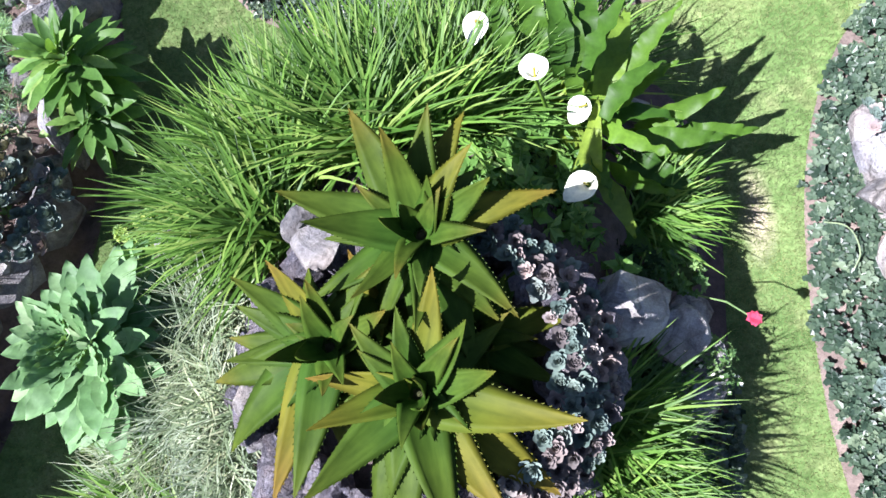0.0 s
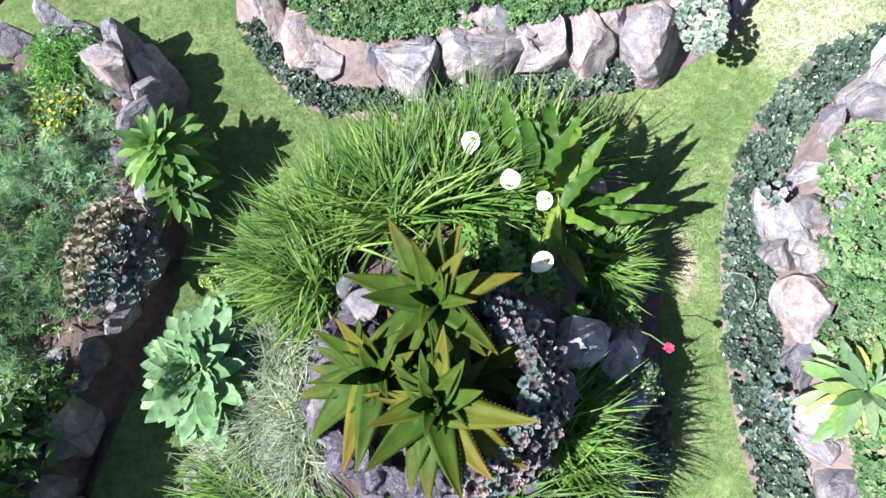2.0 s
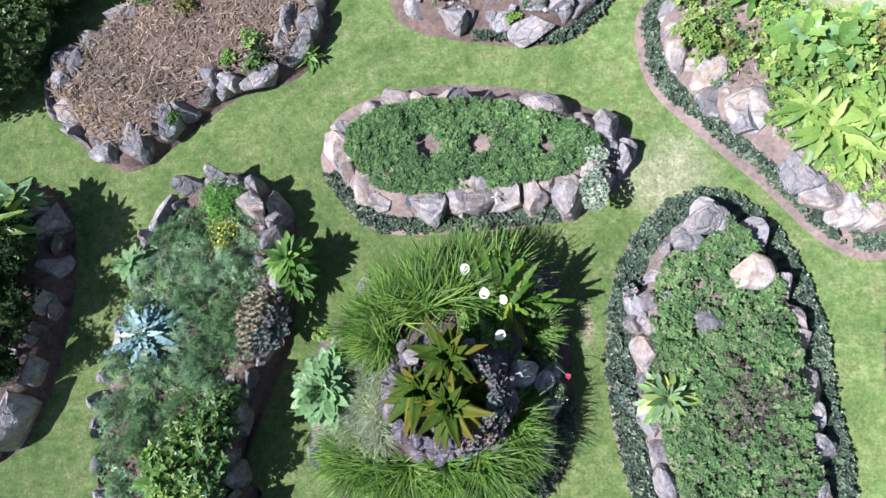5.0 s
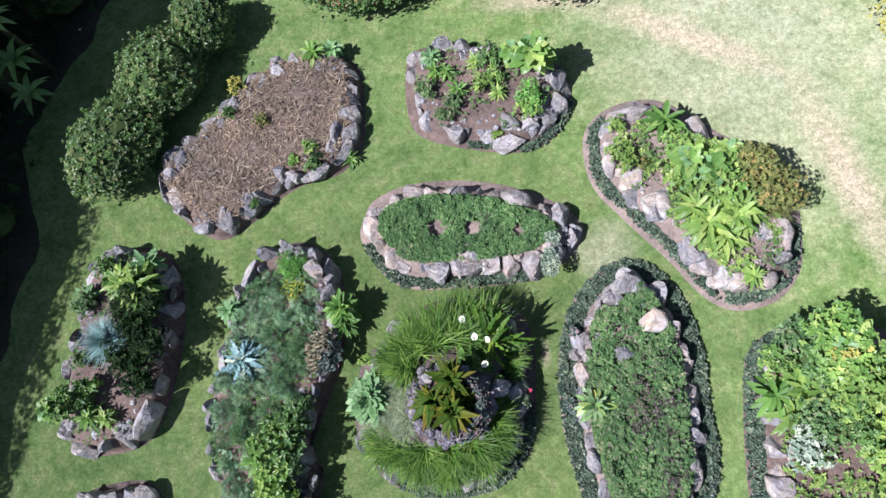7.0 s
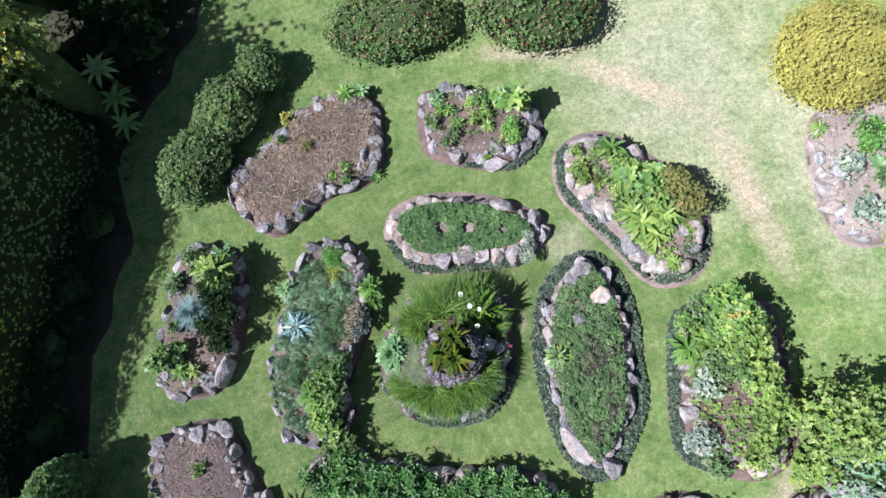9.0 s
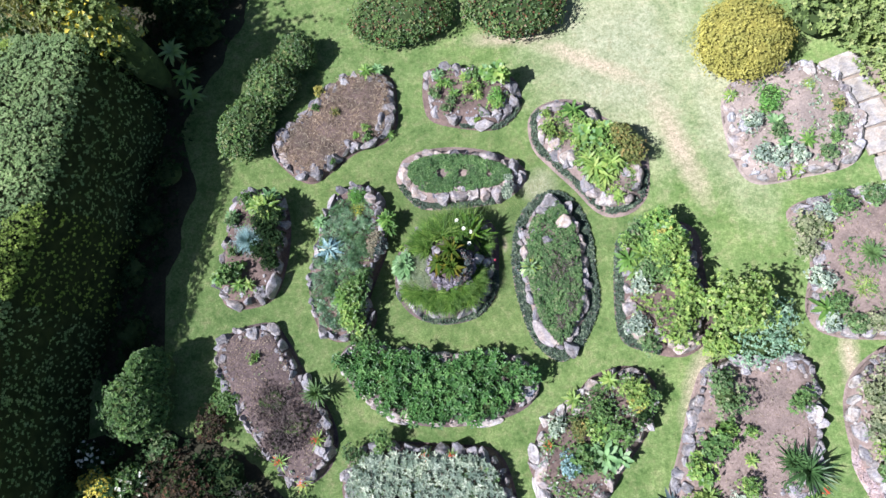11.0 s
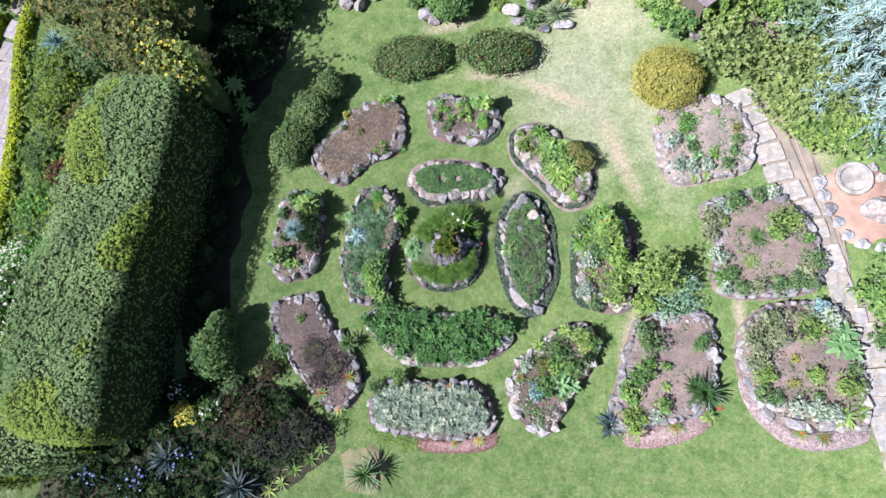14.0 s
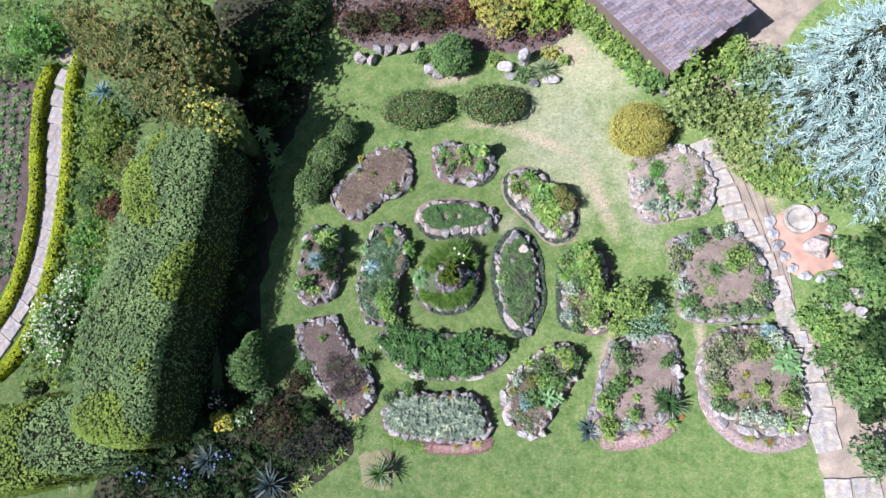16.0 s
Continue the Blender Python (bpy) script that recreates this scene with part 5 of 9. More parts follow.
def arum():
    rng = np.random.default_rng(61)
    foot = Vector((*(0.21, 1.44, 0.35)[:2], 0.3))
    top = thing("arum_lily", foot, "arum lily clump with wavy green leaves and white flowers", "arum lily")
    spots = [(*(-0.11, 1.51, 0.95), 95, 48), (*(0.13, 1.49, 0.95), 80, 50), (*(0.28, 1.42, 1), 62, 38), (*(0.36, 1.27, 0.95), 58, 40), (*(0.31, 1.1, 0.85), -62, 20), (*(0.55, 1.12, 0.7), -12, 22), (*(0.59, 1.24, 0.68), 10, 30), (*(0.34, 0.85, 0.72), -60, 15), (*(0.16, 0.75, 0.6), -75, 20), (*(0.04, 1.25, 0.75), 100, 50), (*(0.22, 1.04, 0.7), 80, 45), (*(0.09, 1, 0.6), 200, 20), (*(0.28, 0.7, 0.5), -40, 10), (*(0.42, 1.3, 0.8), 30, 30), (*(-0.03, 1.44, 0.8), 120, 40), (*(0.14, 1.42, 0.72), 60, 50), (*(0.41, 0.77, 0.5), -50, 10), (*(0.04, 1.14, 0.6), 150, 25), (*(0.28, 1.44, 0.7), 75, 40), (*(0.51, 1.06, 0.55), -30, 15), (*(-0.15, 1.53, 0.75), 110, 40), (*(0.12, 0.63, 0.5), -100, 10), (*(0.23, 1.56, 0.9), 70, 45), (*(0, 1.58, 0.9), 100, 50), (*(0.46, 1.44, 0.9), 50, 35), (*(0.33, 1.41, 0.85), 66, 45), (*(0.18, 1.42, 0.85), 85, 50), (*(0.42, 0.95, 0.65), -50, 20), (*(0.26, 0.99, 0.75), -70, 25), (*(0.7, 1.18, 0.6), 0, 20), (*(0.15, 1.19, 0.7), 110, 40), (*(0.37, 1.21, 0.8), 20, 30)]
    for x, y, z, az, el in spots:
        p = Vector((x, y, z))
        d = Vector((math.cos(radians(az)), math.sin(radians(az)), 0))
        b = p - d * 0.16 - Vector((0, 0, 0.05))
        s = rng.uniform(0.72, 0.98)
        m = Matrix.Translation(b - foot) @ Matrix.Rotation(radians(az), 4, "Z") @ Matrix.Rotation(-radians(el), 4, "Y") @ Matrix.Rotation(rng.normal(0, 0.45), 4, "X") @ Matrix.Scale(s, 4)
        leaf = child("leaf", ARUM[int(rng.integers(0, 3))], top, m)
        f = np.array(foot) * 0.4 + np.array((b.x, b.y, 0.3)) * 0.6
        f[2] = 0.3
        line = [f - np.array(foot), (f + np.array(b)) / 2 - np.array(foot) + np.array([0, 0, 0.04]), np.array(b) - np.array(foot)]
        child("stalk", mesh_np("stalk", *rod(line, 0.008), CALLA, True), top)
    for x, y, z, az, tip in ((-0.2, 1.52, 1.02, 250, 0.45), (0.01, 1.16, 1.2, 100, 0.25), (0.21, 1.2, 0.9, 215, 0.85), (0.18, 0.79, 1.12, 210, 0.35)):
        p = np.array([x, y, z])
        f = np.array([foot.x * 0.5 + x * 0.5, foot.y * 0.5 + y * 0.5, 0.3])
        fl = child("flower", SPATHES, top, Matrix.Translation(Vector(p) - foot) @ Matrix.Rotation(radians(az), 4, "Z") @ Matrix.Rotation(tip, 4, "Y") @ Matrix.Scale(0.72, 4), "white spathe")
        child("spadix", SPADIX, fl)
        child("stalk", mesh_np("stalk", *rod([f - np.array(foot), (f + p) / 2 - np.array(foot) + np.array([0, 0, 0.05]), p - np.array(foot) + np.array([0, 0, 0.01])], 0.008), CALLA, True), top)


arum()

boulder((0.3, 0.43, 0.5), (0.46, 0.3, 0.42), PALEROCKS[1:2], "grey boulder with a flat face in the central bed", 71, 10)
boulder((0.57, 0.36, 0.36), (0.26, 0.22, 0.26), PALEROCKS[2:3], "small grey boulder in the central bed", 72, 60)
boulder((-2.02, -0.43, 0.05), (0.16, 0.42, 0.34), ROCKS, "low grey edging stone of the central bed", 73, 10)
boulder((-1.48, 1.5, 0.1), (0.4, 0.2, 0.3), ROCKS, "grey edging boulder half covered by grass", 74, 25)
shrub("daisy_bush", (0.7, 0.24, 0.3), 0.13, 0.12, 0.2, 0.02, MID, "small green bush with tiny white flowers", "bush", 75, 7, 0.7, ragged=0.7, specks=(WHITE, 0.012, "blossom"))
shrub("herb_bush", (0.6, 0.62, 0.32), 0.13, 0.12, 0.22, 0.035, MID, "soft green herb bush beside the boulder", "bush", 76, 7, 0.7, ragged=0.6)
shrub("herb_bush", (0.34, 0.61, 0.34), 0.2, 0.15, 0.3, 0.05, DEEPSHADE, "dark leafy herb below the arum leaves", "bush", 77, 7, 1.0)
shrub("herb_bush", (0.41, 0.17, 0.34), 0.2, 0.2, 0.2, 0.035, MID, "low green herb beside the strap grass", "bush", 78, 7, 1.0)
shrub("herb_bush", (-1.95, 0.93, 0.2), 0.14, 0.12, 0.3, 0.03, LIME, "pale yellow-green herb at the bed's edge", "bush", 79, 6, 1.0)


def pink_flower():
    p = np.array((0.82, 0.4, 0.62))
    f = np.array((0.66, 0.55, 0.4))
    top = thing("pink_flower", f, "single pink flower on a thin bent stalk", "flower")
    v, t = rod([(0, 0, -0.05), (p - f) * 0.5 + np.array([0, 0, 0.06]), p - f], 0.004)
    child("stalk", mesh_np("stalk", v, t, MID, True), top)
    n = 16
    a = np.arange(n) * 2.4
    v, t = blades(np.tile(p - f, (n, 1)), a, np.radians(np.linspace(5, 60, n)), np.full(n, 0.033), np.full(n, 0.026), np.radians(np.full(n, 20.0)), 3, 0.2, 0.6)
    child("petals", mesh_np("petals", v, t, PINKPETAL, True), top)


pink_flower()

# ---- edging strips ----
edging("D", "bluish bugle edging round the oval bed", 81)
edging("A", "low bluish edging plants round the central bed", 82, lambda p: (p[:, 1] < 0.2) & ((p[:, 0] > -1.4)))
edging("B", "bluish bugle edging below the boulders", 83, lambda p: (p[:, 1] < BEDS["B"][1].mean(0)[1] - 0.15) & (p[:, 0] < 1.05))
edging("H", "bluish edging plants round the long bed", 84, lambda p: (p[:, 0] + p[:, 1] < BEDS["H"][1].mean(0).sum() + 0.1) | (p[:, 1] < BEDS["H"][1].mean(0)[1] - 0.6), thin=0.25)
edging("G", "bluish edging plants below the grey stones", 85, lambda p: (p[:, 1] < BEDS["G"][1].mean(0)[1] - 0.25) & (p[:, 0] > BEDS["G"][1].mean(0)[0] - 0.3))
edging("M", "bluish bugle edging beside the bed", 86, lambda p: (p[:, 0] < BEDS["M"][1].mean(0)[0] - 0.2))

# ---- bed coverings ----
HOLES += [(*(2.3, 0.98, 0.46)[:2], 0.10), (*(2.75, 1.48, 0.4)[:2], 0.18), (*(2.37, 2.08, 0.4)[:2], 0.2), (*(2.18, 1.85, 0.4)[:2], 0.14), (*(-2.85, 2.49, 0.4)[:2], 0.15), (*(-2.61, 2.35, 0.3)[:2], 0.10)]


def inner(key, d):
    return inset(BEDS[key][2], d)


carpet("ground_cover", inner("B", 0.22), 0.14, 0.034, 3300, CLOVER, "low matted green ground cover with brown gaps", "ground cover", 91, 0.07, lambda p: 0.37, 0.4, 0.6, per=7, ratio=0.6, deep=-0.8)
carpet("ground_cover", inner("D", 0.14), 0.16, 0.038, 2100, MINTY, "grey-green matted ground cover", "ground cover", 92, 0.11, lambda p: 0.34, 0.6, 0.6, per=7, ratio=0.6)
carpet("ground_cover", inner("D", 0.2), 0.18, 0.038, 1100, CLOVER, "fresh green creeping ground cover", "ground cover", 93, 0.11, lambda p: 0.34, 0.95, 0.6, per=7, ratio=0.6)
carpet("ground_cover", [(2.35, 0.9), (2.95, 1.1), (3.15, 0.3), (3.15, -0.9), (2.7, -1.7), (2.3, -1.5), (2.25, -0.3)], 0.19, 0.034, 900, PURPLE, "mauve-brown dry stems over the ground cover", "ground cover", 89, 0.12, lambda p: 0.34, 1.0, 0.6, per=7, ratio=0.4)
carpet("silver_cover", inner("K", 0.22), 0.34, 0.13, 190, SILVER, "dense silver-leaved ground cover", "ground cover", 94, 0.13, lambda p: 0.36, 0.0, 0.6, per=9, ratio=0.3)
carpet("silver_cover", inner("K", 0.24), 0.25, 0.10, 90, MINTY, "grey-green stems among the silver leaves", "ground cover", 95, 0.1, lambda p: 0.36, 0.0, 0.6, per=8, ratio=0.3)


def straw(key, d, count, mat, label, seed, length=0.14, width=0.012):
    rng = np.random.default_rng(seed)
    lo = inner(key, d)
    p = scatter(lo, count, rng)
    b = np.column_stack([p, BEDS[key][3] * 1.03 + 0.035 * field(p, 2.5, 1.0) + rng.uniform(0.0, 0.045, count)])
    v, t = blades(b, rng.uniform(0, 6.3, count), rng.normal(0.05, 0.25, count), length * rng.uniform(0.3, 1.2, count), width * rng.uniform(0.5, 1.5, count), rng.normal(0, 0.4, count), 2, 0.2, 0.4)
    return tagged(new("mulch", mesh_np("mulch", v, t, mat)), label, "mulch", "", "stuff")


straw("F", 0.16, 6000, STRAW, "dry brown straw and twig mulch", 96, 0.17, 0.016)
straw("J", 0.2, 3200, STRAW, "scattered dry twigs and wood chips on bare soil", 97, 0.08, 0.014)
straw("N", 0.25, 1500, STRAW, "scattered dry twigs on bare soil", 98, 0.09)
straw("O", 0.25, 900, STRAW, "scattered dry twigs on pale soil", 102, 0.07)
straw("Q", 0.25, 700, STRAW, "scattered dry twigs on bare soil", 103, 0.08)
straw("P", 0.25, 900, STRAW, "scattered dry twigs on bare soil", 99, 0.09)
straw("C", 0.2, 900, STRAW, "dry stalks between the wormwood clumps", 100, 0.1)
straw("H", 0.3, 500, STRAW, "dry stalks between the plants", 101, 0.1)


def chips(outline, label, seed):
    """An apron of pink brick chips: a thin bed of fines and loose chips on it."""
    rng = np.random.default_rng(seed)
    lo = smooth_loop(outline, 0.12)
    mid = lo.mean(0)
    n = len(lo)
    v = np.concatenate([np.column_stack([lo, np.full(n, -0.02)]), np.column_stack([inset(lo, 0.05), np.full(n, 0.05)]), [[*mid, 0.09]]])
    t = [q for i in range(n) for q in ((i, (i + 1) % n, n + (i + 1) % n), (i, n + (i + 1) % n, n + i), (n + i, n + (i + 1) % n, 2 * n))]
    top = tagged(new("gravel_apron", mesh_np("gravel_apron", v, np.array(t), PINK, True)), label, "gravel", "", "stuff")
    x, y = lo[:, 0], lo[:, 1]
    area = abs(np.sum(x * np.roll(y, -1) - np.roll(x, -1) * y)) / 2
    k = int(area * 420)
    p = scatter(lo, k, rng)
    b = np.array([(0, 0, 0.5), (1, 0, 0), (-0.5, 0.8, 0), (-0.5, -0.8, 0)])
    s = rng.uniform(0.025, 0.05, (k, 1, 1))
    a = rng.uniform(0, 6.3, k)
    c, sn = np.cos(a), np.sin(a)
    R = np.zeros((k, 3, 3))
    R[:, 0, 0], R[:, 0, 1], R[:, 1, 0], R[:, 1, 1], R[:, 2, 2] = c, -sn, sn, c, 1
    q = np.einsum("nij,mj->nmi", R, b) * s + np.column_stack([p, np.full(k, 0.06)])[:, None, :]
    f = np.array([(0, 1, 2), (0, 2, 3), (0, 3, 1)])
    ob = child("chips", mesh_np("chips", q.reshape(-1, 3), (f[None] + (np.arange(k) * 4)[:, None, None]).reshape(-1, 3), PINK), top)
    ob["kind"] = "stuff"


chips([(-1.75, -6.73), (-0.53, -6.78), (0.79, -6.55), (1.19, -6.46), (1.09, -6.98), (0.42, -7.19), (-0.78, -7.23), (-1.62, -7.1)], "pink brick chips below the silver bed", 111)
chips([(5.59, -6.6), (6.47, -6.3), (7.6, -6.14), (8.63, -5.82), (8.52, -6.35), (7.66, -6.83), (6.42, -7.07), (5.7, -6.98)], "pink brick chips edging the bed", 112)
chips([(9.74, -4.66), (10.23, -5.83), (11.07, -6.4), (12.75, -6.55), (13.57, -6.34), (13.44, -6.83), (12.36, -7.13), (11.04, -7), (10.06, -6.15), (9.6, -5.15)], "pink brick chips edging the bed", 113)

# wormwood mounds in the left bed
def wormwood(at, r, h, seed, mt=WORMWOOD):
    """A soft mound of feathery plumes."""
    rng = np.random.default_rng(seed)
    n = 56
    a = np.arange(n) * 2.39996
    q = np.sqrt((np.arange(n) + 0.5) / n)
    x, y = q * np.cos(a), q * np.sin(a)
    pts = np.column_stack([x * r, y * r, h * (1 - 0.6 * q**2) * rng.uniform(0.35, 1.2, n)]) + rng.normal(0, 0.03, (n, 3))
    nr = np.column_stack([x * 0.9, y * 0.9, np.full(n, 1.0)]) + rng.normal(0, 0.25, (n, 3))
    v, t = sprays(pts, nr, 0.085, 0.0066, rng, 26, (-0.1, 1.1), 0.2)
    top = thing("wormwood", at, "soft feathery grey-green wormwood mound", "wormwood", "wormwood mounds")
    child("foliage", mesh_np("foliage", v, t, mt), top)["kind"] = "stuff"
    stem = [rod([(0, 0, -0.03), (x * r * 0.5, y * r * 0.5, h * 0.6)], 0.006, 4) for x, y in ((0.8, 0), (-0.4, 0.7), (-0.4, -0.7))]
    child("stem", mesh_np("stem", *join_np(stem), TWIG), top)
    return top


rng_c = np.random.default_rng(14)
for k, p in enumerate(spread(inset(BEDS["C"][2], 0.34), 46, rng_c)):
    r = rng_c.uniform(0.15, 0.26)
    if min(math.hypot(p[0] + 3.28, p[1] - 2.17), math.hypot(p[0] + 3.33, p[1] - 2.57)) < 0.3 or math.hypot(p[0] + 2.7, p[1] - 1.1) < 0.42:
        continue
    wormwood((p[0], p[1], 0.33), r, rng_c.uniform(0.14, 0.36) * (1.0 if p[0] < -3.0 else 0.6), 200 + k, DARKWORM if k % 5 in (1, 3) else WORMWOOD)
shrub("yellow_daisy", (-3.28, 2.17, 0.36), 0.25, 0.22, 0.2, 0.03, LIME, "low green herb dotted with yellow flowers", "flowering herb", 250, 12, 0.8, specks=(YELLOW, 0.035, "blossom"))
shrub("fern_bush", (-3.33, 2.57, 0.38), 0.34, 0.28, 0.24, 0.06, BRIGHT, "bright feathery green herb mound", "bush", 251, 14, 0.9, ratio=0.22, ragged=0.5)
THISTLE = [leaf_mesh("leaf", 0.3, 0.06, b, mt, 14, 0.3, 0.4, 0.32) for b, mt in ((10, BLUEGREY), (30, SILVER), (50, BLUEGREY))]
rosette("silver_thistle", (-4.08, 0.93, 0.52), THISTLE, [(10, 2, 1.75, 0.0), (10, 16, 1.55, 0.04), (8, 34, 1.15, 0.08), (6, 60, 0.6, 0.1)], "spiny silver-blue thistle rosette in the bed", "thistle", 252)


def c_spots(buff):
    """Rosettes tumbling over the bed's edge: buff ones up on the bed, grey ones down its outer side."""
    rng = np.random.default_rng(33)
    out = []
    for _ in range(6000):
        u = rng.uniform(-1, 1, 2) * np.array([0.29, 0.36])
        x, y, s = -2.66 + u[0], 1.05 + u[1], rng.uniform(0.85, 1.45)
        if (u[0] / 0.29) ** 2 + (u[1] / 0.36) ** 2 < 1 and all(math.hypot(x - o[0], y - o[1]) > 0.03 * (s + o[3]) * 0.76 for o in out):
            out.append((x, y, 0.66 - 0.5 * u[1] ** 2 - 1.0 * max(0, u[0] - 0.04) - 0.5 * max(0, -u[0] - 0.1) + rng.uniform(-0.03, 0.03), s))
    return [o for o in out if (o[0] - -2.66 - 0.5 * (o[1] - 1.05) < 0.08 + 0.05 * math.sin(o[0] * 90)) == buff]


houseleeks(c_spots(True), BUFFLEEKS, "buff and pink houseleek rosettes on the bed's edge", 34, (-2.66, 1.05, 0.36))
houseleeks(c_spots(False), HOUSELEEKS, "grey-green houseleek rosettes below the buff ones", 35, (-2.66, 1.05, 0.36))

# ---- plants bed by bed ----
SEED = [400]


def grow(kind, p, r, h=None):
    """One plant of a kind at a foot point, r metres wide to each side."""
    SEED[0] += 1
    s = SEED[0]
    z = p[2] if len(p) > 2 else 0.34
    at = (p[0], p[1], z)
    r = r * 1.2
    if kind == "broad":
        return rosette("foxglove", at, BROAD, [(8, 0, r / 0.3, 0.0), (8, 22, r / 0.34, 0.05), (5, 48, r / 0.45, 0.1)], "fresh green broad-leaved rosette in the bed", "foxglove", s)
    if kind == "wide":
        return rosette("broad_leaf_plant", at, WIDE, [(9, -4, r / 0.36, (h or 0.1) - 0.05), (11, 10, r / 0.4, (h or 0.1) + 0.03), (12, 28, r / 0.46, (h or 0.1) + 0.12), (8, 50, r / 0.6, (h or 0.1) + 0.2)], "upright plant with big pale green leaves", "leafy plant", s)
    if kind == "felt":
        return rosette("mullein", at, FELT, [(8, -2, r / 0.3, 0.0), (8, 18, r / 0.34, 0.06), (5, 46, r / 0.45, 0.1)], "felted grey-green leafy rosette in the bed", "mullein", s)
    if kind == "limerose":
        return rosette("lily_rosette", at, LIMELEAF, [(11, 0, r / 0.3, 0.0), (11, 20, r / 0.33, 0.05), (8, 45, r / 0.42, 0.1)], "yellow-green strap-leaved rosette in the bed", "lily", s)
    if kind == "agave":
        return flat_rosette("agave", at, 84, r * 1.0, r * 0.12, YUCCALEAF, "dark green spiky agave-like rosette", "agave", s, (8, 75), (-5, 18), 0.45, 0.25)
    if kind == "blueagave":
        return flat_rosette("agave", at, 38, r * 1.1, r * 0.26, DARKAGAVE, "dark blue-green pointed agave rosette", "agave", s, (5, 75), (-10, 10), 0.4, 0.4)
    if kind == "poker":
        top = flat_rosette("torch_lily", at, 22, r * 1.2, r * 0.15, FRESH, "strap-leaved rosette with small red flower tips", "torch lily", s, (15, 70), (20, 60), 0.4, 0.25)
        v, t = leaflets(np.random.default_rng(s).normal(0, r * 0.22, (26, 3)) + np.array([0, 0, r * 0.7]), np.tile([0.0, 0, 1], (26, 1)), 0.05, 0.03, np.random.default_rng(s))
        child("flower_head", mesh_np("flower_head", v, t, RED), top)["kind"] = "stuff"
        return top
    if kind == "fescue":
        return tuft("blue_fescue", at, 800, r * 1.05, 0.012, BLUEGREY, "blue-grey fescue tuft like a pincushion", "grass tuft", s, 0.05, (8, 88), (5, 40), None, 0.2, 4)
    if kind == "palegrass":
        return tuft("pale_grass", at, 130, r, 0.012, LIME, "pale yellow-green grass tuft", "grass tuft", s, r * 0.5, (20, 80), (30, 110))
    if kind == "twig":
        return tuft("twiggy_bush", at, 300, r * 0.95, 0.016, OLIVE if s % 2 else RUSTY, "open twiggy bush with small brownish green leaves", "bush", s, r * 0.6, (25, 88), (0, 50), None, 0.3, 3)
    if kind == "purple":
        return tuft("twiggy_bush", at, 260, r * 1.2, 0.010, PURPLETWIG, "bare twiggy purplish bush on soil", "bush", s, r * 0.5, (20, 85), (0, 40), None, 0.1, 3)
    if kind == "purplemass":
        return shrub("purple_bush", at, r, r * 0.85, h or 0.4, 0.05, PURPLE, "low hazy purple-brown bush on bare soil", "bush", s, 14, 0.9, 20, 0.4, 0.9, limit=7000)
    mats = {"bright": (BRIGHT, 0.03, "bright green feathery mound in the bed"), "varieg": (VARIEGATED, 0.05, "cream and grey-green variegated bush in the bed"), "lime": (LIME, 0.05, "yellow-green leafy bush in the stone-edged bed"), "fresh": (FRESH, 0.05, "fresh green leafy bush in the stone-edged bed"), "mid": (MID, 0.045, "mid-green leafy bush in the stone-edged bed"), "deep": (DEEPSHADE, 0.05, "dark green leafy bush in the stone-edged bed"), "silver": (SILVER, 0.045, "silver-grey leafy mound in the bed"), "minty": (MINTY, 0.045, "grey-green small-leaved bush in the stone-edged bed"), "rusty": (RUSTY, 0.04, "brownish olive feathery bush in the bed"), "olive": (HEDGE, 0.055, "olive variegated leafy bush in the stone-edged bed"), "red": (REDLEAF, 0.05, "bronze-red leafy bush in the stone-edged bed"), "blue": (BLUEGREY, 0.045, "blue-green conifer-like bush in the bed"), "bigmid": (MID, 0.075, "loose bush of large green leaves"), "bigfresh": (FRESH, 0.08, "loose bush of large fresh green leaves"), "biglime": (LIME, 0.072, "loose bush of large yellow-green leaves"), "gold": (GOLD, 0.05, "golden olive bush in the bed")}
    mt, leaf, label = mats[kind]
    leaf = leaf * 1.3
    rng = np.random.default_rng(s)
    return shrub("bush", at, r, r * rng.uniform(0.82, 1.1), (h or r * 1.1) * (1.5 if p[0] > 4 else 1.15), leaf, mt, label, "bush", s, 8, 0.85, rng.uniform(0, 180), 0.55 if "big" in kind else 0.5, 0.45, group="bushes in the beds", limit=2400)


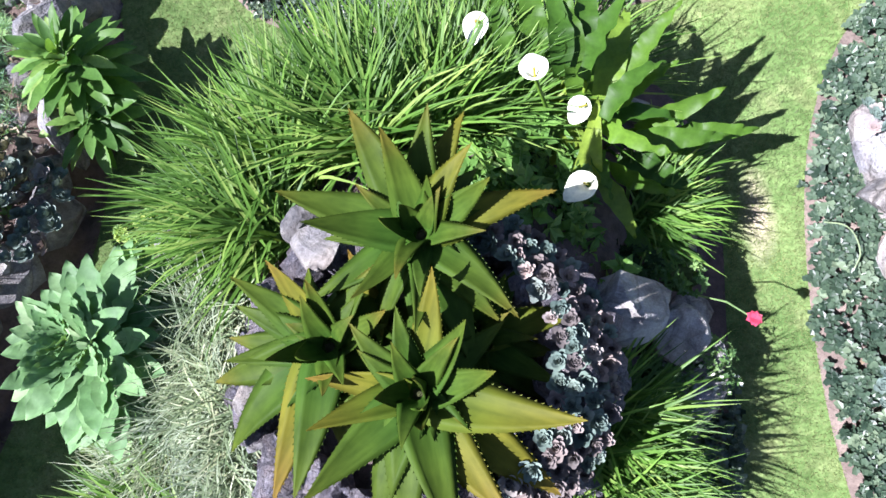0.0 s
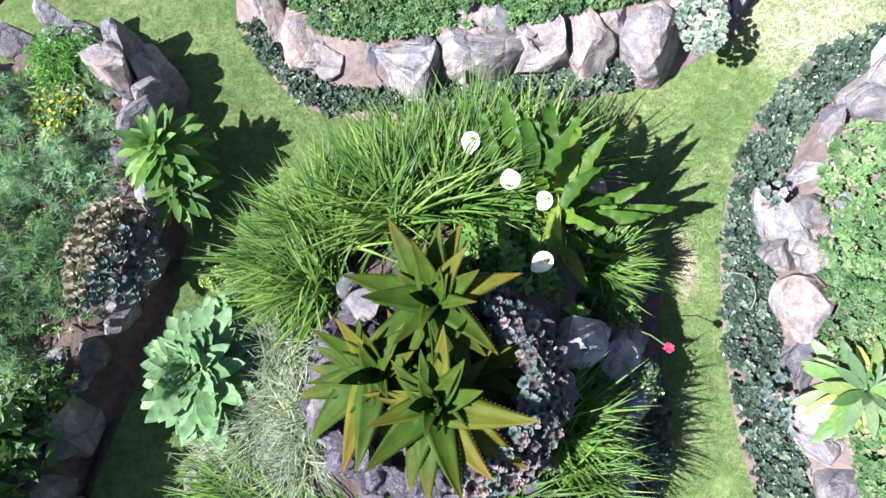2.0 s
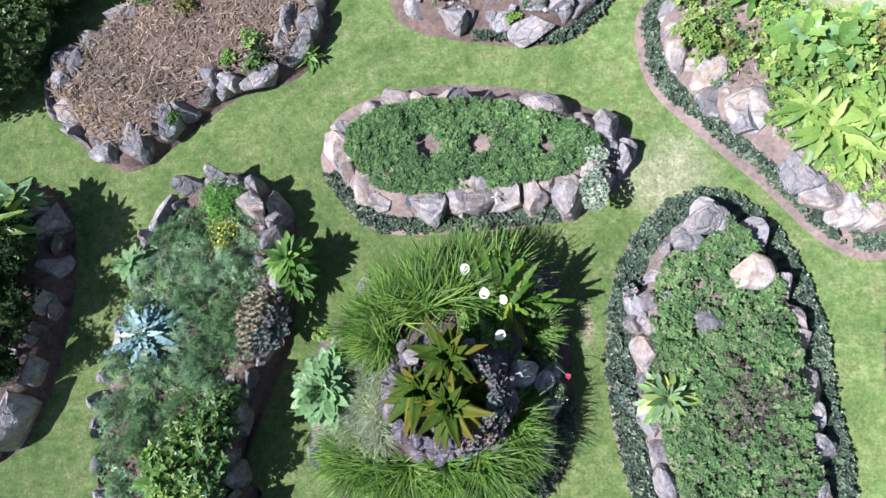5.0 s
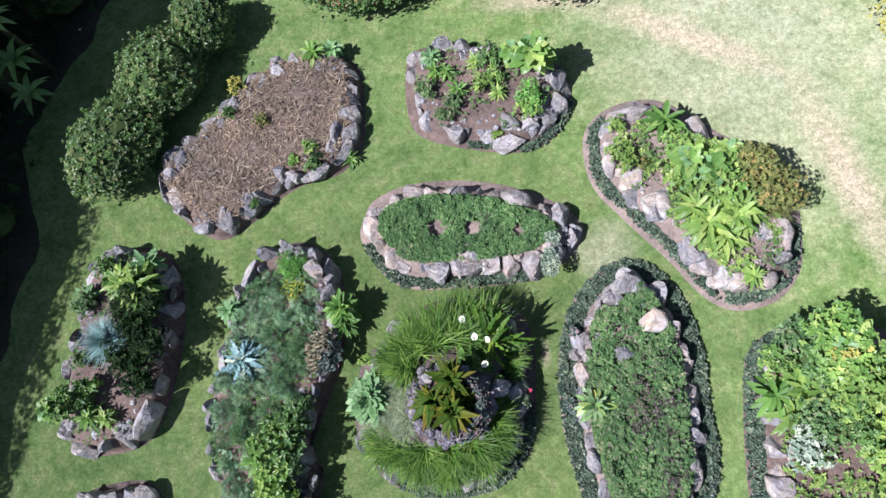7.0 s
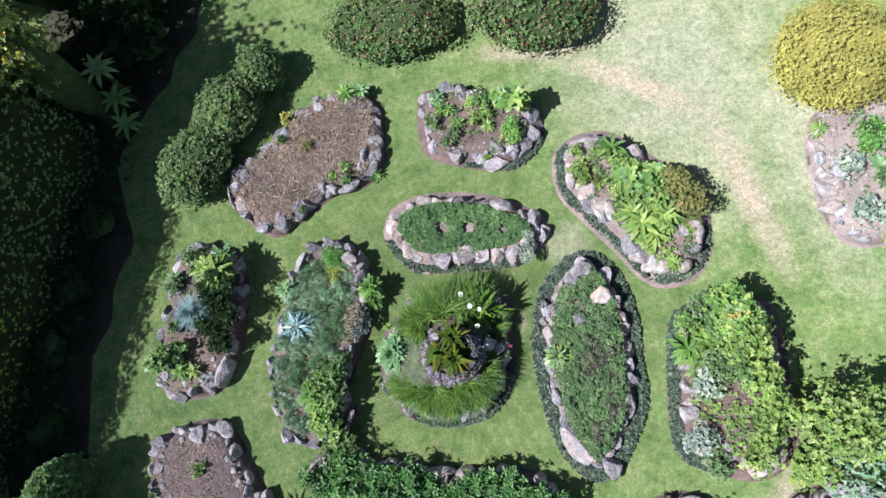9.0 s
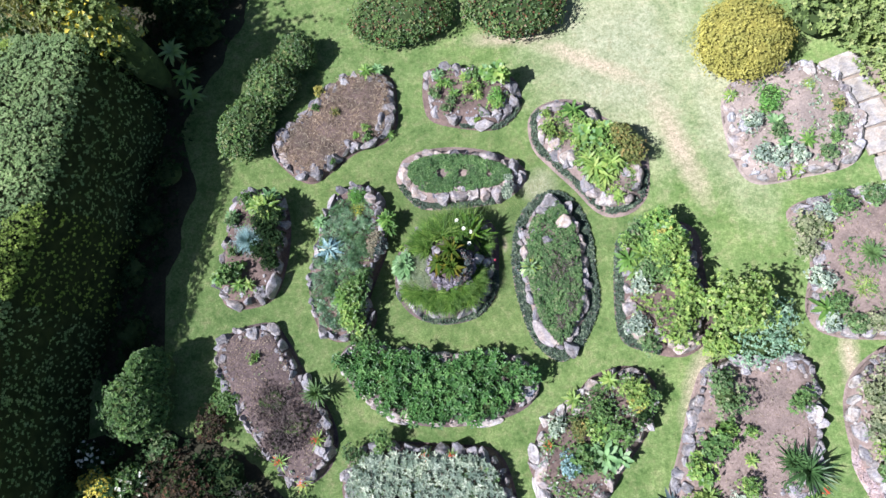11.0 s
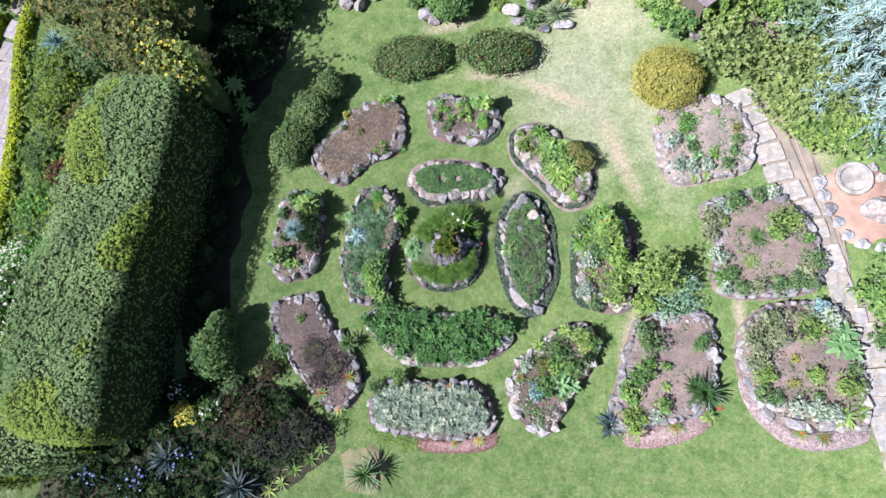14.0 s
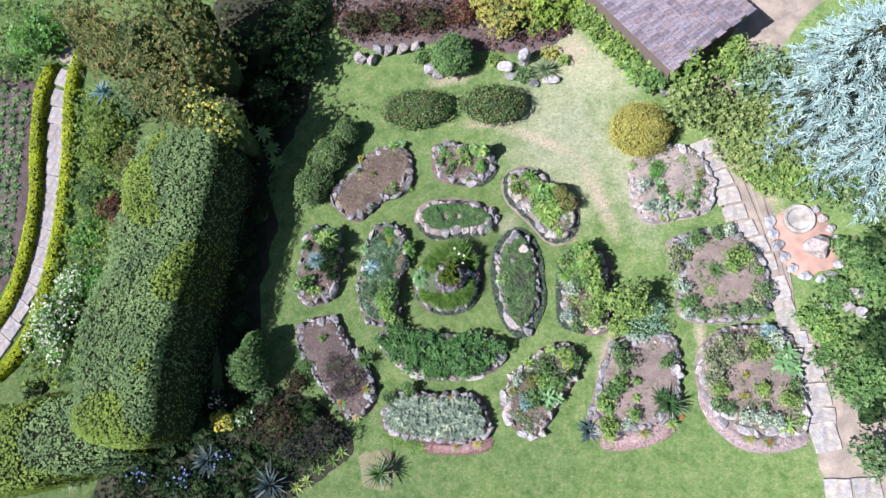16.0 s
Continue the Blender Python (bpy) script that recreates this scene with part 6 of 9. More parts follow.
for kind, p, r, *h in (
    # shaded foot of the left bed
    ("mid", (-2.98, 0.16, 0.36), 0.2, 0.4), ("minty", (-3.3, -0.02, 0.36), 0.2, 0.14),
    # upper right long bed
    ("broad", (3.22, 4.89, 0.5), 0.34), ("lime", (2.41, 4.89, 0.4), 0.16), ("lime", (2.49, 4.35, 0.4), 0.24), ("rusty", (2.81, 4.18, 0.4), 0.12), ("fresh", (3.39, 4.45, 0.4), 0.26), ("biglime", (3.73, 4.17, 0.4), 0.34), ("biglime", (3.3, 3.95, 0.4), 0.30), ("wide", (4.09, 4.15, 0.4), 0.32, 0.3), ("biglime", (3.77, 3.67, 0.4), 0.32), ("bigfresh", (4.18, 3.7, 0.4), 0.3), ("limerose", (3.59, 3.3, 0.5), 0.36), ("limerose", (4.18, 3.13, 0.5), 0.44), ("limerose", (4, 2.82, 0.42), 0.4), ("rusty", (4.6, 3.8, 0.4), 0.32, 0.6), ("rusty", (4.8, 3.45, 0.4), 0.32, 0.55), ("rusty", (4.45, 4.05, 0.4), 0.24, 0.5), ("twig", (4.66, 3.7, 0.45), 0.36), ("twig", (4.85, 3.4, 0.4), 0.32), ("wide", (3.51, 4, 0.5), 0.4, 0.2), ("wide", (3.86, 3.88, 0.5), 0.4, 0.2), ("limerose", (3.74, 3.05, 0.5), 0.44), ("limerose", (4.28, 3.27, 0.5), 0.42), ("limerose", (4.37, 2.16, 0.4), 0.22), ("silver", (3.82, 4.36, 0.5), 0.16), 
    # top bed
    ("wide", (1.06, 6.12, 0.55), 0.42, 0.4), ("wide", (0.66, 6.33, 0.45), 0.26, 0.2), ("broad", (-0.55, 6.18, 0.4), 0.18), ("minty", (-0.45, 5.54, 0.4), 0.16), ("lime", (0.07, 5.9, 0.4), 0.17), ("fresh", (0.28, 6, 0.38), 0.18), ("fresh", (0.93, 5.35, 0.38), 0.24), ("broad", (-0.77, 6.22, 0.4), 0.2), ("minty", (-0.95, 5.85, 0.38), 0.2), ("felt", (-0.85, 6.5, 0.38), 0.2), ("broad", (-0.35, 5.8, 0.4), 0.2), ("mid", (0.3, 6.4, 0.38), 0.24), ("limerose", (0.0, 6.35, 0.38), 0.2), ("bright", (0.98, 5.55, 0.38), 0.26), ("limerose", (0.4, 5.7, 0.38), 0.18), ("minty", (-0.6, 5.3, 0.38), 0.16), ("lime", (0.35, 4.98, 0.2), 0.1),
    # left bed; its dark bushes stand partly for the shade there
    ("limerose", (-5.91, 2.17, 1.00), 0.42), ("wide", (-6.52, 2.36, 0.62), 0.26), ("felt", (-6.04, 2.66, 0.62), 0.3), ("fescue", (-6.62, 1.29, 0.62), 0.44), ("bigmid", (-7.15, 0.21, 0.62), 0.32, 0.5), ("wide", (-7.36, 0.11, 0.62), 0.3, 0.2), ("broad", (-6.83, -0.03, 0.57), 0.26), ("limerose", (-6.54, -0.03, 0.52), 0.2), ("deep", (-5.78, 2.03, 0.52), 0.34, 0.8), ("deep", (-5.73, 1.24, 0.48), 0.32, 0.75), ("deep", (-6.03, 1.58, 0.48), 0.24, 0.6), ("purple", (-5.90, 0.45, 0.52), 0.2), ("deep", (-5.83, 0.59, 0.50), 0.26, 0.6), ("minty", (-7.11, 0.99, 0.50), 0.18), ("mid", (-6.82, 2.67, 0.50), 0.24), ("minty", (-7.21, 1.98, 0.50), 0.2), ("bigmid", (-6.92, 0.45, 0.52), 0.26), ("deep", (-6.07, 2.22, 0.45), 0.36, 0.55), ("deep", (-6.2, 0.95, 0.42), 0.28, 0.6), ("deep", (-6.15, 1.75, 0.42), 0.3, 0.7), ("limerose", (-6.25, 2.28, 0.95), 0.34), ("limerose", (-6.02, 2.02, 0.9), 0.3), ("felt", (-7.25, 2.1, 0.5), 0.24),
    # inner left bed, lower end
    ("bigfresh", (-3.42, -0.5, 0.42), 0.32, 0.62), ("bigfresh", (-3.34, -0.98, 0.42), 0.34, 0.55), ("broad", (-3.5, -0.66, 0.85), 0.3), ("bigmid", (-3.5, -0.3, 0.4), 0.24, 0.4), ("bigmid", (-3.12, -0.55, 0.4), 0.34, 0.66), ("bigmid", (-3.08, -0.12, 0.4), 0.26, 0.6), ("bigfresh", (-3.22, -1.32, 0.4), 0.32, 0.5), ("mid", (-3, -1.68, 0.2), 0.36), ("felt", (-4.43, 1.82, 0.42), 0.24),
    # right bed
    ("bigfresh", (5.25, 1.2, 0.4), 0.40, 0.7), ("wide", (5.3, 0.97, 0.5), 0.3, 0.4), ("bigmid", (5.07, 0.82, 0.4), 0.34, 0.5), ("broad", (4.82, 0.73, 0.4), 0.36), ("limerose", (4.7, 0.02, 0.4), 0.36), ("minty", (4.79, 1.16, 0.4), 0.26), ("bigfresh", (5.55, 0.8, 0.5), 0.36, 0.7), ("gold", (5.32, 0.8, 0.5), 0.24, 0.6), ("wide", (5.56, 1.15, 0.4), 0.36, 0.4), ("felt", (5.01, 1.25, 0.4), 0.3), ("bigmid", (5.33, 0.64, 0.4), 0.36), ("biglime", (5.61, 0.39, 0.4), 0.42, 0.7), ("fresh", (4.51, 0.82, 0.4), 0.26), ("limerose", (4.88, 0.39, 0.45), 0.4), ("broad", (4.49, 0.31, 0.4), 0.34), ("minty", (5.01, -0.02, 0.4), 0.36), ("mid", (5.39, -0.1, 0.4), 0.42, 0.7), ("silver", (4.8, -0.43, 0.4), 0.3), ("lime", (5.87, -1.1, 0.4), 0.5, 0.8), ("biglime", (5.59, -1.82, 0.4), 0.35), ("bigfresh", (5.51, 0.64, 0.4), 0.4, 0.7), ("silver", (4.55, -1.53, 0.3), 0.3), ("minty", (4.89, -2.02, 0.25), 0.25), ("biglime", (5.5, 0.35, 0.4), 0.36, 0.9), ("biglime", (5.75, -0.4, 0.4), 0.36, 0.85), ("felt", (5.4, 1.2, 0.6), 0.4), ("felt", (5.65, 0.9, 0.65), 0.34), ("limerose", (5.2, 0.3, 0.6), 0.4), ("lime", (5.9, -0.85, 0.4), 0.36, 0.7),
    # lower left bed
    ("agave", (-4.33, -3.24, 0.4), 0.46), ("poker", (-4.23, -4.5, 0.36), 0.30), ("poker", (-5.3, -5.09, 0.36), 0.30), ("poker", (-4.65, -5.64, 0.2), 0.28), ("fresh", (-6.27, -2.25, 0.36), 0.16), ("purplemass", (-5.6, -3.5, 0.34), 0.62, 0.36), ("purplemass", (-4.9, -4.1, 0.34), 0.66, 0.42), ("purplemass", (-5.35, -4.5, 0.34), 0.5, 0.34), ("purple", (-5.2, -3.9, 0.34), 0.5, 0.4), ("mid", (-6.98, -3.47, 0.2), 0.3), ("mid", (-7.31, -2.83, 0.1), 0.22),
    # silver bed extras
    ("mid", (-2.38, -4.53, 0.35), 0.34, 0.5), ("minty", (-3.17, -4.87, 0.35), 0.3), ("poker", (-0.46, -4.91, 0.45), 0.2), ("poker", (-1.18, -4.9, 0.45), 0.2), ("poker", (-0.33, -6.87, 0.08), 0.22), ("poker", (0.55, -6.75, 0.08), 0.25), ("palegrass", (-2.98, -6.64) + (0.02,), 0.3), ("palegrass", (-2.36, -6.75) + (0.02,), 0.3), ("palegrass", (-1.87, -6.94) + (0.02,), 0.28), ("palegrass", (-3.35, -6.45) + (0.02,), 0.26), ("palegrass", (-2.68, -6.71) + (0.02,), 0.28), ("palegrass", (-2.11, -6.87) + (0.02,), 0.28),
    # lower right bed
    ("mid", (3.5, -3.79, 0.36), 0.42), ("lime", (4.34, -3.29, 0.4), 0.36, 0.5), ("gold", (4.45, -3.46, 0.4), 0.26), ("limerose", (3.77, -2.97, 0.4), 0.28), ("limerose", (2.8, -3.47, 0.36), 0.28), ("bigmid", (2.98, -4.94, 0.36), 0.40), ("blue", (2.62, -5.1, 0.36), 0.3), ("felt", (3.52, -4.9, 0.45), 0.46), ("felt", (3.91, -4.95, 0.4), 0.3), ("silver", (2.3, -4.12, 0.36), 0.28), ("poker", (2.12, -4.63, 0.36), 0.28), ("deep", (4.54, -3.92, 0.36), 0.22), ("bigmid", (3.94, -4.26, 0.36), 0.3), ("fresh", (3.31, -4.25, 0.36), 0.3), ("rusty", (2.89, -4.24, 0.36), 0.26), ("mid", (4.68, -3.46, 0.36), 0.3),
    # bare bed on the right
    ("minty", (6.64, -3.49, 0.36), 0.5), ("minty", (6.56, -3.02, 0.36), 0.36), ("bigmid", (6.22, -4.63, 0.36), 0.36), ("bigfresh", (6.47, -4.3, 0.36), 0.34), ("bigfresh", (5.79, -5.2, 0.36), 0.34), ("wide", (5.94, -5.42, 0.3), 0.3), ("blueagave", (5.18, -6.24, 0.12), 0.5), ("lime", (5.9, -6.2, 0.2), 0.42), ("limerose", (5.98, -5.87, 0.34), 0.34), ("agave", (8.4, -5.22, 0.36), 0.70), ("agave", (8.09, -4.99, 0.36), 0.45), ("poker", (7.35, -6.32, 0.1), 0.34), ("limerose", (8.49, -5.99, 0.1), 0.3), ("fresh", (6.98, -5.59, 0.36), 0.26), ("limerose", (7.11, -4.98, 0.36), 0.2), ("mid", (8.4, -3.53, 0.36), 0.28), ("fresh", (7.19, -4.31, 0.36), 0.16), ("silver", (6.69, -5.98, 0.3), 0.22),
    # bed below the golden bush
    ("bright", (8.75, 4.95, 0.36), 0.36, 0.3), ("bright", (8.62, 4.6, 0.36), 0.26, 0.25), ("felt", (8.85, 4.15, 0.36), 0.26), ("minty", (8.8, 3.85, 0.36), 0.22), ("felt", (9.0, 3.5, 0.36), 0.24), ("broad", (9.6, 3.55, 0.36), 0.26), ("rusty", (10.5, 4.5, 0.36), 0.16), ("minty", (10.45, 4.05, 0.36), 0.22), ("mid", (10.3, 3.6, 0.36), 0.18), ("minty", (10.0, 3.1, 0.36), 0.24), ("limerose", (9.3, 2.75, 0.25), 0.2), ("limerose", (8.85, 2.7, 0.2), 0.2), ("silver", (8.15, 4.15, 0.36), 0.26), ("silver", (8.3, 3.15, 0.36), 0.3), ("silver", (8.75, 3.05, 0.36), 0.26), ("silver", (9.3, 3.1, 0.36), 0.24), ("limerose", (7.75, 5.1, 0.3), 0.22), ("palegrass", (9.9, 5.3, 0.36), 0.16),
    # bed beside the stepping stones
    ("varieg", (9.2, 0.99, 0.36), 0.46, 0.45), ("varieg", (9.04, 0.4, 0.36), 0.3), ("mid", (10.06, 1.58, 0.36), 0.34), ("minty", (10.89, 1.79, 0.36), 0.3), ("lime", (11.55, 0.64, 0.4), 0.5, 0.8), ("fresh", (11.29, 0.28, 0.4), 0.3), ("agave", (10.73, 0.24, 0.36), 0.4), ("palegrass", (10.45, -0.64, 0.36), 0.34), ("mid", (9.68, -1.1, 0.36), 0.24), ("broad", (9.4, -1.21, 0.36), 0.36), ("silver", (9.29, -0.43, 0.36), 0.3), ("minty", (9.99, -1.57, 0.3), 0.28), ("varieg", (10.54, -1.6, 0.3), 0.3), ("minty", (11.21, -1.61, 0.3), 0.3), ("minty", (11.77, -1.4, 0.36), 0.34), ("varieg", (12.14, -1.06, 0.36), 0.3), ("minty", (12.54, -0.71, 0.3), 0.34), ("minty", (12.22, -1.52, 0.3), 0.28), ("lime", (9.64, 0.84, 0.4), 0.16), ("mid", (12.42, 0.14, 0.3), 0.2), ("silver", (9.5, -1.6, 0.3), 0.24), ("silver", (9.7, 1.4, 0.3), 0.26), ("silver", (11.4, 1.85, 0.3), 0.26),
    # lower right corner bed
    ("varieg", (10.77, -2.84, 0.36), 0.56, 0.7), ("varieg", (10.15, -3.4, 0.36), 0.46, 0.6), ("varieg", (10.2, -4.1, 0.36), 0.46, 0.6), ("varieg", (10.85, -3.5, 0.36), 0.38, 0.5), ("lime", (10.3, -4.6, 0.36), 0.34), ("minty", (10.16, -5.2, 0.3), 0.3), ("lime", (11.88, -3.14, 0.4), 0.46, 0.7), ("silver", (12.66, -2.75, 0.36), 0.36), ("blue", (12.4, -2.4, 0.36), 0.26), ("felt", (13.09, -3.28, 0.4), 0.44), ("felt", (12.88, -3.72, 0.4), 0.4), ("felt", (13.3, -3.9, 0.36), 0.36), ("lime", (12.9, -5.1, 0.4), 0.42, 0.6), ("lime", (11.95, -4.7, 0.36), 0.3), ("gold", (11.43, -4.1, 0.36), 0.14), ("gold", (11.25, -4.95, 0.36), 0.16), ("silver", (11.78, -5.79, 0.36), 0.34), ("silver", (11.27, -5.68, 0.36), 0.3), ("silver", (12.3, -5.9, 0.3), 0.3), ("limerose", (12.75, -6.06, 0.3), 0.42), ("limerose", (13.27, -5.91, 0.25), 0.34), ("poker", (11.36, -6.55, 0.06), 0.3), ("poker", (12.08, -6.72, 0.06), 0.28), ("mid", (11.94, -5.41, 0.36), 0.2), ("minty", (13.18, -4.5, 0.36), 0.24), ("minty", (10.6, -5.4, 0.3), 0.26),
    # mulch bed
    ("broad", (-3.17, 6.83, 0.4), 0.26), ("felt", (-2.8, 6.92, 0.3), 0.2), ("gold", (-4.71, 6.29, 0.3), 0.16), ("broad", (-2.44, 4.73, 0.1), 0.18), ("fresh", (-3.13, 4.87, 0.38), 0.12), ("mid", (-3.08, 4.52, 0.3), 0.14), ("mid", (-4.79, 5.72, 0.36), 0.12), ("rusty", (-4.13, 5.49, 0.36), 0.14), ("fresh", (-3.45, 4.64, 0.36), 0.08), ("mid", (-4.21, 3.86, 0.3), 0.09), ("deep", (-3.03, 4.63, 0.3), 0.12),
):
    grow(kind, p, r, *h)

# dense crescent bush
rng_e = np.random.default_rng(15)
for k, p in enumerate(spread(inset(BEDS["E"][2], 0.26), 30, rng_e)):
    shrub("leafy_bush", (p[0], p[1], 0.3), rng_e.uniform(0.36, 0.5), rng_e.uniform(0.36, 0.48), rng_e.uniform(0.45, 0.8), 0.12, EMERALD, "dense mid-green whorled bush filling the crescent bed", "bush", 300 + k, 7, 1.0, rng_e.uniform(0, 180), 0.42, 0.35, group="bushes of the crescent bed", limit=1500)

# boulders told apart
for p, size, meshes, label, turn in (
    ((2.41, 2.07, 0.3), (0.52, 0.36, 0.5), ROCKS[:2], "grey wedge-shaped boulder at the bed's tip", 20),
    ((2.79, 1.48, 0.34), (0.46, 0.38, 0.42), CREAMROCKS, "pale cream boulder beside the ground cover", 0),
    ((2.31, 0.98, 0.44), (0.28, 0.25, 0.14), ROCKS[2:3], "flat grey stone among the ground cover", 15),
    ((1.71, 1.2, 0.15), (0.34, 0.24, 0.4), WARMROCKS[:1], "purplish boulder on the bed's edge", 30),
    ((1.58, 0.99, 0.15), (0.24, 0.26, 0.36), ROCKS[3:4], "grey boulder on the bed's edge", 70),
    ((1.78, 0.96, 0.2), (0.24, 0.20, 0.3), ROCKS[4:5], "grey boulder on the bed's edge", 10),
    ((1.66, 0.64, 0.12), (0.30, 0.46, 0.42), WARMROCKS[1:2], "mottled pinkish boulder on the bed's edge", 0),
    ((2.21, 1.87, 0.3), (0.4, 0.24, 0.32), ROCKS[5:6], "dark grey boulder on the bed's edge", -10),
    ((2.13, -1.63, 0.1), (0.5, 0.95, 0.42), WARMROCKS[2:3], "long grey boulder along the bed's edge", 35),
    ((2.85, -2.07, 0.1), (0.4, 0.6, 0.36), ROCKS[:1], "grey boulder at the bed's lower tip", 20),
    ((0.93, 2.52, 0.02), (0.44, 0.52, 0.54), WARMROCKS[3:4], "large pink-grey boulder in the bed wall", 0),
    ((0.54, 2.55, 0.02), (0.36, 0.5, 0.52), WARMROCKS[4:5], "large pinkish boulder in the bed wall", 10),
    ((0.13, 2.58, 0.02), (0.30, 0.40, 0.48), WARMROCKS[0:1], "brownish boulder in the bed wall", 40),
    ((-0.26, 2.58, 0.02), (0.40, 0.50, 0.50), WARMROCKS[5:6], "pinkish boulder in the bed wall", 15),
    ((-0.59, 2.56, 0.05), (0.20, 0.38, 0.48), ROCKS[6:7], "narrow dark grey upright boulder", 0),
    ((-0.89, 2.56, 0.02), (0.3, 0.42, 0.46), ROCKS[7:8], "grey boulder in the bed wall", 0),
    ((-1.35, 2.59, 0.02), (0.28, 0.34, 0.40), WARMROCKS[2:3], "speckled pale boulder in the bed wall", 50),
    ((-1.5, 3, 0.05), (0.36, 0.46, 0.46), WARMROCKS[3:4], "speckled pinkish boulder in the bed wall", 40),
    ((-0.01, 2.7, 0.25), (0.3, 0.24, 0.3), ROCKS[0:1], "dark grey boulder on the bed wall", 20),
    ((0.28, 2.68, 0.25), (0.26, 0.2, 0.26), ROCKS[1:2], "dark grey boulder on the bed wall", -10),
    ((1.4, 3.37, 0.1), (0.42, 0.42, 0.44), ROCKS[2:3], "large grey boulder at the bed's end", -40),
    ((1.69, 3.11, 0.02), (0.22, 0.34, 0.34), ROCKS[3:4], "grey boulder at the bed's end", 20),
    ((1.32, 2.78, 0.05), (0.34, 0.56, 0.5), ROCKS[:1], "grey boulder under the silvery houseleeks", 5),
    ((1.61, 2.95, 0.02), (0.2, 0.44, 0.42), ROCKS[3:4], "dark wedge-shaped boulder at the bed's end", -10),
    ((-2.88, 2.49, 0.34), (0.36, 0.40, 0.40), WARMROCKS[0:1], "lichened grey boulder on the bed's edge", 60),
    ((-3.3, 2.92, 0.1), (0.56, 0.22, 0.40), ROCKS[4:5], "grey boulder at the bed's tip", -5),
    ((-2.66, 2.36, 0.2), (0.26, 0.26, 0.34), ROCKS[5:6], "dark grey boulder on the bed's edge", 40),
    ((3.13, 3.5, 0.1), (0.66, 0.56, 0.52), PALEROCKS, "large pale weathered boulder in the bed's edge", 30),
    ((2.71, 3.94, 0.1), (0.52, 0.5, 0.5), WARMROCKS[1:2], "large grey boulder in the bed's edge", 60),
    ((3.98, 2.25, 0.05), (0.55, 0.5, 0.4), PALEROCKS, "pale boulder in the bed's edge", 10),
    ((3.67, 2.88, 0.1), (0.42, 0.4, 0.46), WARMROCKS[2:3], "grey boulder in the bed's edge", 30),
    ((5, 2.82, 0.1), (0.3, 0.5, 0.4), WARMROCKS[3:4], "grey boulder in the bed's edge", 0),
    ((2.77, 5.19, 0.15), (0.34, 0.3, 0.4), ROCKS[1:2], "grey boulder in the bed's edge", 0),
    ((0.92, 5.14, 0.15), (0.40, 0.34, 0.4), ROCKS[2:3], "grey boulder in the bed's edge", 0),
    ((1.49, 5.88, 0.1), (0.28, 0.5, 0.5), ROCKS[7:8], "tall grey boulder in the bed's edge", 0),
    ((-3.9, 6.55, 0.25), (0.28, 0.26, 0.24), WHITEROCKS, "smooth white stone on the bed's edge", 0),
    ((-5.8, 4.08, 0.05), (0.62, 0.34, 0.42), WARMROCKS[0:1], "large grey boulder on the bed's edge", -45),
    ((-2.66, 5.13, 0.15), (0.2, 0.5, 0.5), ROCKS[6:7], "upright grey slab on the bed's edge", -15),
    ((-3.69, 4.39, 0.15), (0.2, 0.36, 0.42), ROCKS[8:9], "upright grey slab on the bed's edge", 15),
    ((-6.14, -0.18, 0.1), (0.6, 0.4, 0.5), ROCKS[0:1], "large grey slab-like boulder", 15),
    ((-6.74, -0.31, 0.1), (0.4, 0.24, 0.42), WHITEROCKS, "pale grey stone in the bed wall", 0),
    ((1.58, -3.19, 0.15), (0.42, 0.4, 0.44), WHITEROCKS, "pale boulder at the bed's corner", 0),
    ((0.47, -4.02, 0), (0.9, 0.3, 0.2), PALEROCKS, "low pale edging slab", 5),
    ((-2.01, -3.93, 0), (0.9, 0.3, 0.2), PALEROCKS, "low pale edging slab", -15),
    ((1.72, -4.85, 0.05), (0.34, 0.6, 0.4), PALEROCKS, "pale grey boulder in the bed wall", 10),
    ((1.82, -5.75, 0.05), (0.36, 0.7, 0.34), PALEROCKS, "pale grey slab in the bed wall", 25),
    ((3.05, -6.05, 0.05), (0.5, 0.5, 0.4), WARMROCKS[2:3], "broken pinkish boulder at the bed's tip", 50),
    ((2.69, -6.24, 0.05), (0.6, 0.5, 0.4), PALEROCKS, "pale broken boulder at the bed's tip", 0),
    ((1.94, -5.27, 0.05), (0.4, 0.8, 0.42), WARMROCKS[4:5], "pinkish boulder in the bed wall", -25),
    ((10.68, -5.61, 0.2), (0.7, 0.5, 0.3), WHITEROCKS, "whitish boulder at the bed's edge", 0),
    ((8.07, 4.18, 0.25), (0.5, 0.5, 0.3), WHITEROCKS, "whitish boulder in the bed", 0),
    ((10.75, 3.23, 0.1), (0.6, 0.45, 0.4), PALEROCKS, "pale boulder at the bed's corner", 30),
    ((8.13, 3.19, 0.05), (0.8, 0.5, 0.36), WHITEROCKS, "whitish boulder at the bed's corner", -30),
    ((8.8, -3.85, 0.05), (0.4, 0.5, 0.5), PALEROCKS, "pale boulder at the bed's edge", 0),
    ((5.96, -2.01, 0), (0.9, 0.5, 0.36), WARMROCKS[5:6], "pinkish boulder at the bed's foot", 10),
):
    boulder(p, size, meshes, label, int(abs(p[0]) * 100) + 7, turn)

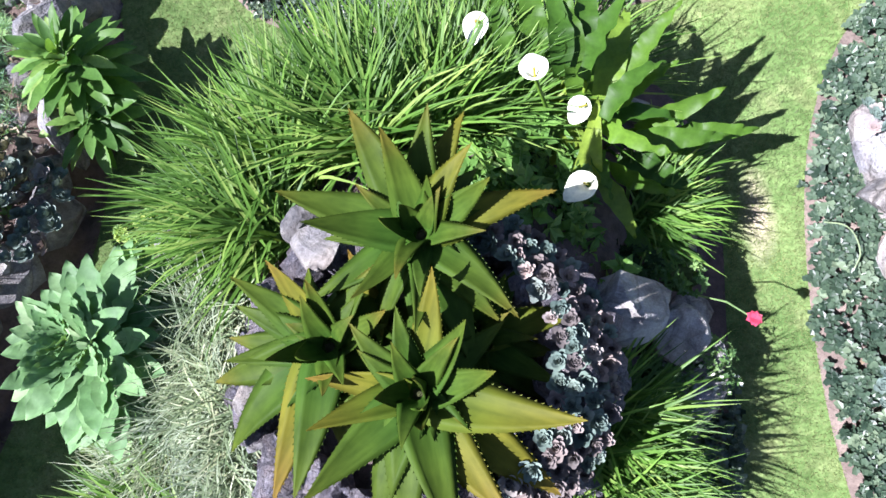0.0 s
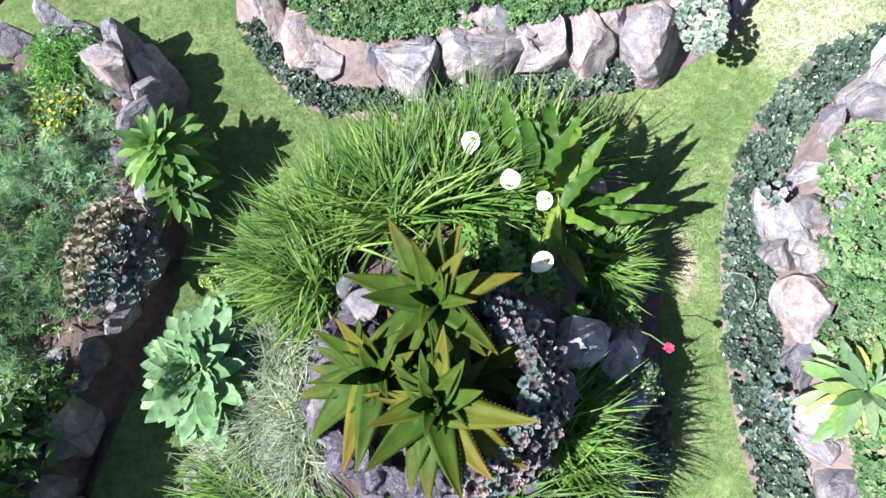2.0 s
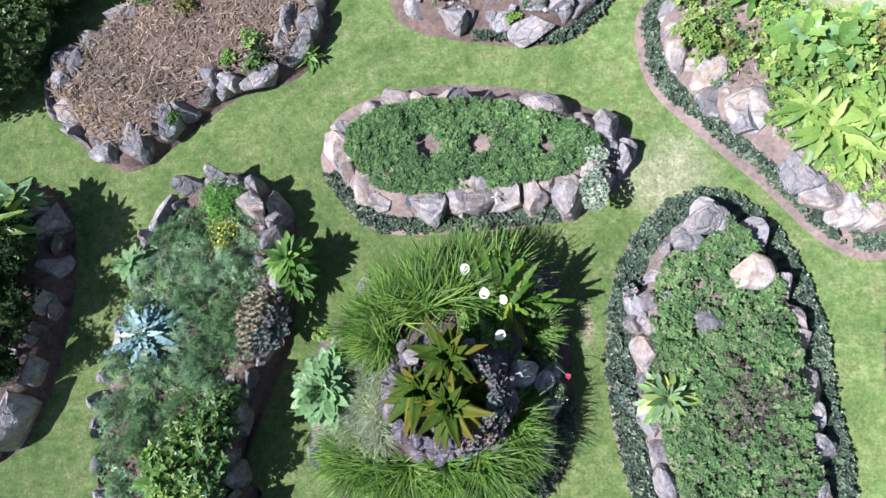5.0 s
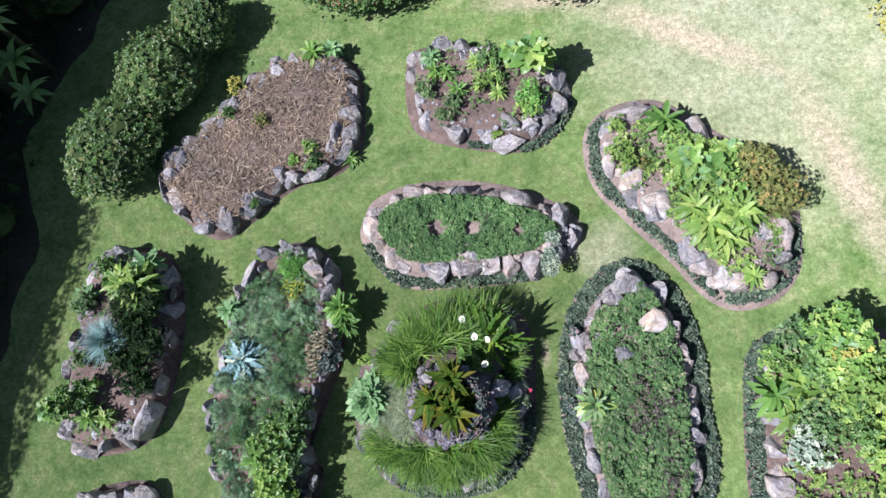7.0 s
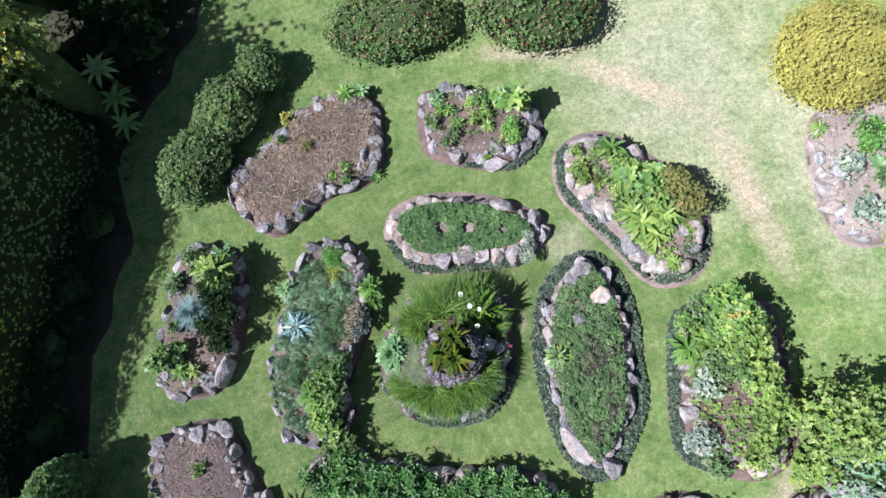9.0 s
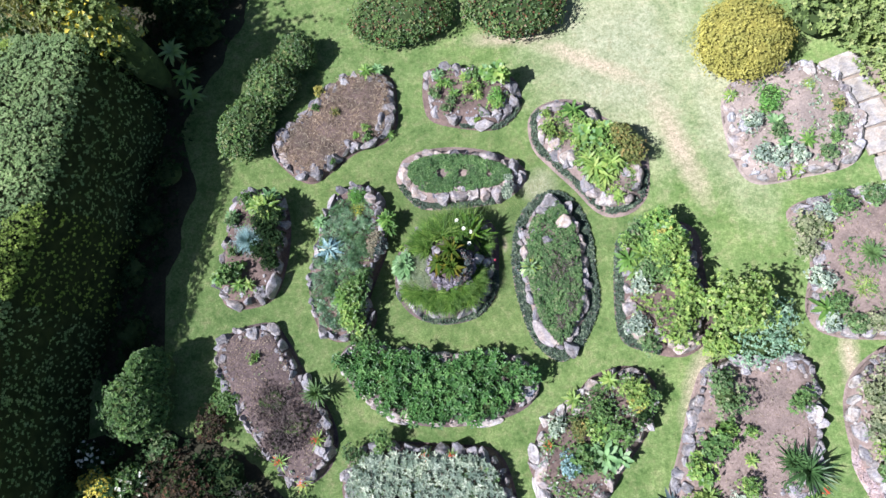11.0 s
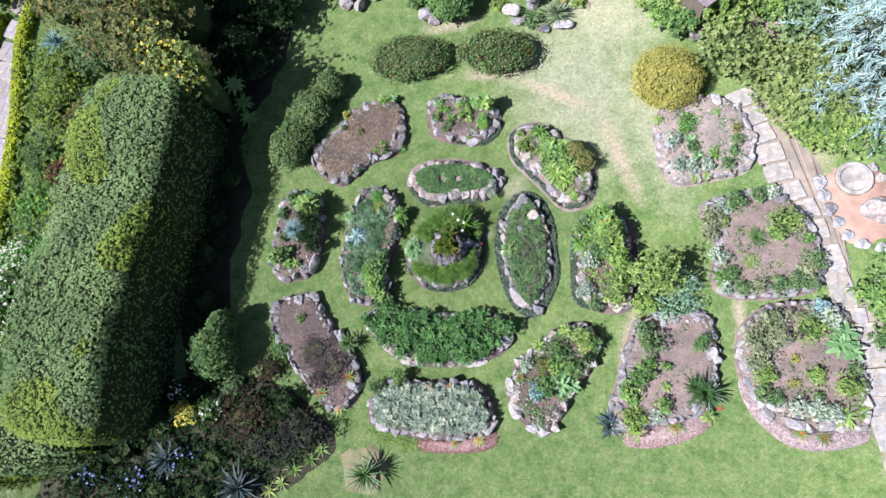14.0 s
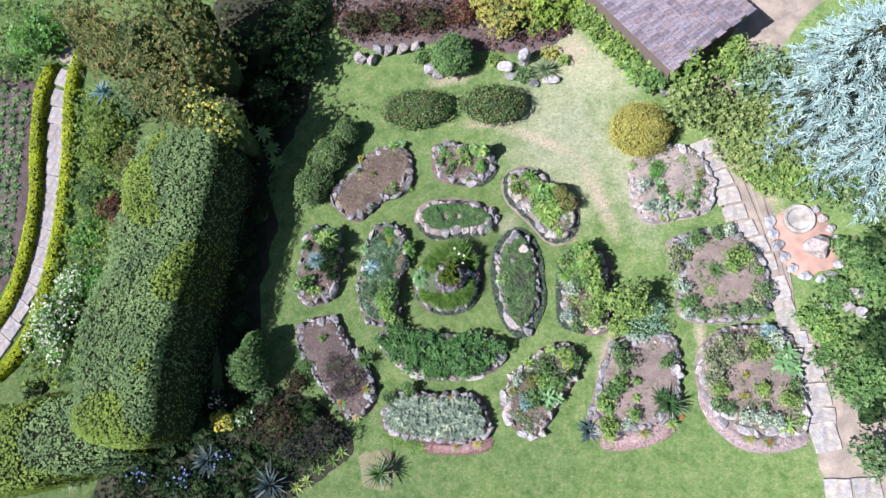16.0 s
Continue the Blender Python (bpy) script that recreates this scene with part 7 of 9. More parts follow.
# low herbs between the larger plants
for key, mt, dens, gap, label, leaf in (
    ("H", LIME, 1100, 0.95, "low yellow-green herbs between the boulders", 0.06), ("H", MID, 700, 1.0, "low green herbs between the boulders", 0.05),
    ("M", FRESH, 550, 0.95, "low fresh green herbs", 0.06), ("M", LIME, 450, 1.0, "low yellow-green herbs", 0.06),
    ("L", MID, 900, 0.95, "low green herbs between the stones", 0.055), ("L", SILVER, 350, 1.15, "low silvery herbs between the stones", 0.05),
    ("N", MINTY, 450, 1.3, "sparse grey-green weeds on the soil", 0.05), ("O", MID, 450, 1.2, "sparse green weeds on the soil", 0.05), ("O", SILVER, 250, 1.25, "sparse silvery herbs on the soil", 0.05),
    ("P", MINTY, 420, 1.2, "low grey-green herbs on the soil", 0.055), ("P", LIME, 200, 1.25, "low yellow-green herbs on the soil", 0.055),
    ("Q", VARIEGATED, 420, 1.1, "low grey-olive herbs on the soil", 0.055), ("Q", MINTY, 350, 1.2, "low grey-green herbs on the soil", 0.05),
    ("G", MID, 500, 1.1, "low green herbs on the soil", 0.05), ("I", MID, 500, 1.05, "low green herbs on the soil", 0.05), ("J", MINTY, 200, 1.35, "sparse weeds on bare soil", 0.045),
    ("C", WORMWOOD, 300, 1.0, "feathery grey-green undergrowth", 0.05), ("C", MID, 500, 1.1, "green undergrowth between the wormwood", 0.05),
):
    SEED[0] += 1
    carpet("low_herbs", inner(key, 0.16), 0.11, leaf, dens * 0.3, mt, label, "herbs", SEED[0], 0.05, lambda p, h=BEDS[key][3]: h, gap, 0.6, per=7, ratio=0.45)
# leaves and blades that hide the mound's shaded flank
for k, (p, r) in enumerate((((0.03, 0.86, 0.6), 0.2), ((0.12, 0.74, 0.55), 0.2), ((-0.11, 0.81, 0.75), 0.18), ((-0.16, 0.95, 0.7), 0.2), ((0.25, 0.48, 0.5), 0.18), ((0.19, 0.16, 0.5), 0.2), ((0.3, -0.02, 0.4), 0.2), ((0.43, -0.15, 0.36), 0.22), ((-0.04, 1.06, 0.6), 0.2))):
    shrub("herb_bush", p, r, r, 0.24, 0.08, BROADLEAF, "broad-leaved green herb on the mound's flank", "bush", 950 + k, 6, 0.8, group="herbs on the mound")

# silvery succulents on the stones of the long bed, and small stray things
SILVERLEEKS = [houseleek_mesh("rosette", SILVER, 9)]


def patch_spots(cen, sx, sy, count, seed, lo=0.7, hi=1.4):
    rng = np.random.default_rng(seed)
    out, tries = [], 0
    while len(out) < count and tries < 6000:
        tries += 1
        a, q = rng.uniform(0, 6.283), 1.5 * math.sqrt(rng.uniform())
        u = np.array([sx * q * math.cos(a), sy * q * math.sin(a)])
        x, y, s = cen[0] + u[0], cen[1] + u[1], rng.uniform(lo, hi)
        if all(math.hypot(x - o[0], y - o[1]) > 0.03 * (s + o[3]) * 0.85 for o in out):
            out.append((x, y, cen[2] + rng.uniform(-0.02, 0.03), s))
    return out


for cen, sx, sy, n, seed in (((1.2, 2.48, 0.5), 0.10, 0.16, 110, 1), ((1.26, 2.92, 0.48), 0.09, 0.06, 30, 2), ((2.6, 1.79, 0.4), 0.10, 0.05, 16, 3), ((1.53, 1.32, 0.36), 0.05, 0.07, 10, 4), ((1.46, 0.09, 0.3), 0.07, 0.12, 12, 5), ((1.32, 2.7, 0.4), 0.06, 0.12, 14, 6)):
    houseleeks(patch_spots(cen, sx, sy, n, seed, *((0.5, 0.9) if seed > 2 else (0.55, 1.0))), SILVERLEEKS if seed < 3 else HOUSELEEKS, "silvery houseleek rosettes between the boulders", 300 + seed, cen)
stalk = thing("fallen_stalk", (1.3, 0.9, 0.2), "pale fallen flower stalk over the edging", "stalk")
pts = [np.array(q) - np.array((1.3, 0.9, 0.2)) for q in ((1.3, 0.9, 0.2), (1.37, 0.88, 0.22), (1.41, 0.83, 0.22), (1.43, 0.75, 0.2), (1.41, 0.69, 0.17))]
child("stem", mesh_np("stem", *rod(smooth_line(pts, 0.02), 0.004), PALEGRASS, True), stalk)
for at, mt, label, k in (((0.08, 2.46, 0.5), WHITE, "white fallen petal on the boulders", 1), ((1.47, 0.31, 0.03), STRAW, "dry fallen leaf on the lawn", 2), ((8.89, -5.73, 0.05), RED, "small red flower on the lawn", 3), ((0.75, -0.58, 0.03), STRAW, "dry fallen leaf on the lawn", 4)):
    flat_rosette("fallen_petal", at, 3 if k != 3 else 9, 0.09 if k != 3 else 0.14, 0.03 if k != 3 else 0.07, mt, label, "petal", 600 + k, (0, 15), (0, 20), 0.2, 0.5, 3)

# ---- hedges and shrubs round the garden ----


def hedge(name, spine, half, height, mat, leaf, label, seed, box=0.55, cover=1.3, base=0.0, mats=None, limit=60000, group="", heart=SHADEHEDGE, batter=0.0, rise=0.0):
    """A clipped hedge along a line: a body darkened for inner shade and a skin of small leaves."""
    rng = np.random.default_rng(seed)
    line = smooth_line(spine, 0.2)
    n = len(line)
    tan = np.gradient(line, axis=0)
    tan /= np.linalg.norm(tan, axis=1)[:, None]
    side = np.stack([-tan[:, 1], tan[:, 0]], 1)
    s = np.linspace(0, 1, n)
    length = np.linalg.norm(np.diff(line, axis=0), axis=1).sum()
    cap = np.clip(np.minimum(s, 1 - s) * length / (half * 0.8), 0, 1)
    cap = np.sqrt(1 - (1 - cap) ** 2) * 0.9 + 0.1
    top = thing(name, (*line[n // 2], base), label, "hedge", group)
    mid = line[n // 2]

    def along(i, rows):
        j = np.clip(np.floor(i).astype(int), 0, n - 2)
        u = i - j
        return rows[j] * (1 - u)[:, None] + rows[j + 1] * u[:, None] if rows.ndim > 1 else rows[j] * (1 - u) + rows[j + 1] * u

    def at(i, th, grow):
        c, q = np.cos(th), np.sin(th)
        spot, out, end = along(i, line), along(i, side), along(i, cap)
        px = np.sign(c) * np.abs(c) ** box * half * end * grow
        px = np.where(c > 0, px * (1 - batter * np.abs(q) ** box), px)
        pz = np.abs(q) ** box * height * (1 + rise * i / (n - 1)) * (0.5 + 0.5 * end) * grow
        w = noise_rows(spot, th)
        f = noise_rows(spot * 5.5, th * 3.5)
        return spot + out * (px * (1 + 0.10 * w + 0.07 * f))[:, None], pz * (1 + 0.06 * w + 0.022 * f), c, q

    def noise_rows(p, th):
        return np.array([noise.noise(Vector((a * 0.7, b * 0.7, t * 1.1 + seed))) for (a, b), t in zip(p, th)])

    m = 17
    fine = np.linspace(0, math.pi, 40001)
    fx, fz = np.sign(np.cos(fine)) * np.abs(np.cos(fine)) ** box * half, np.abs(np.sin(fine)) ** box * height
    run = np.r_[0, np.cumsum(np.hypot(np.diff(fx), np.diff(fz)))] / 1.0
    th = np.interp(np.linspace(0, run[-1], m), run, fine)
    body = []
    for i in range(n):
        p, z, _, _ = at(np.full(m, float(i)), th, 0.95)
        body.append(np.column_stack([p - mid, z]))
    v = np.concatenate(body)
    t = [q for i in range(n - 1) for k in range(m - 1) for q in ((i * m + k, (i + 1) * m + k, (i + 1) * m + k + 1), (i * m + k, (i + 1) * m + k + 1, i * m + k + 1))]
    e0, e1 = len(v), len(v) + 1
    v = np.vstack([v, [[*(line[0] - mid), 0.0]], [[*(line[-1] - mid), 0.0]]])
    t += [(k, k + 1, e0) for k in range(m - 1)] + [((n - 1) * m + k + 1, (n - 1) * m + k, e1) for k in range(m - 1)]
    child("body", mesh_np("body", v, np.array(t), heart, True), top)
    area = length * (2 * height + 2 * half)
    k = min(limit, int(cover * 2.0 * area / (leaf * leaf * 0.4)))
    i = rng.uniform(0, n - 1.001, k)
    wt = np.interp(rng.uniform(0, run[-1], k), run, fine)
    p, z, c, q = at(i, wt, rng.uniform(0.965, 1.035, k))
    tn, sd = along(i, tan), along(i, side)
    endpull = (i < 2).astype(float) - (i > n - 3).astype(float)
    nr = np.column_stack([sd * (np.sign(c) * np.abs(c) ** 3)[:, None] - tn * endpull[:, None], np.abs(q) ** 2.0 + 0.02])
    pts = np.column_stack([p - mid, np.maximum(z, 0.03)])
    nr = nr + rng.normal(0, 0.16, nr.shape)
    m = int(k * 0.17)
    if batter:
        # Faces keep few leaves; the dark body showing through stands for shade.
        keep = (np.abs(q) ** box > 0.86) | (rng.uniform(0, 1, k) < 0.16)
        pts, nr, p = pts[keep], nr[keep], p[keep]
    if mats:
        zone = np.array([noise.noise(Vector((a * 0.33 + seed, b * 0.33, 0.0))) for a, b in p]) > -0.06
        for use, mt in ((zone, mats), (~zone, mat)):
            use = np.flatnonzero(use[:m])
            child("foliage", mesh_np("foliage", *sprays(pts[use], nr[use], leaf, leaf * 0.62, rng, 5, (0.0, 0.4)), mt), top)
    else:
        child("foliage", mesh_np("foliage", *sprays(pts[:m], nr[:m], leaf, leaf * 0.62, rng, 5, (0.0, 0.4)), mat), top)
    return top


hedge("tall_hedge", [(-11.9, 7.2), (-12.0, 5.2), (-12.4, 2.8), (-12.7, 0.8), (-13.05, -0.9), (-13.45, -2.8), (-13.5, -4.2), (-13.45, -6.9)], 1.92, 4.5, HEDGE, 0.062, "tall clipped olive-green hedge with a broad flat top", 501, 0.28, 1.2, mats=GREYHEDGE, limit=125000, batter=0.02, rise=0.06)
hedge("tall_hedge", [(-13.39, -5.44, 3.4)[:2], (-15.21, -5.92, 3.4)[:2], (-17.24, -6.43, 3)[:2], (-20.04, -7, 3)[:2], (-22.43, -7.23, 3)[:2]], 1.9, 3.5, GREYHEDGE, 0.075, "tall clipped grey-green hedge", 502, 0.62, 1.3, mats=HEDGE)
for k, (p, rx, ry, h, turn, mt, label) in enumerate((
    ((-6.98, 5.08, 0.5), 1.15, 0.8, 1.35, 58, GLOSSY, "clipped dark green bush, rounded, on the lawn"),
    ((-6.15, 6.5, 0.5), 0.95, 0.74, 1.45, 55, GLOSSY, "clipped dark green bush, rounded, on the lawn"),
    ((-5.42, 7.6, 0.5), 0.6, 0.56, 1.3, 52, GLOSSY, "clipped dark green bush, rounded, on the lawn"),
    ((-2.05, 8.55, 0.5), 1.75, 0.95, 1.35, 4, GLOSSY, "low clipped bush, dark green with reddish tips"),
    ((1.6, 8.49, 0.5), 1.55, 0.95, 1.4, -6, GLOSSY, "low clipped bush, olive green with bronze ends"),
)):
    shrub("clipped_bush", (p[0], p[1], 0.0), rx, ry, h, 0.06, mt, label, "clipped bush", 900 + k, 1, 1.15, turn=turn, clip=True, group="clipped bushes on the lawn", ratio=0.6, specks=(REDLEAF, 0.06, "shoot") if k > 2 else None)
for k, (p, r, mt) in enumerate((((6.19, 12.52, 1), 0.75, LIME), ((6.72, 11.8, 1), 0.75, LIME), ((7.26, 11.1, 1), 0.75, LIME), ((7.69, 10.47, 1), 0.7, LIME), ((8.15, 9.84, 1), 0.75, FRESH), ((8.65, 9.28, 1), 0.75, FRESH), ((8.98, 8.97, 0.9), 0.6, MID))):
    shrub("hedge_bush", (p[0], p[1], 0.0), r, r, 1.7, 0.13, mt, "bright green bush of the hedge along the hut", "bush", 506 + k, 10, 1.0, ragged=0.3, limit=2600, group="hedge bushes along the hut")
hedge("box_edging", [(-22.25, 13.11, 0.3)[:2], (-22.67, 11.35, 0.3)[:2], (-22.41, 8.05, 0.3)[:2], (-22, 5.52, 0.3)[:2], (-21.99, 3.26, 0.3)[:2], (-22.2, 1.22, 0.3)[:2], (-22.73, -0.46, 0.3)[:2], (-23.81, -2.1, 0.3)[:2]], 0.30, 0.5, BOXHEDGE, 0.075, "narrow golden-green clipped box edging", 507, 0.6, 1.3, limit=36000, group="box edgings along the path")
hedge("box_edging", [(-20.68, 13.89, 0.3)[:2], (-20.93, 11.37, 0.3)[:2], (-20.55, 8.08, 0.3)[:2], (-20.38, 5.43, 0.3)[:2], (-20.4, 3.18, 0.3)[:2], (-20.67, 0.31, 0.3)[:2], (-21.34, -2.16, 0.3)[:2], (-22.84, -3.87, 0.3)[:2]], 0.30, 0.5, BOXHEDGE, 0.075, "narrow golden-green clipped box edging", 508, 0.6, 1.3, limit=36000, group="box edgings along the path")


def slab_mesh(name, seed, mat):
    """An irregular slab about one metre across with worn, rounded edges."""
    rng = np.random.default_rng(seed)
    n = 16
    a = np.linspace(0, 2 * math.pi, n, endpoint=False)
    r = 0.5 / np.maximum(np.abs(np.cos(a)), np.abs(np.sin(a))) * rng.uniform(0.95, 1.02, n)
    rings = [(1.0, -0.5), (1.0, 0.36), (0.965, 0.5)]
    v = np.concatenate([np.column_stack([np.cos(a) * r * s, np.sin(a) * r * s, np.full(n, z)]) for s, z in rings] + [[[0, 0, 0.5]]])
    t = []
    for k in range(2):
        for i in range(n):
            j = (i + 1) % n
            t += [(k * n + i, k * n + j, (k + 1) * n + j), (k * n + i, (k + 1) * n + j, (k + 1) * n + i)]
    t += [(2 * n + i, 2 * n + (i + 1) % n, 3 * n) for i in range(n)]
    return mesh_np(name, v, np.array(t), mat)


SLABS = [slab_mesh("slab", 20 + k, PAVER) for k in range(5)]


OLDSLABS = [slab_mesh("slab", 30 + k, WORNPAVER) for k in range(4)]


def slabs(name, spots, label, seed, meshes=None):
    rng = np.random.default_rng(seed)
    top = thing(name, (*spots[0][0], 0), label, "stepping stones")
    o = Vector((*spots[0][0], 0))
    for k, (p, w, d, a) in enumerate(spots):
        m = Matrix.Translation(Vector((p[0], p[1], 0.045)) - o) @ Matrix.Rotation(radians(a + rng.normal(0, 3)), 4, "Z") @ Matrix.Rotation(radians(2.0), 4, "X") @ Matrix.Diagonal((w, d, 0.14, 1))
        child("slab", (meshes or SLABS)[k % 4], top, m)


slabs("stepping_stone_path", [((10.98, 5.92), 1.1, 0.74, 20), ((11.26, 5.14), 1.05, 0.72, 20), ((11.42, 4.36), 1.05, 0.74, 15), ((11.69, 3.58), 1.0, 0.75, 15), ((11.9, 2.79), 0.95, 0.7, 15), ((12.23, 2.01), 0.9, 0.7, 15), ((12.6, 1.29), 0.95, 0.75, 12), ((12.82, 0.51), 0.95, 0.75, 12), ((13.2, -0.55), 0.9, 0.95, 12), ((13.34, -1.34), 0.8, 0.7, 5), ((13.43, -2.02), 0.85, 0.75, 5), ((13.64, -2.72), 0.9, 0.7, 5), ((13.91, -3.26), 0.9, 0.7, 5), ((14.02, -4), 0.95, 0.8, 5), ((14.06, -4.93), 1.1, 0.95, 0), ((14.1, -5.7), 1.2, 0.65, -5), ((14.19, -6.51), 1.0, 1.15, 10), ((14.37, -8.49), 0.95, 0.85, 0), ((15.42, -8.44), 1.0, 0.85, 5)], "row of worn sandy paving slabs set in the earth", 61)
slabs("garden_path", [((x, y), 0.92, 0.96, a - 90) for x, y, a in ((*(-21.51, 13.64), 60), (*(-21.6, 12.27), 70), (*(-21.72, 11.09), 75), (*(-21.65, 10.05), 80), (*(-21.56, 9.06), 85), (*(-21.43, 8.08), 85), (*(-21.34, 7.12), 80), (*(-21.31, 6.11), 80), (*(-21.27, 5.12), 80), (*(-21.24, 4.15), 80), (*(-21.24, 3.19), 75), (*(-21.3, 2.24), 70), (*(-21.49, 1.32), 65), (*(-21.72, 0.46), 60), (*(-22.03, -0.44), 55), (*(-22.36, -1.32), 55), (*(-22.77, -2.14), 55), (*(-23.31, -2.9), 55))], "narrow pinkish stone-paved path between the box edgings", 62, OLDSLABS)


def patch(name, outline, z, mat, label, category, seed, kind="structure"):
    """A thin, slightly domed spread of earth or gravel."""
    lo = smooth_loop(outline, 0.14)
    mid = lo.mean(0)
    n = len(lo)
    lo = inset(lo, 0.0) + 0.22 * np.column_stack([field(lo, 1.1, seed), field(lo, 1.1, seed + 7)]) + 0.10 * np.column_stack([field(lo, 4.3, seed), field(lo, 4.3, seed + 7)])
    v = np.concatenate([np.column_stack([lo, np.full(n, -0.02)]), np.column_stack([inset(lo, 0.08), np.full(n, z)]), np.column_stack([mid + (lo - mid) * 0.55, np.full(n, z * 1.2)]), [[*mid, z * 1.25]]])
    v[n:, 2] += 0.01 * field(v[n:, :2], 1.7, seed)
    t = []
    for k in range(2):
        for i in range(n):
            j = (i + 1) % n
            t += [(k * n + i, k * n + j, (k + 1) * n + j), (k * n + i, (k + 1) * n + j, (k + 1) * n + i)]
    t += [(2 * n + i, 2 * n + (i + 1) % n, 3 * n) for i in range(n)]
    return tagged(new(name, mesh_np(name, v, np.array(t), mat, True)), label, category, "", kind)


patch("gravel_patio", [(13.28, 2.36), (14.34, 2.99), (15.41, 2.6), (15.78, 1.29), (15.4, 0.21), (14.26, -0.11), (13.7, 0.4), (13.38, 1.4)], 0.05, TERRA, "small patio of red gravel", "patio", 63)
patch("vegetable_plot", [(-27.72, 12.46), (-23.1, 12.06), (-22.88, 8.38), (-22.4, 5.65), (-22.45, 3.36), (-22.85, 1.31), (-25.02, -0.63)], 0.05, DARKSOIL, "bare furrowed vegetable plot", "soil", 64)
# This soil's near-black colour carries the shrubbery's shade.
patch("shrubbery_soil", [(-16.9, -9.53), (-14.57, -6.12), (-10.89, -4.4), (-7.66, -4.44), (-5.78, -5.68), (-4.84, -7.1), (-7.41, -8.96), (-10.38, -10.36)], 0.05, SHADESOIL, "soil darkened for shade under the shrubbery", "soil", 65)
patch("shrubbery_soil", [(-6.59, 14.85), (-5.01, 12.54), (-1.51, 12.51), (1.86, 11.55), (5.15, 12), (6.15, 15.38), (-0.32, 17.86), (-5.76, 17.5)], 0.05, DARKSOIL, "dark soil under the upper flower border", "soil", 66)
patch("earth_path", [(10.62, 5.94), (12.01, 5.85), (13.53, 2.91), (13.85, 0.15), (14.03, -1.76), (14.99, -4.73), (17.1, -6.25), (16.57, -9.31), (14.6, -9.2), (13.95, -7.7), (13.6, -5.91), (13.56, -3.59), (13, -1.26), (12.01, 1.71), (11.12, 3.82)], 0.012, DUST, "dry beaten earth beside the stepping stones", "path", 67)
patch("tree_ring", [(-4.46, -7.1), (-3.22, -6.98), (-2.84, -7.79), (-3.19, -8.51), (-4.05, -8.65), (-4.56, -8.02)], 0.03, DRYTURF, "ring of dry earth round the yucca", "soil", 68)
# Sheet whose near-black colour stands for the shade of hedge and trees.
patch("shade_soil", [(-13.10, 17.68), (-7.61, 17.03), (-7.40, 12.61), (-7.70, 9.44), (-9.55, 5.58), (-8.89, 3.72), (-9.18, 1.75), (-9.49, 0.31), (-9.65, -0.86), (-9.49, -2.24), (-9.17, -4.02), (-10.86, -4.66), (-11.89, 0.62), (-12.24, 7.93)], 0.02, SHADESOIL, "near-black ground sheet standing for the hedge's shade", "soil", 70)
patch("earth_strip", [(9.85, 8.73), (11.15, 11.7), (13.31, 15.16), (17.76, 14.61), (15.29, 10.98), (11.47, 7.6)], 0.012, DUST, "dry earth beside the hut", "path", 69)

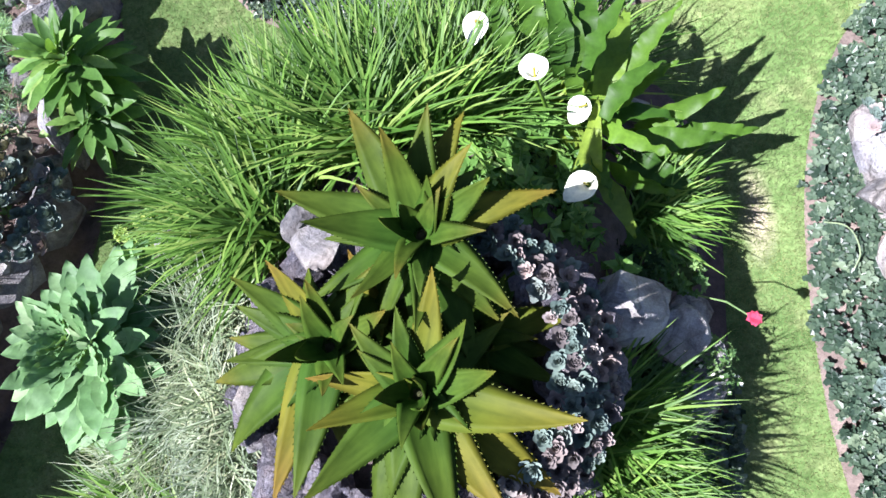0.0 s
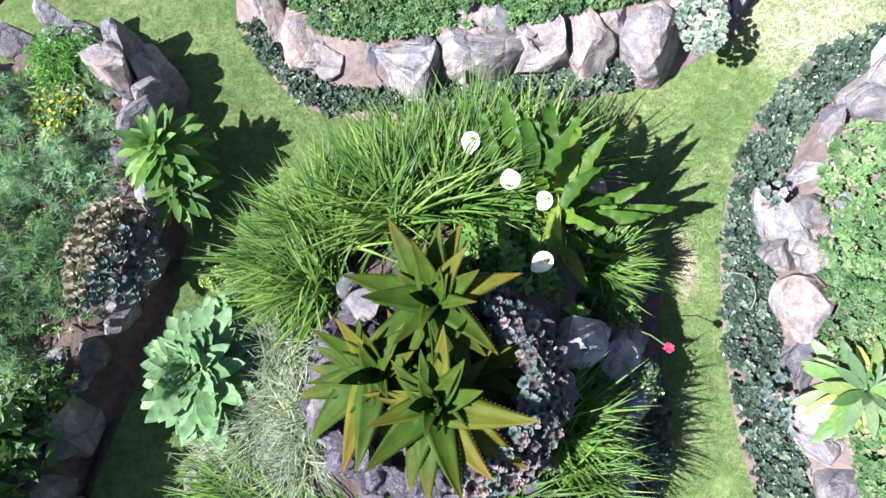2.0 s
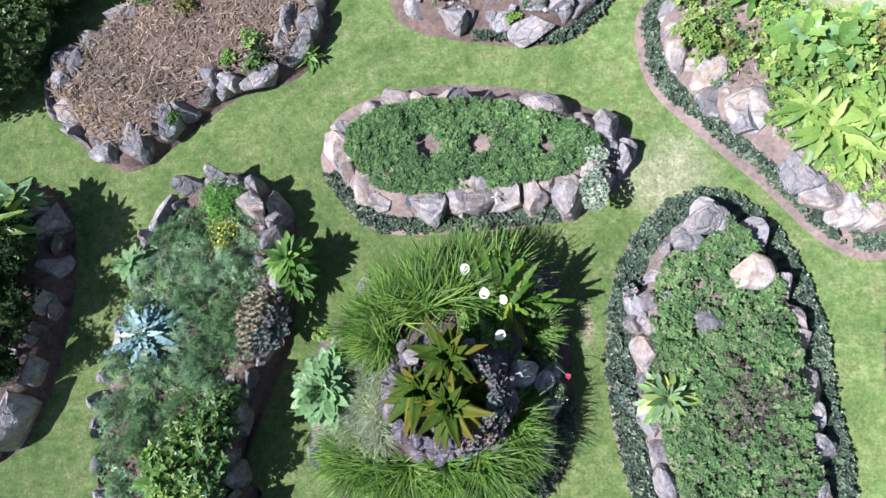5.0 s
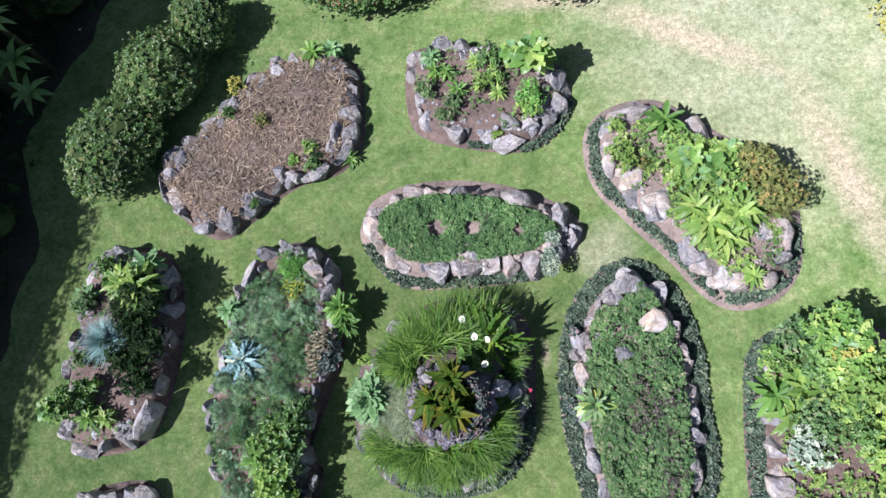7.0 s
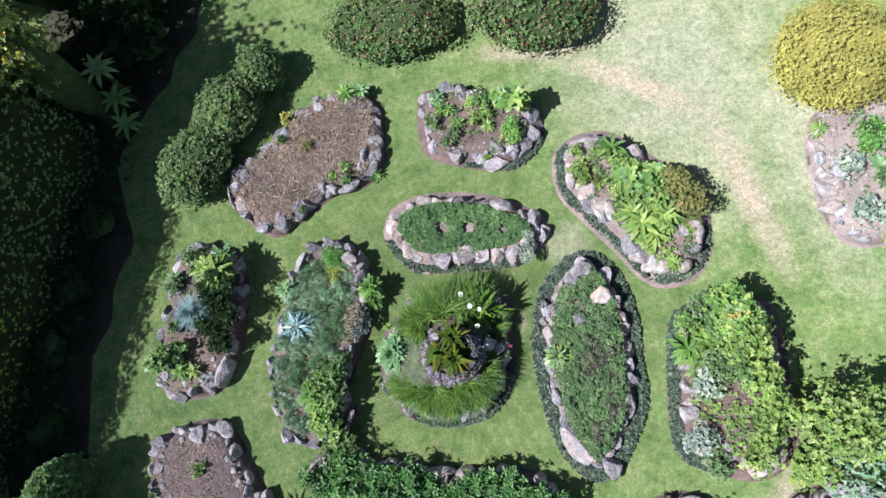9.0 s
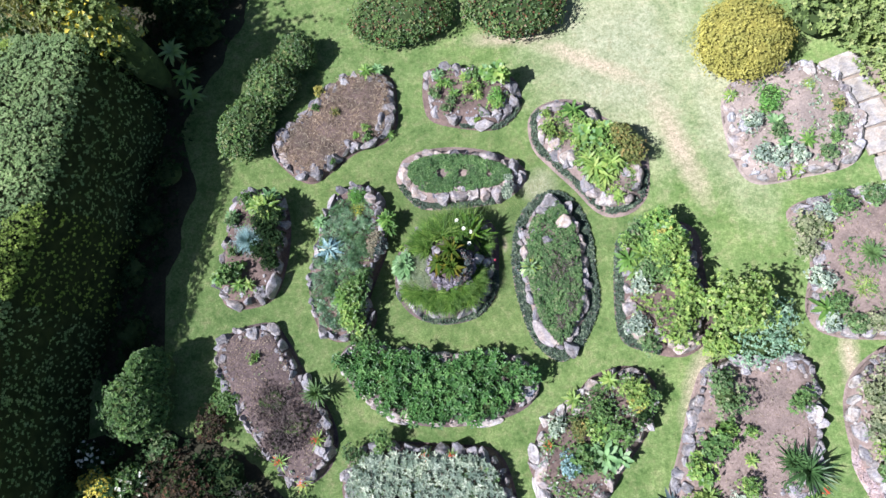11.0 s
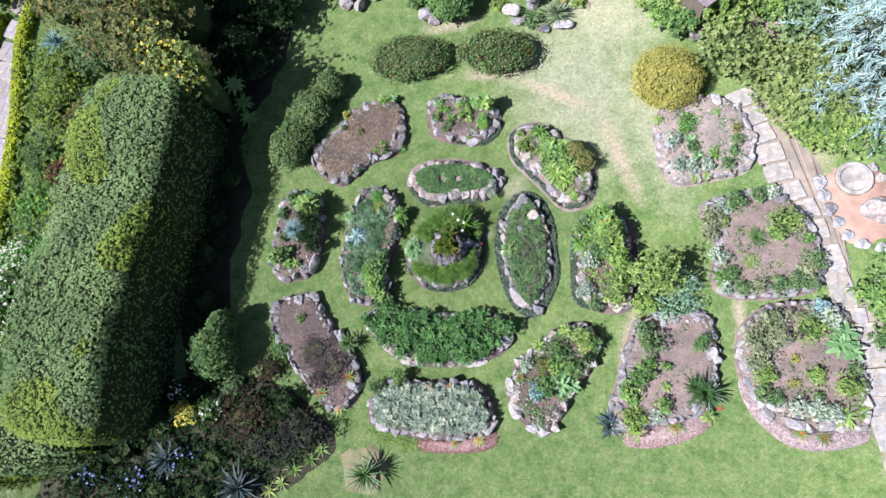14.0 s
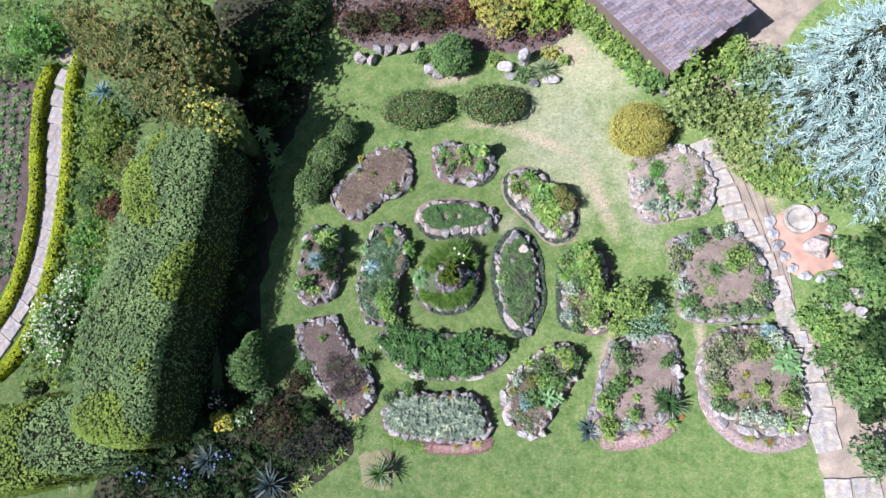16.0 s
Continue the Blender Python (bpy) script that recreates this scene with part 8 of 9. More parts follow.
# patio stones
for p, size, meshes, label, turn in (
    ((14.84, 0.98, 0.2), (0.95, 1.0, 0.9), WARMROCKS[1:2], "large upright boulder on the gravel patio", 20),
    ((13.2, 2.3, 0.05), (0.62, 0.5, 0.25), WHITEROCKS, "whitish edging stone of the patio", 60), ((13.28, 1.8, 0.05), (0.5, 0.55, 0.25), WHITEROCKS, "whitish edging stone of the patio", 20), ((13.45, 1.25, 0.05), (0.55, 0.5, 0.25), ROCKS[1:2], "grey edging stone of the patio", 70), ((13.6, 0.75, 0.05), (0.5, 0.45, 0.25), WHITEROCKS, "whitish edging stone of the patio", 40), ((13.85, 0.25, 0.05), (0.5, 0.4, 0.25), WHITEROCKS, "whitish edging stone of the patio", 30), ((14.3, -0.1, 0.05), (0.6, 0.4, 0.25), WHITEROCKS, "whitish edging stone of the patio", 0), ((14.9, -0.25, 0.05), (0.5, 0.4, 0.25), WHITEROCKS, "whitish edging stone of the patio", 10),
    ((15.1, 2.75, 0.05), (0.4, 0.36, 0.3), PALEROCKS, "pale edging stone of the patio", 0), ((15.35, 2.35, 0.05), (0.42, 0.36, 0.3), PALEROCKS, "pale edging stone of the patio", 30), ((15.6, 1.9, 0.05), (0.4, 0.36, 0.3), PALEROCKS, "pale edging stone of the patio", 60), ((15.75, 1.45, 0.05), (0.38, 0.36, 0.3), PALEROCKS, "pale edging stone of the patio", 10), ((15.85, 0.9, 0.05), (0.4, 0.4, 0.3), PALEROCKS, "pale edging stone of the patio", 40), ((15.7, 0.35, 0.05), (0.45, 0.4, 0.3), PALEROCKS, "pale edging stone of the patio", 30), ((15.35, -0.12, 0.05), (0.5, 0.4, 0.3), ROCKS, "grey edging stone of the patio", 10),
    ((-4.96, 11.83, 0.1), (0.7, 0.6, 0.5), WARMROCKS, "pinkish boulder at the lawn's edge", 0), ((-4.37, 11.68, 0.1), (0.6, 0.6, 0.5), WARMROCKS, "pinkish boulder at the lawn's edge", 30), ((-4.03, 12.22, 0.1), (0.5, 0.6, 0.6), ROCKS, "grey boulder at the lawn's edge", 60), ((-3.51, 12.1, 0.1), (0.7, 0.5, 0.5), WARMROCKS, "pinkish boulder at the lawn's edge", 10), ((-2.78, 12.1, 0.1), (0.8, 0.5, 0.5), WARMROCKS, "pinkish boulder at the lawn's edge", 0), ((-2.12, 12.19, 0.1), (0.6, 0.5, 0.4), WARMROCKS, "pinkish boulder at the lawn's edge", 50), ((-1.41, 10.87, 0.1), (0.7, 0.6, 0.5), ROCKS, "grey boulder below the conifer", 0), ((-1.08, 10.56, 0.05), (0.5, 0.4, 0.4), ROCKS, "grey boulder below the conifer", 0), ((2.25, 10.62, 0.1), (0.8, 0.6, 0.4), PALEROCKS, "pale boulder at the border's edge", 0), ((2.5, 10.14, 0.05), (0.6, 0.4, 0.3), ROCKS, "grey boulder at the border's edge", 0), ((4.37, 9.76, 0.05), (0.9, 0.4, 0.3), PALEROCKS, "pale edging stone of the border", 5), ((3.57, 9.68, 0.05), (0.5, 0.4, 0.3), ROCKS, "grey edging stone of the border", 5),
    ((14.69, -1.45, 0.1), (0.8, 0.4, 0.4), WHITEROCKS, "pale edging stone of the stone border", 0), ((15.76, -1.48, 0.1), (0.6, 0.5, 0.5), WARMROCKS, "pinkish boulder of the stone border", 0), ((16.14, -1.72, 0.1), (0.5, 0.5, 0.5), PALEROCKS, "pale boulder of the stone border", 0), ((16.16, -0.91, 0.1), (0.6, 0.5, 0.4), PALEROCKS, "pale boulder of the stone border", 0), ((9.44, 8.71, 0.2), (0.5, 0.5, 0.7), ROCKS, "round grey stone beside the hut", 0),
):
    boulder(p, size, meshes, label, int(abs(p[1]) * 100) + 3, turn)

# a shallow round basin on the gravel
basin = thing("stone_basin", (14.4, 2.35, 0.05), "round shallow sandstone basin on the red gravel", "basin")
ba = np.linspace(0, 2 * math.pi, 28, endpoint=False)
bv = np.concatenate([np.column_stack([np.cos(ba) * r, np.sin(ba) * r, np.full(28, z)]) for r, z in ((0.62, -0.06), (0.64, 0.2), (0.6, 0.24), (0.5, 0.22), (0.44, 0.12))] + [[[0, 0, 0.1]]])
bt = [q for k in range(4) for i in range(28) for q in ((k * 28 + i, k * 28 + (i + 1) % 28, (k + 1) * 28 + (i + 1) % 28), (k * 28 + i, (k + 1) * 28 + (i + 1) % 28, (k + 1) * 28 + i))] + [(112 + i, 112 + (i + 1) % 28, 140) for i in range(28)]
child("bowl", mesh_np("bowl", bv, np.array(bt), PAVER), basin)

# a white garden ornament and its neighbours at the upper flower border
orn = thing("garden_ornament", (3.16, 10.96, 0.1), "white stone garden ornament on a plinth", "ornament")
v, t = rod([(0, 0, -0.1), (0, 0, 0.35)], 0.26, 8)
child("plinth", mesh_np("plinth", v, t, WHITEROCK), orn)
child("urn", WHITEROCKS[0], orn, Matrix.Translation((0, 0, 0.62)) @ Matrix.Diagonal((0.62, 0.6, 0.8, 1)))
flat_rosette("agave", (4.13, 10.3, 0.15), 60, 0.85, 0.085, PALEGRASS, "pale variegated spiky rosette", "agave", 71, (3, 80), (0, 25), 0.35, 0.3, 5)
flat_rosette("yucca", (-3.51, -7.93, 0.55), 58, 1.0, 0.085, YUCCALEAF, "dark green yucca with long spiky leaves on bare earth", "yucca", 72, (-12, 75), (0, 30), 0.4, 0.25, 6)
v, t = rod([(0, 0, -0.62), (0, 0, 0.05)], 0.09)
child("trunk", mesh_np("trunk", v, t, TWIG, True), bpy.data.objects["yucca"])

for kind, p, rx, ry, h, leaf, mt, label in (
    ("golden_bush", (8.08, 6.6, 0.3), 1.32, 1.25, 1.9, 0.05, GOLD, "clipped golden dome-shaped bush"),
    ("clipped_bush", (-0.23, 11.16, 0.1), 0.98, 0.95, 1.7, 0.07, MID, "dark green clipped dome bush"),
):
    shrub(kind, (p[0], p[1], 0.0), rx, ry, h, leaf, mt, label, "bush", int(h * 100), 1, 1.9, clip=True, low=0.0, limit=20000)

# loose shrubs and trees round the edges: kind, place, half-widths, height, leaf, colour
for k, (p, rx, ry, h, leaf, mt, label, lumps) in enumerate((
    # behind the hut's hedge and down the stone border
    ((10.28, 7.37, 1.2), 1.25, 1.35, 3.0, 0.11, OLIVE, "billowing yellow-green bush beside the hut", 16),
    ((10.24, 8.75, 1.2), 0.9, 0.9, 3.0, 0.11, LIME, "billowing yellow-green bush beside the hut", 12),
    ((12.17, 9.52, 1), 0.9, 1.0, 2.4, 0.11, LIME, "yellow-green bush by the hut", 12),
    ((13.24, 8.59, 1), 1.1, 1.2, 2.4, 0.10, MINTYBUSH, "grey-green bush by the cedar", 12),
    ((11.47, 7.06, 0.8), 0.9, 0.9, 1.8, 0.10, OLIVE, "olive bush at the path's head", 12),
    ((12.84, 6.69, 0.8), 1.2, 1.2, 1.9, 0.10, OLIVE, "olive-green rambling bush beside the path", 14),
    ((12.27, 5.36, 0.6), 0.9, 0.9, 1.5, 0.10, OLIVE, "olive-green rambling bush beside the path", 12),
    ((13.62, 5.35, 0.7), 1.1, 1.1, 1.8, 0.10, OLIVE, "olive-green rambling bush beside the path", 14),
    ((12.98, 4.3, 0.5), 0.9, 0.8, 1.2, 0.10, LIME, "yellow-green rambling bush beside the path", 12),
    ((14.15, 3.93, 0.6), 1.1, 0.8, 1.5, 0.10, LIME, "yellow-green rambling bush beside the path", 12),
    ((15.66, 3.59, 0.6), 1.3, 1.1, 1.6, 0.09, MINTY, "grey-green feathery bush under the cedar", 14),
    ((17.02, 3.13, 0.6), 1.2, 1.2, 1.6, 0.09, MINTY, "grey-green feathery bush under the cedar", 14),
    ((16.21, 0.92, 0.4), 0.9, 0.7, 1.0, 0.09, MID, "green bush beside the patio", 10),
    ((17.16, 1.09, 0.5), 0.8, 0.8, 1.4, 0.10, DEEPSHADE, "dark green bush beside the patio", 10),
    ((16.8, -0.57, 0.6), 0.8, 1.0, 1.8, 0.10, MID, "deep green bush of the stone border", 12),
    ((15.34, -0.87, 0.3), 0.68, 0.6, 0.9, 0.07, MID, "round blue-green clipped bush", 8),
    ((14.35, -1.82, 0.3), 0.75, 0.65, 0.9, 0.10, FRESH, "bright green bush by the stepping stones", 10),
    ((14.87, -2.63, 0.3), 0.6, 0.6, 0.7, 0.10, FRESH, "bright green bush by the stepping stones", 10),
    ((14.65, -3.41, 0.3), 0.6, 0.6, 0.7, 0.10, MID, "green bush by the stepping stones", 10),
    ((16.14, -2.89, 1.2), 0.9, 1.0, 3.0, 0.11, DEEPSHADE, "tall dark green tree of the stone border", 14), ((15.75, -4.31, 0.8), 0.9, 0.8, 2.0, 0.10, MID, "leafy green bush of the stone border", 14),
    ((15.19, -4.54, 0.6), 0.9, 0.9, 1.5, 0.11, MID, "dark green bush of the stone border", 12),
    ((15.75, -5.72, 0.5), 0.7, 0.6, 1.2, 0.10, DEEPSHADE, "dark green bush of the stone border", 10),
    ((15.7, -7.27, 0.5), 0.8, 0.9, 1.4, 0.10, MINTY, "grey-green bush of the stone border", 10),
    ((7.76, -2.16, 0.4), 0.85, 0.6, 0.9, 0.05, WORMWOOD, "spreading blue-green juniper beside the bed", 10),
    ((8.18, -1.3, 0.4), 0.5, 0.5, 0.9, 0.05, WORMWOOD, "spreading blue-green juniper beside the bed", 8),
    ((6.63, -1.97, 0.4), 0.5, 0.5, 0.9, 0.10, LIME, "yellow-green bush beside the small tree", 8),
    # upper flower border
    ((2.5, 12.99, 0.8), 1.3, 1.2, 2.2, 0.12, GOLD, "yellow-flowered olive bush behind the ornament", 14),
    ((4.12, 13.13, 0.8), 1.2, 1.2, 2.0, 0.12, HEDGE, "olive bush with yellow tips", 14),
    ((1.7, 13.71, 0.8), 0.9, 1.0, 2.0, 0.12, GOLD, "yellow-flowered olive bush behind the ornament", 12),
    ((5.74, 13.4, 0.6), 0.7, 0.8, 1.4, 0.12, HEDGE, "olive bush behind the border", 10),
    # bronze bushes whose darkened leaf colour includes the shade on them
    ((-1.41, 13.55, 0.6), 1.2, 1.0, 1.5, 0.08, BRONZE, "bronze-red twiggy bush behind the stones", 14),
    ((-3.41, 13.6, 0.6), 1.2, 1.0, 1.5, 0.08, BRONZE, "bronze-red twiggy bush behind the stones", 14),
    ((-5.16, 13.63, 0.6), 1.1, 1.0, 1.6, 0.08, BRONZE, "dark bronze-red bush behind the stones", 14),
    ((0.29, 13.69, 0.6), 0.8, 0.8, 1.3, 0.08, REDLEAF, "bronze-red twiggy bush behind the stones", 10),
    ((-1.8, 11.57, 0.3), 0.45, 0.4, 0.6, 0.07, MID, "small green bush below the border", 8),
    ((1.72, 11.04, 0.2), 0.4, 0.35, 0.5, 0.08, LIME, "small pale green border plant", 8),
    ((3.13, 10.24, 0.2), 0.6, 0.45, 0.45, 0.07, MINTY, "low grey-green border plant", 8),
    ((4.43, 11.18, 0.2), 0.5, 0.35, 0.5, 0.08, GOLD, "small yellow-leaved border plant", 8),
    ((5.08, 10.81, 0.2), 0.35, 0.3, 0.4, 0.08, LIME, "pale green border plant", 8),
    # shaded side between the tall hedge and the lawn; shade is also in the leaf colour
    ((-7.66, 14.42, 0.8), 1.6, 1.6, 2.2, 0.14, DEEPSHADE, "dark green leafy tree in shade", 16),
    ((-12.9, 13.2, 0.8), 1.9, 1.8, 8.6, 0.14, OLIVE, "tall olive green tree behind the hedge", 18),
    ((-10.61, 11.15, 0.8), 1.2, 1.4, 2.2, 0.13, DEEPSHADE, "dark green leafy bush in shade", 14),
    ((-8.25, 11.57, 0.8), 1.3, 1.3, 2.0, 0.12, DEEPSHADE, "dark green leafy bush in shade", 14),
    ((-9.4, 8.72, 0.8), 0.8, 0.8, 1.7, 0.11, DEEPSHADE, "dark green leafy bush in shade", 10),
    ((-10.75, 6.07, 0.6), 0.8, 0.9, 1.5, 0.10, DEEPSHADE, "dark green leafy bush in shade", 10),
    ((-9.66, 3.76, 0.4), 0.75, 0.7, 1.1, 0.09, DEEPSHADE, "rounded dark bush in the hedge's shade", 8),
    ((-10.11, 2.1, 0.4), 0.7, 0.7, 1.1, 0.09, DEEPSHADE, "rounded dark bush in the hedge's shade", 8),
    ((-10.54, 0.48, 0.4), 0.75, 0.75, 1.1, 0.09, DEEPSHADE, "rounded dark bush in the hedge's shade", 8),
    ((-10.26, -1.38, 0.4), 0.7, 0.8, 1.1, 0.09, DEEPSHADE, "rounded dark bush in the hedge's shade", 8),
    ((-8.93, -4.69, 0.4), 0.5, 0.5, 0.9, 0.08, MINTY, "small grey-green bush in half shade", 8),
    ((-7.43, -4.09, 0.3), 0.6, 0.5, 0.7, 0.08, BRONZE, "brownish bush at the lawn's edge, darkened for shade", 8),
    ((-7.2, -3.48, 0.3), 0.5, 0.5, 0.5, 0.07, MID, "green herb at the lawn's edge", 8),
    # lower left shrubbery; its leaf colours are darkened to stand for shade
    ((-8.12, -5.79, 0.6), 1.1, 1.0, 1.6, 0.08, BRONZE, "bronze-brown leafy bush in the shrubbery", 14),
    ((-6.77, -5.44, 0.5), 0.8, 0.8, 1.3, 0.08, DEEPSHADE, "dark leafy bush in the shrubbery", 10),
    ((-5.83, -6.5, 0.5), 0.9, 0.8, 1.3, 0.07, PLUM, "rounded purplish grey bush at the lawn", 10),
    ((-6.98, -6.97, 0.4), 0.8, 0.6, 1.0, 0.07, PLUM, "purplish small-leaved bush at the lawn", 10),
    ((-9.91, -5.78, 0.4), 0.7, 0.7, 1.1, 0.10, DEEPSHADE, "dark leafy bush in the shrubbery", 10),
    ((-9.4, -7.32, 0.4), 0.7, 0.6, 1.0, 0.10, DEEPSHADE, "green leafy bush in the shrubbery", 10),
    ((-11.55, -6.13, 0.5), 0.9, 0.8, 1.3, 0.10, DEEPSHADE, "dark leafy bush in the shrubbery", 12),
    ((-13.33, -7.09, 0.5), 1.2, 0.8, 1.4, 0.11, DEEPSHADE, "dark leafy bush in the shrubbery", 12),
    ((-14.82, -8.16, 0.5), 0.9, 0.8, 1.2, 0.11, DEEPSHADE, "dark leafy bush in the shrubbery", 12),
    ((-11.57, -8.72, 0.5), 1.0, 0.8, 1.2, 0.11, DEEPSHADE, "dark leafy bush in the shrubbery", 12),
    ((-12.96, -8.51, 0.4), 0.7, 0.6, 1.0, 0.11, DEEPSHADE, "dark leafy bush in the shrubbery", 10),
    ((-9.8, -8.71, 0.4), 0.9, 0.7, 1.0, 0.11, DEEPSHADE, "dark leafy bush in the shrubbery", 10),
    ((-7.76, -7.44, 0.3), 0.7, 0.5, 0.7, 0.10, DEEPSHADE, "dark leafy bush in the shrubbery", 10),
    # left garden beyond the tall hedge
    ((-14.2, 10.6, 7), 1.9, 1.7, 9.2, 0.13, RUSTY, "tree with a rusty olive crown", 20),
    ((-17.73, 12.1, 3), 1.3, 1.3, 4.4, 0.13, RUSTY, "tree with a rusty olive crown", 14),
    ((-12.3, 8.2, 6.6), 1.7, 1.6, 8.6, 0.13, RUSTY, "tree with a rusty olive crown", 20),
    ((-11.4, 10.4, 5.2), 1.9, 1.8, 8.8, 0.13, RUSTY, "tree with an olive and rusty crown", 20),
    ((-9.6, 12.4, 3), 2.0, 2.0, 2.6, 0.14, DEEPSHADE, "dark green leafy bush in deep shade", 20),
    ((-9.6, 9.9, 3), 1.6, 1.6, 2.4, 0.13, DEEPSHADE, "dark green leafy bush in deep shade", 18),
    ((-7.9, 11.6, 3), 1.7, 1.7, 2.4, 0.14, DEEPSHADE, "dark green leafy bush in deep shade", 18), ((-8.9, 8.9, 2), 1.1, 1.1, 1.9, 0.12, DEEPSHADE, "dark green leafy bush in deep shade", 16),
    ((-11.3, 7.4, 5.8), 1.0, 1.0, 7.6, 0.12, RUSTY, "tree with a rusty olive crown", 14),
    ((-18.99, 13.8, 3.5), 1.2, 1.2, 4.4, 0.13, RUSTY, "tree with a rusty olive crown", 12),
    ((-16.5, 9.97, 1), 1.3, 1.1, 2.4, 0.11, MINTY, "grey-green bush beyond the hedge", 14),
    ((-18.14, 9.41, 0.8), 1.1, 1.2, 1.8, 0.10, HEDGE, "olive feathery bush beside the path", 12),
    ((-18.48, 7.49, 0.6), 1.0, 1.2, 1.4, 0.09, HEDGE, "olive feathery bush beside the path", 12),
    ((-16.52, 6.66, 0.8), 0.9, 1.0, 1.8, 0.09, RUSTY, "brownish bush beyond the hedge", 12),
    ((-18.78, 5.3, 0.4), 0.9, 0.9, 0.9, 0.09, MID, "green herb mass beside the path", 12),
    ((-17.35, 4.44, 0.5), 0.8, 0.8, 1.1, 0.09, REDLEAF, "reddish herb mass beside the path", 12),
    ((-18.84, 3.11, 0.3), 0.9, 1.0, 0.7, 0.09, BRIGHT, "fresh green herb mass beside the path", 12),
    ((-18.04, 0.74, 0.5), 0.8, 1.0, 1.1, 0.10, BRIGHT, "fresh green bush beside the path", 12),
    ((-22.52, 14.37, 1.2), 1.5, 1.6, 2.6, 0.14, BRIGHT, "glossy big-leaved green bush", 14),
    ((-24.41, 13.1, 0.5), 0.9, 0.7, 1.0, 0.10, MID, "green bush with yellow flowers beside the path", 10),
    ((-18.28, -3.05, 0.6), 0.8, 0.8, 1.2, 0.10, MID, "green bush beside the hedge", 10),
    # beyond the lower edge of the near lawn on the left
    ((-20.36, -4.3, 0.3), 0.6, 0.5, 0.7, 0.10, DEEPSHADE, "dark green bush behind the hedge", 8),
)):
    # The darkest-leaved ones get thin crowns; their dark hearts show as shade.
    shrub("tree" if h > 3.5 else "shrub", (p[0], p[1], 0.0), rx * 1.08, ry * 1.08, h, leaf * (1.4 if mt is DEEPSHADE else 1.15), mt, label, "tree" if h > 3.5 else "shrub", 700 + k, lumps, 0.4 if mt is DEEPSHADE else 0.85, ragged=0.65 if h > 3.5 else 0.45, limit=5200 if h > 3.5 else 3800, group="shrubs round the garden")
shrub("upright_bush", (-9.35, -3.55, 0.0), 0.82, 0.95, 2.2, 0.07, MID, "clipped grey-green cone-shaped bush, half in shade", "bush", 796, 1, 1.2, turn=10, clip=True, limit=9000)
shrub("upright_bush", (-9.15, -2.5, 0.0), 0.42, 0.6, 1.9, 0.07, MID, "narrow grey-green bush beside the larger cone", "bush", 797, 1, 1.2, turn=-10, clip=True, limit=5000)
shrub("small_tree", (7.0, -1.15, 0.0), 0.92, 0.82, 2.7, 0.10, LIME, "bright yellow-green small tree with an open crown", "tree", 798, 18, 0.8, ragged=0.8, limit=5200, specks=(OLIVE, 0.06, "young_foliage"))
shrub("tree", (-10.0, 6.9, 0.0), 1.0, 0.9, 7.4, 0.14, OLIVE, "olive tree crown with yellow blossom", "tree", 799, 16, 0.8, ragged=0.6, limit=4600, specks=(YELLOW, 0.035, "blossom"))

shrub("flowering_shrub", (*(-19.11, -1.47, 0.8)[:2], 0.0), 1.3, 1.6, 2.2, 0.11, BRIGHT, "green bush dotted with white flowers", "shrub", 801, 16, 1.0, specks=(WHITE, 0.11, "blossom"))
shrub("flowering_shrub", (*(-18.84, 0.61, 0.6)[:2], 0.0), 0.9, 0.9, 1.4, 0.10, BRIGHT, "green bush dotted with white flowers", "shrub", 802, 12, 1.0, specks=(WHITE, 0.1, "blossom"))
shrub("flowering_shrub", (*(-10.57, -5.77, 0.4)[:2], 0.0), 0.6, 0.6, 1.1, 0.07, MID, "bush dotted with yellow flowers", "shrub", 803, 10, 1.0, specks=(YELLOW, 0.16, "blossom"))
shrub("flowering_shrub", (*(-10.91, -4.97, 0.4)[:2], 0.0), 0.6, 0.5, 1.1, 0.11, DEEPSHADE, "dark bush with a few white lilies", "shrub", 804, 10, 1.0, specks=(WHITE, 0.02, "blossom"))
shrub("flowering_shrub", (*(-9.66, -5.61, 0.4)[:2], 0.0), 0.6, 0.5, 1.0, 0.11, MID, "bush with a few white lilies", "shrub", 805, 10, 1.0, specks=(WHITE, 0.03, "blossom"))
for k, (p, n) in enumerate((((-12.34, -8.26, 0.6), 3), ((-10.59, -7.43, 0.6), 2), ((-14.23, -8.03, 0.6), 2))):
    shrub("agapanthus", (p[0], p[1], 0.0), 0.7, 0.6, 1.0, 0.12, DEEPSHADE, "dark strap-leaved plant with blue flower heads", "agapanthus", 810 + k, 10, 0.9, specks=(BLUE, 0.03, "blossom"))
for k, (p, r, mt) in enumerate((((-11.16, -7.44, 0.5), 1.0, DARKAGAVE), ((-8.25, -8.46, 0.5), 1.1, DARKAGAVE), ((-17.76, -8.31, 0.4), 0.7, PALEGRASS), ((-18.16, 10.49, 1.2), 0.9, BLUEGREY))):
    flat_rosette("agave", p, 40, r, r * 0.13, mt, "big spiky blue-grey rosette in the shrubbery", "agave", 820 + k, (0, 70), (0, 25), 0.4, 0.3, 5)
for k, p in enumerate(((-6.81, -8.27), (-6.32, -7.8), (-5.71, -7.45), (-7.3, -8.54), (-5.34, -7.1))):
    flat_rosette("lily_rosette", (*p, 0.02), 18, 0.5, 0.07, LIME, "yellow-green strap-leaved border plant", "lily", 830 + k, (10, 70), (20, 60), 0.35, 0.3, 5)

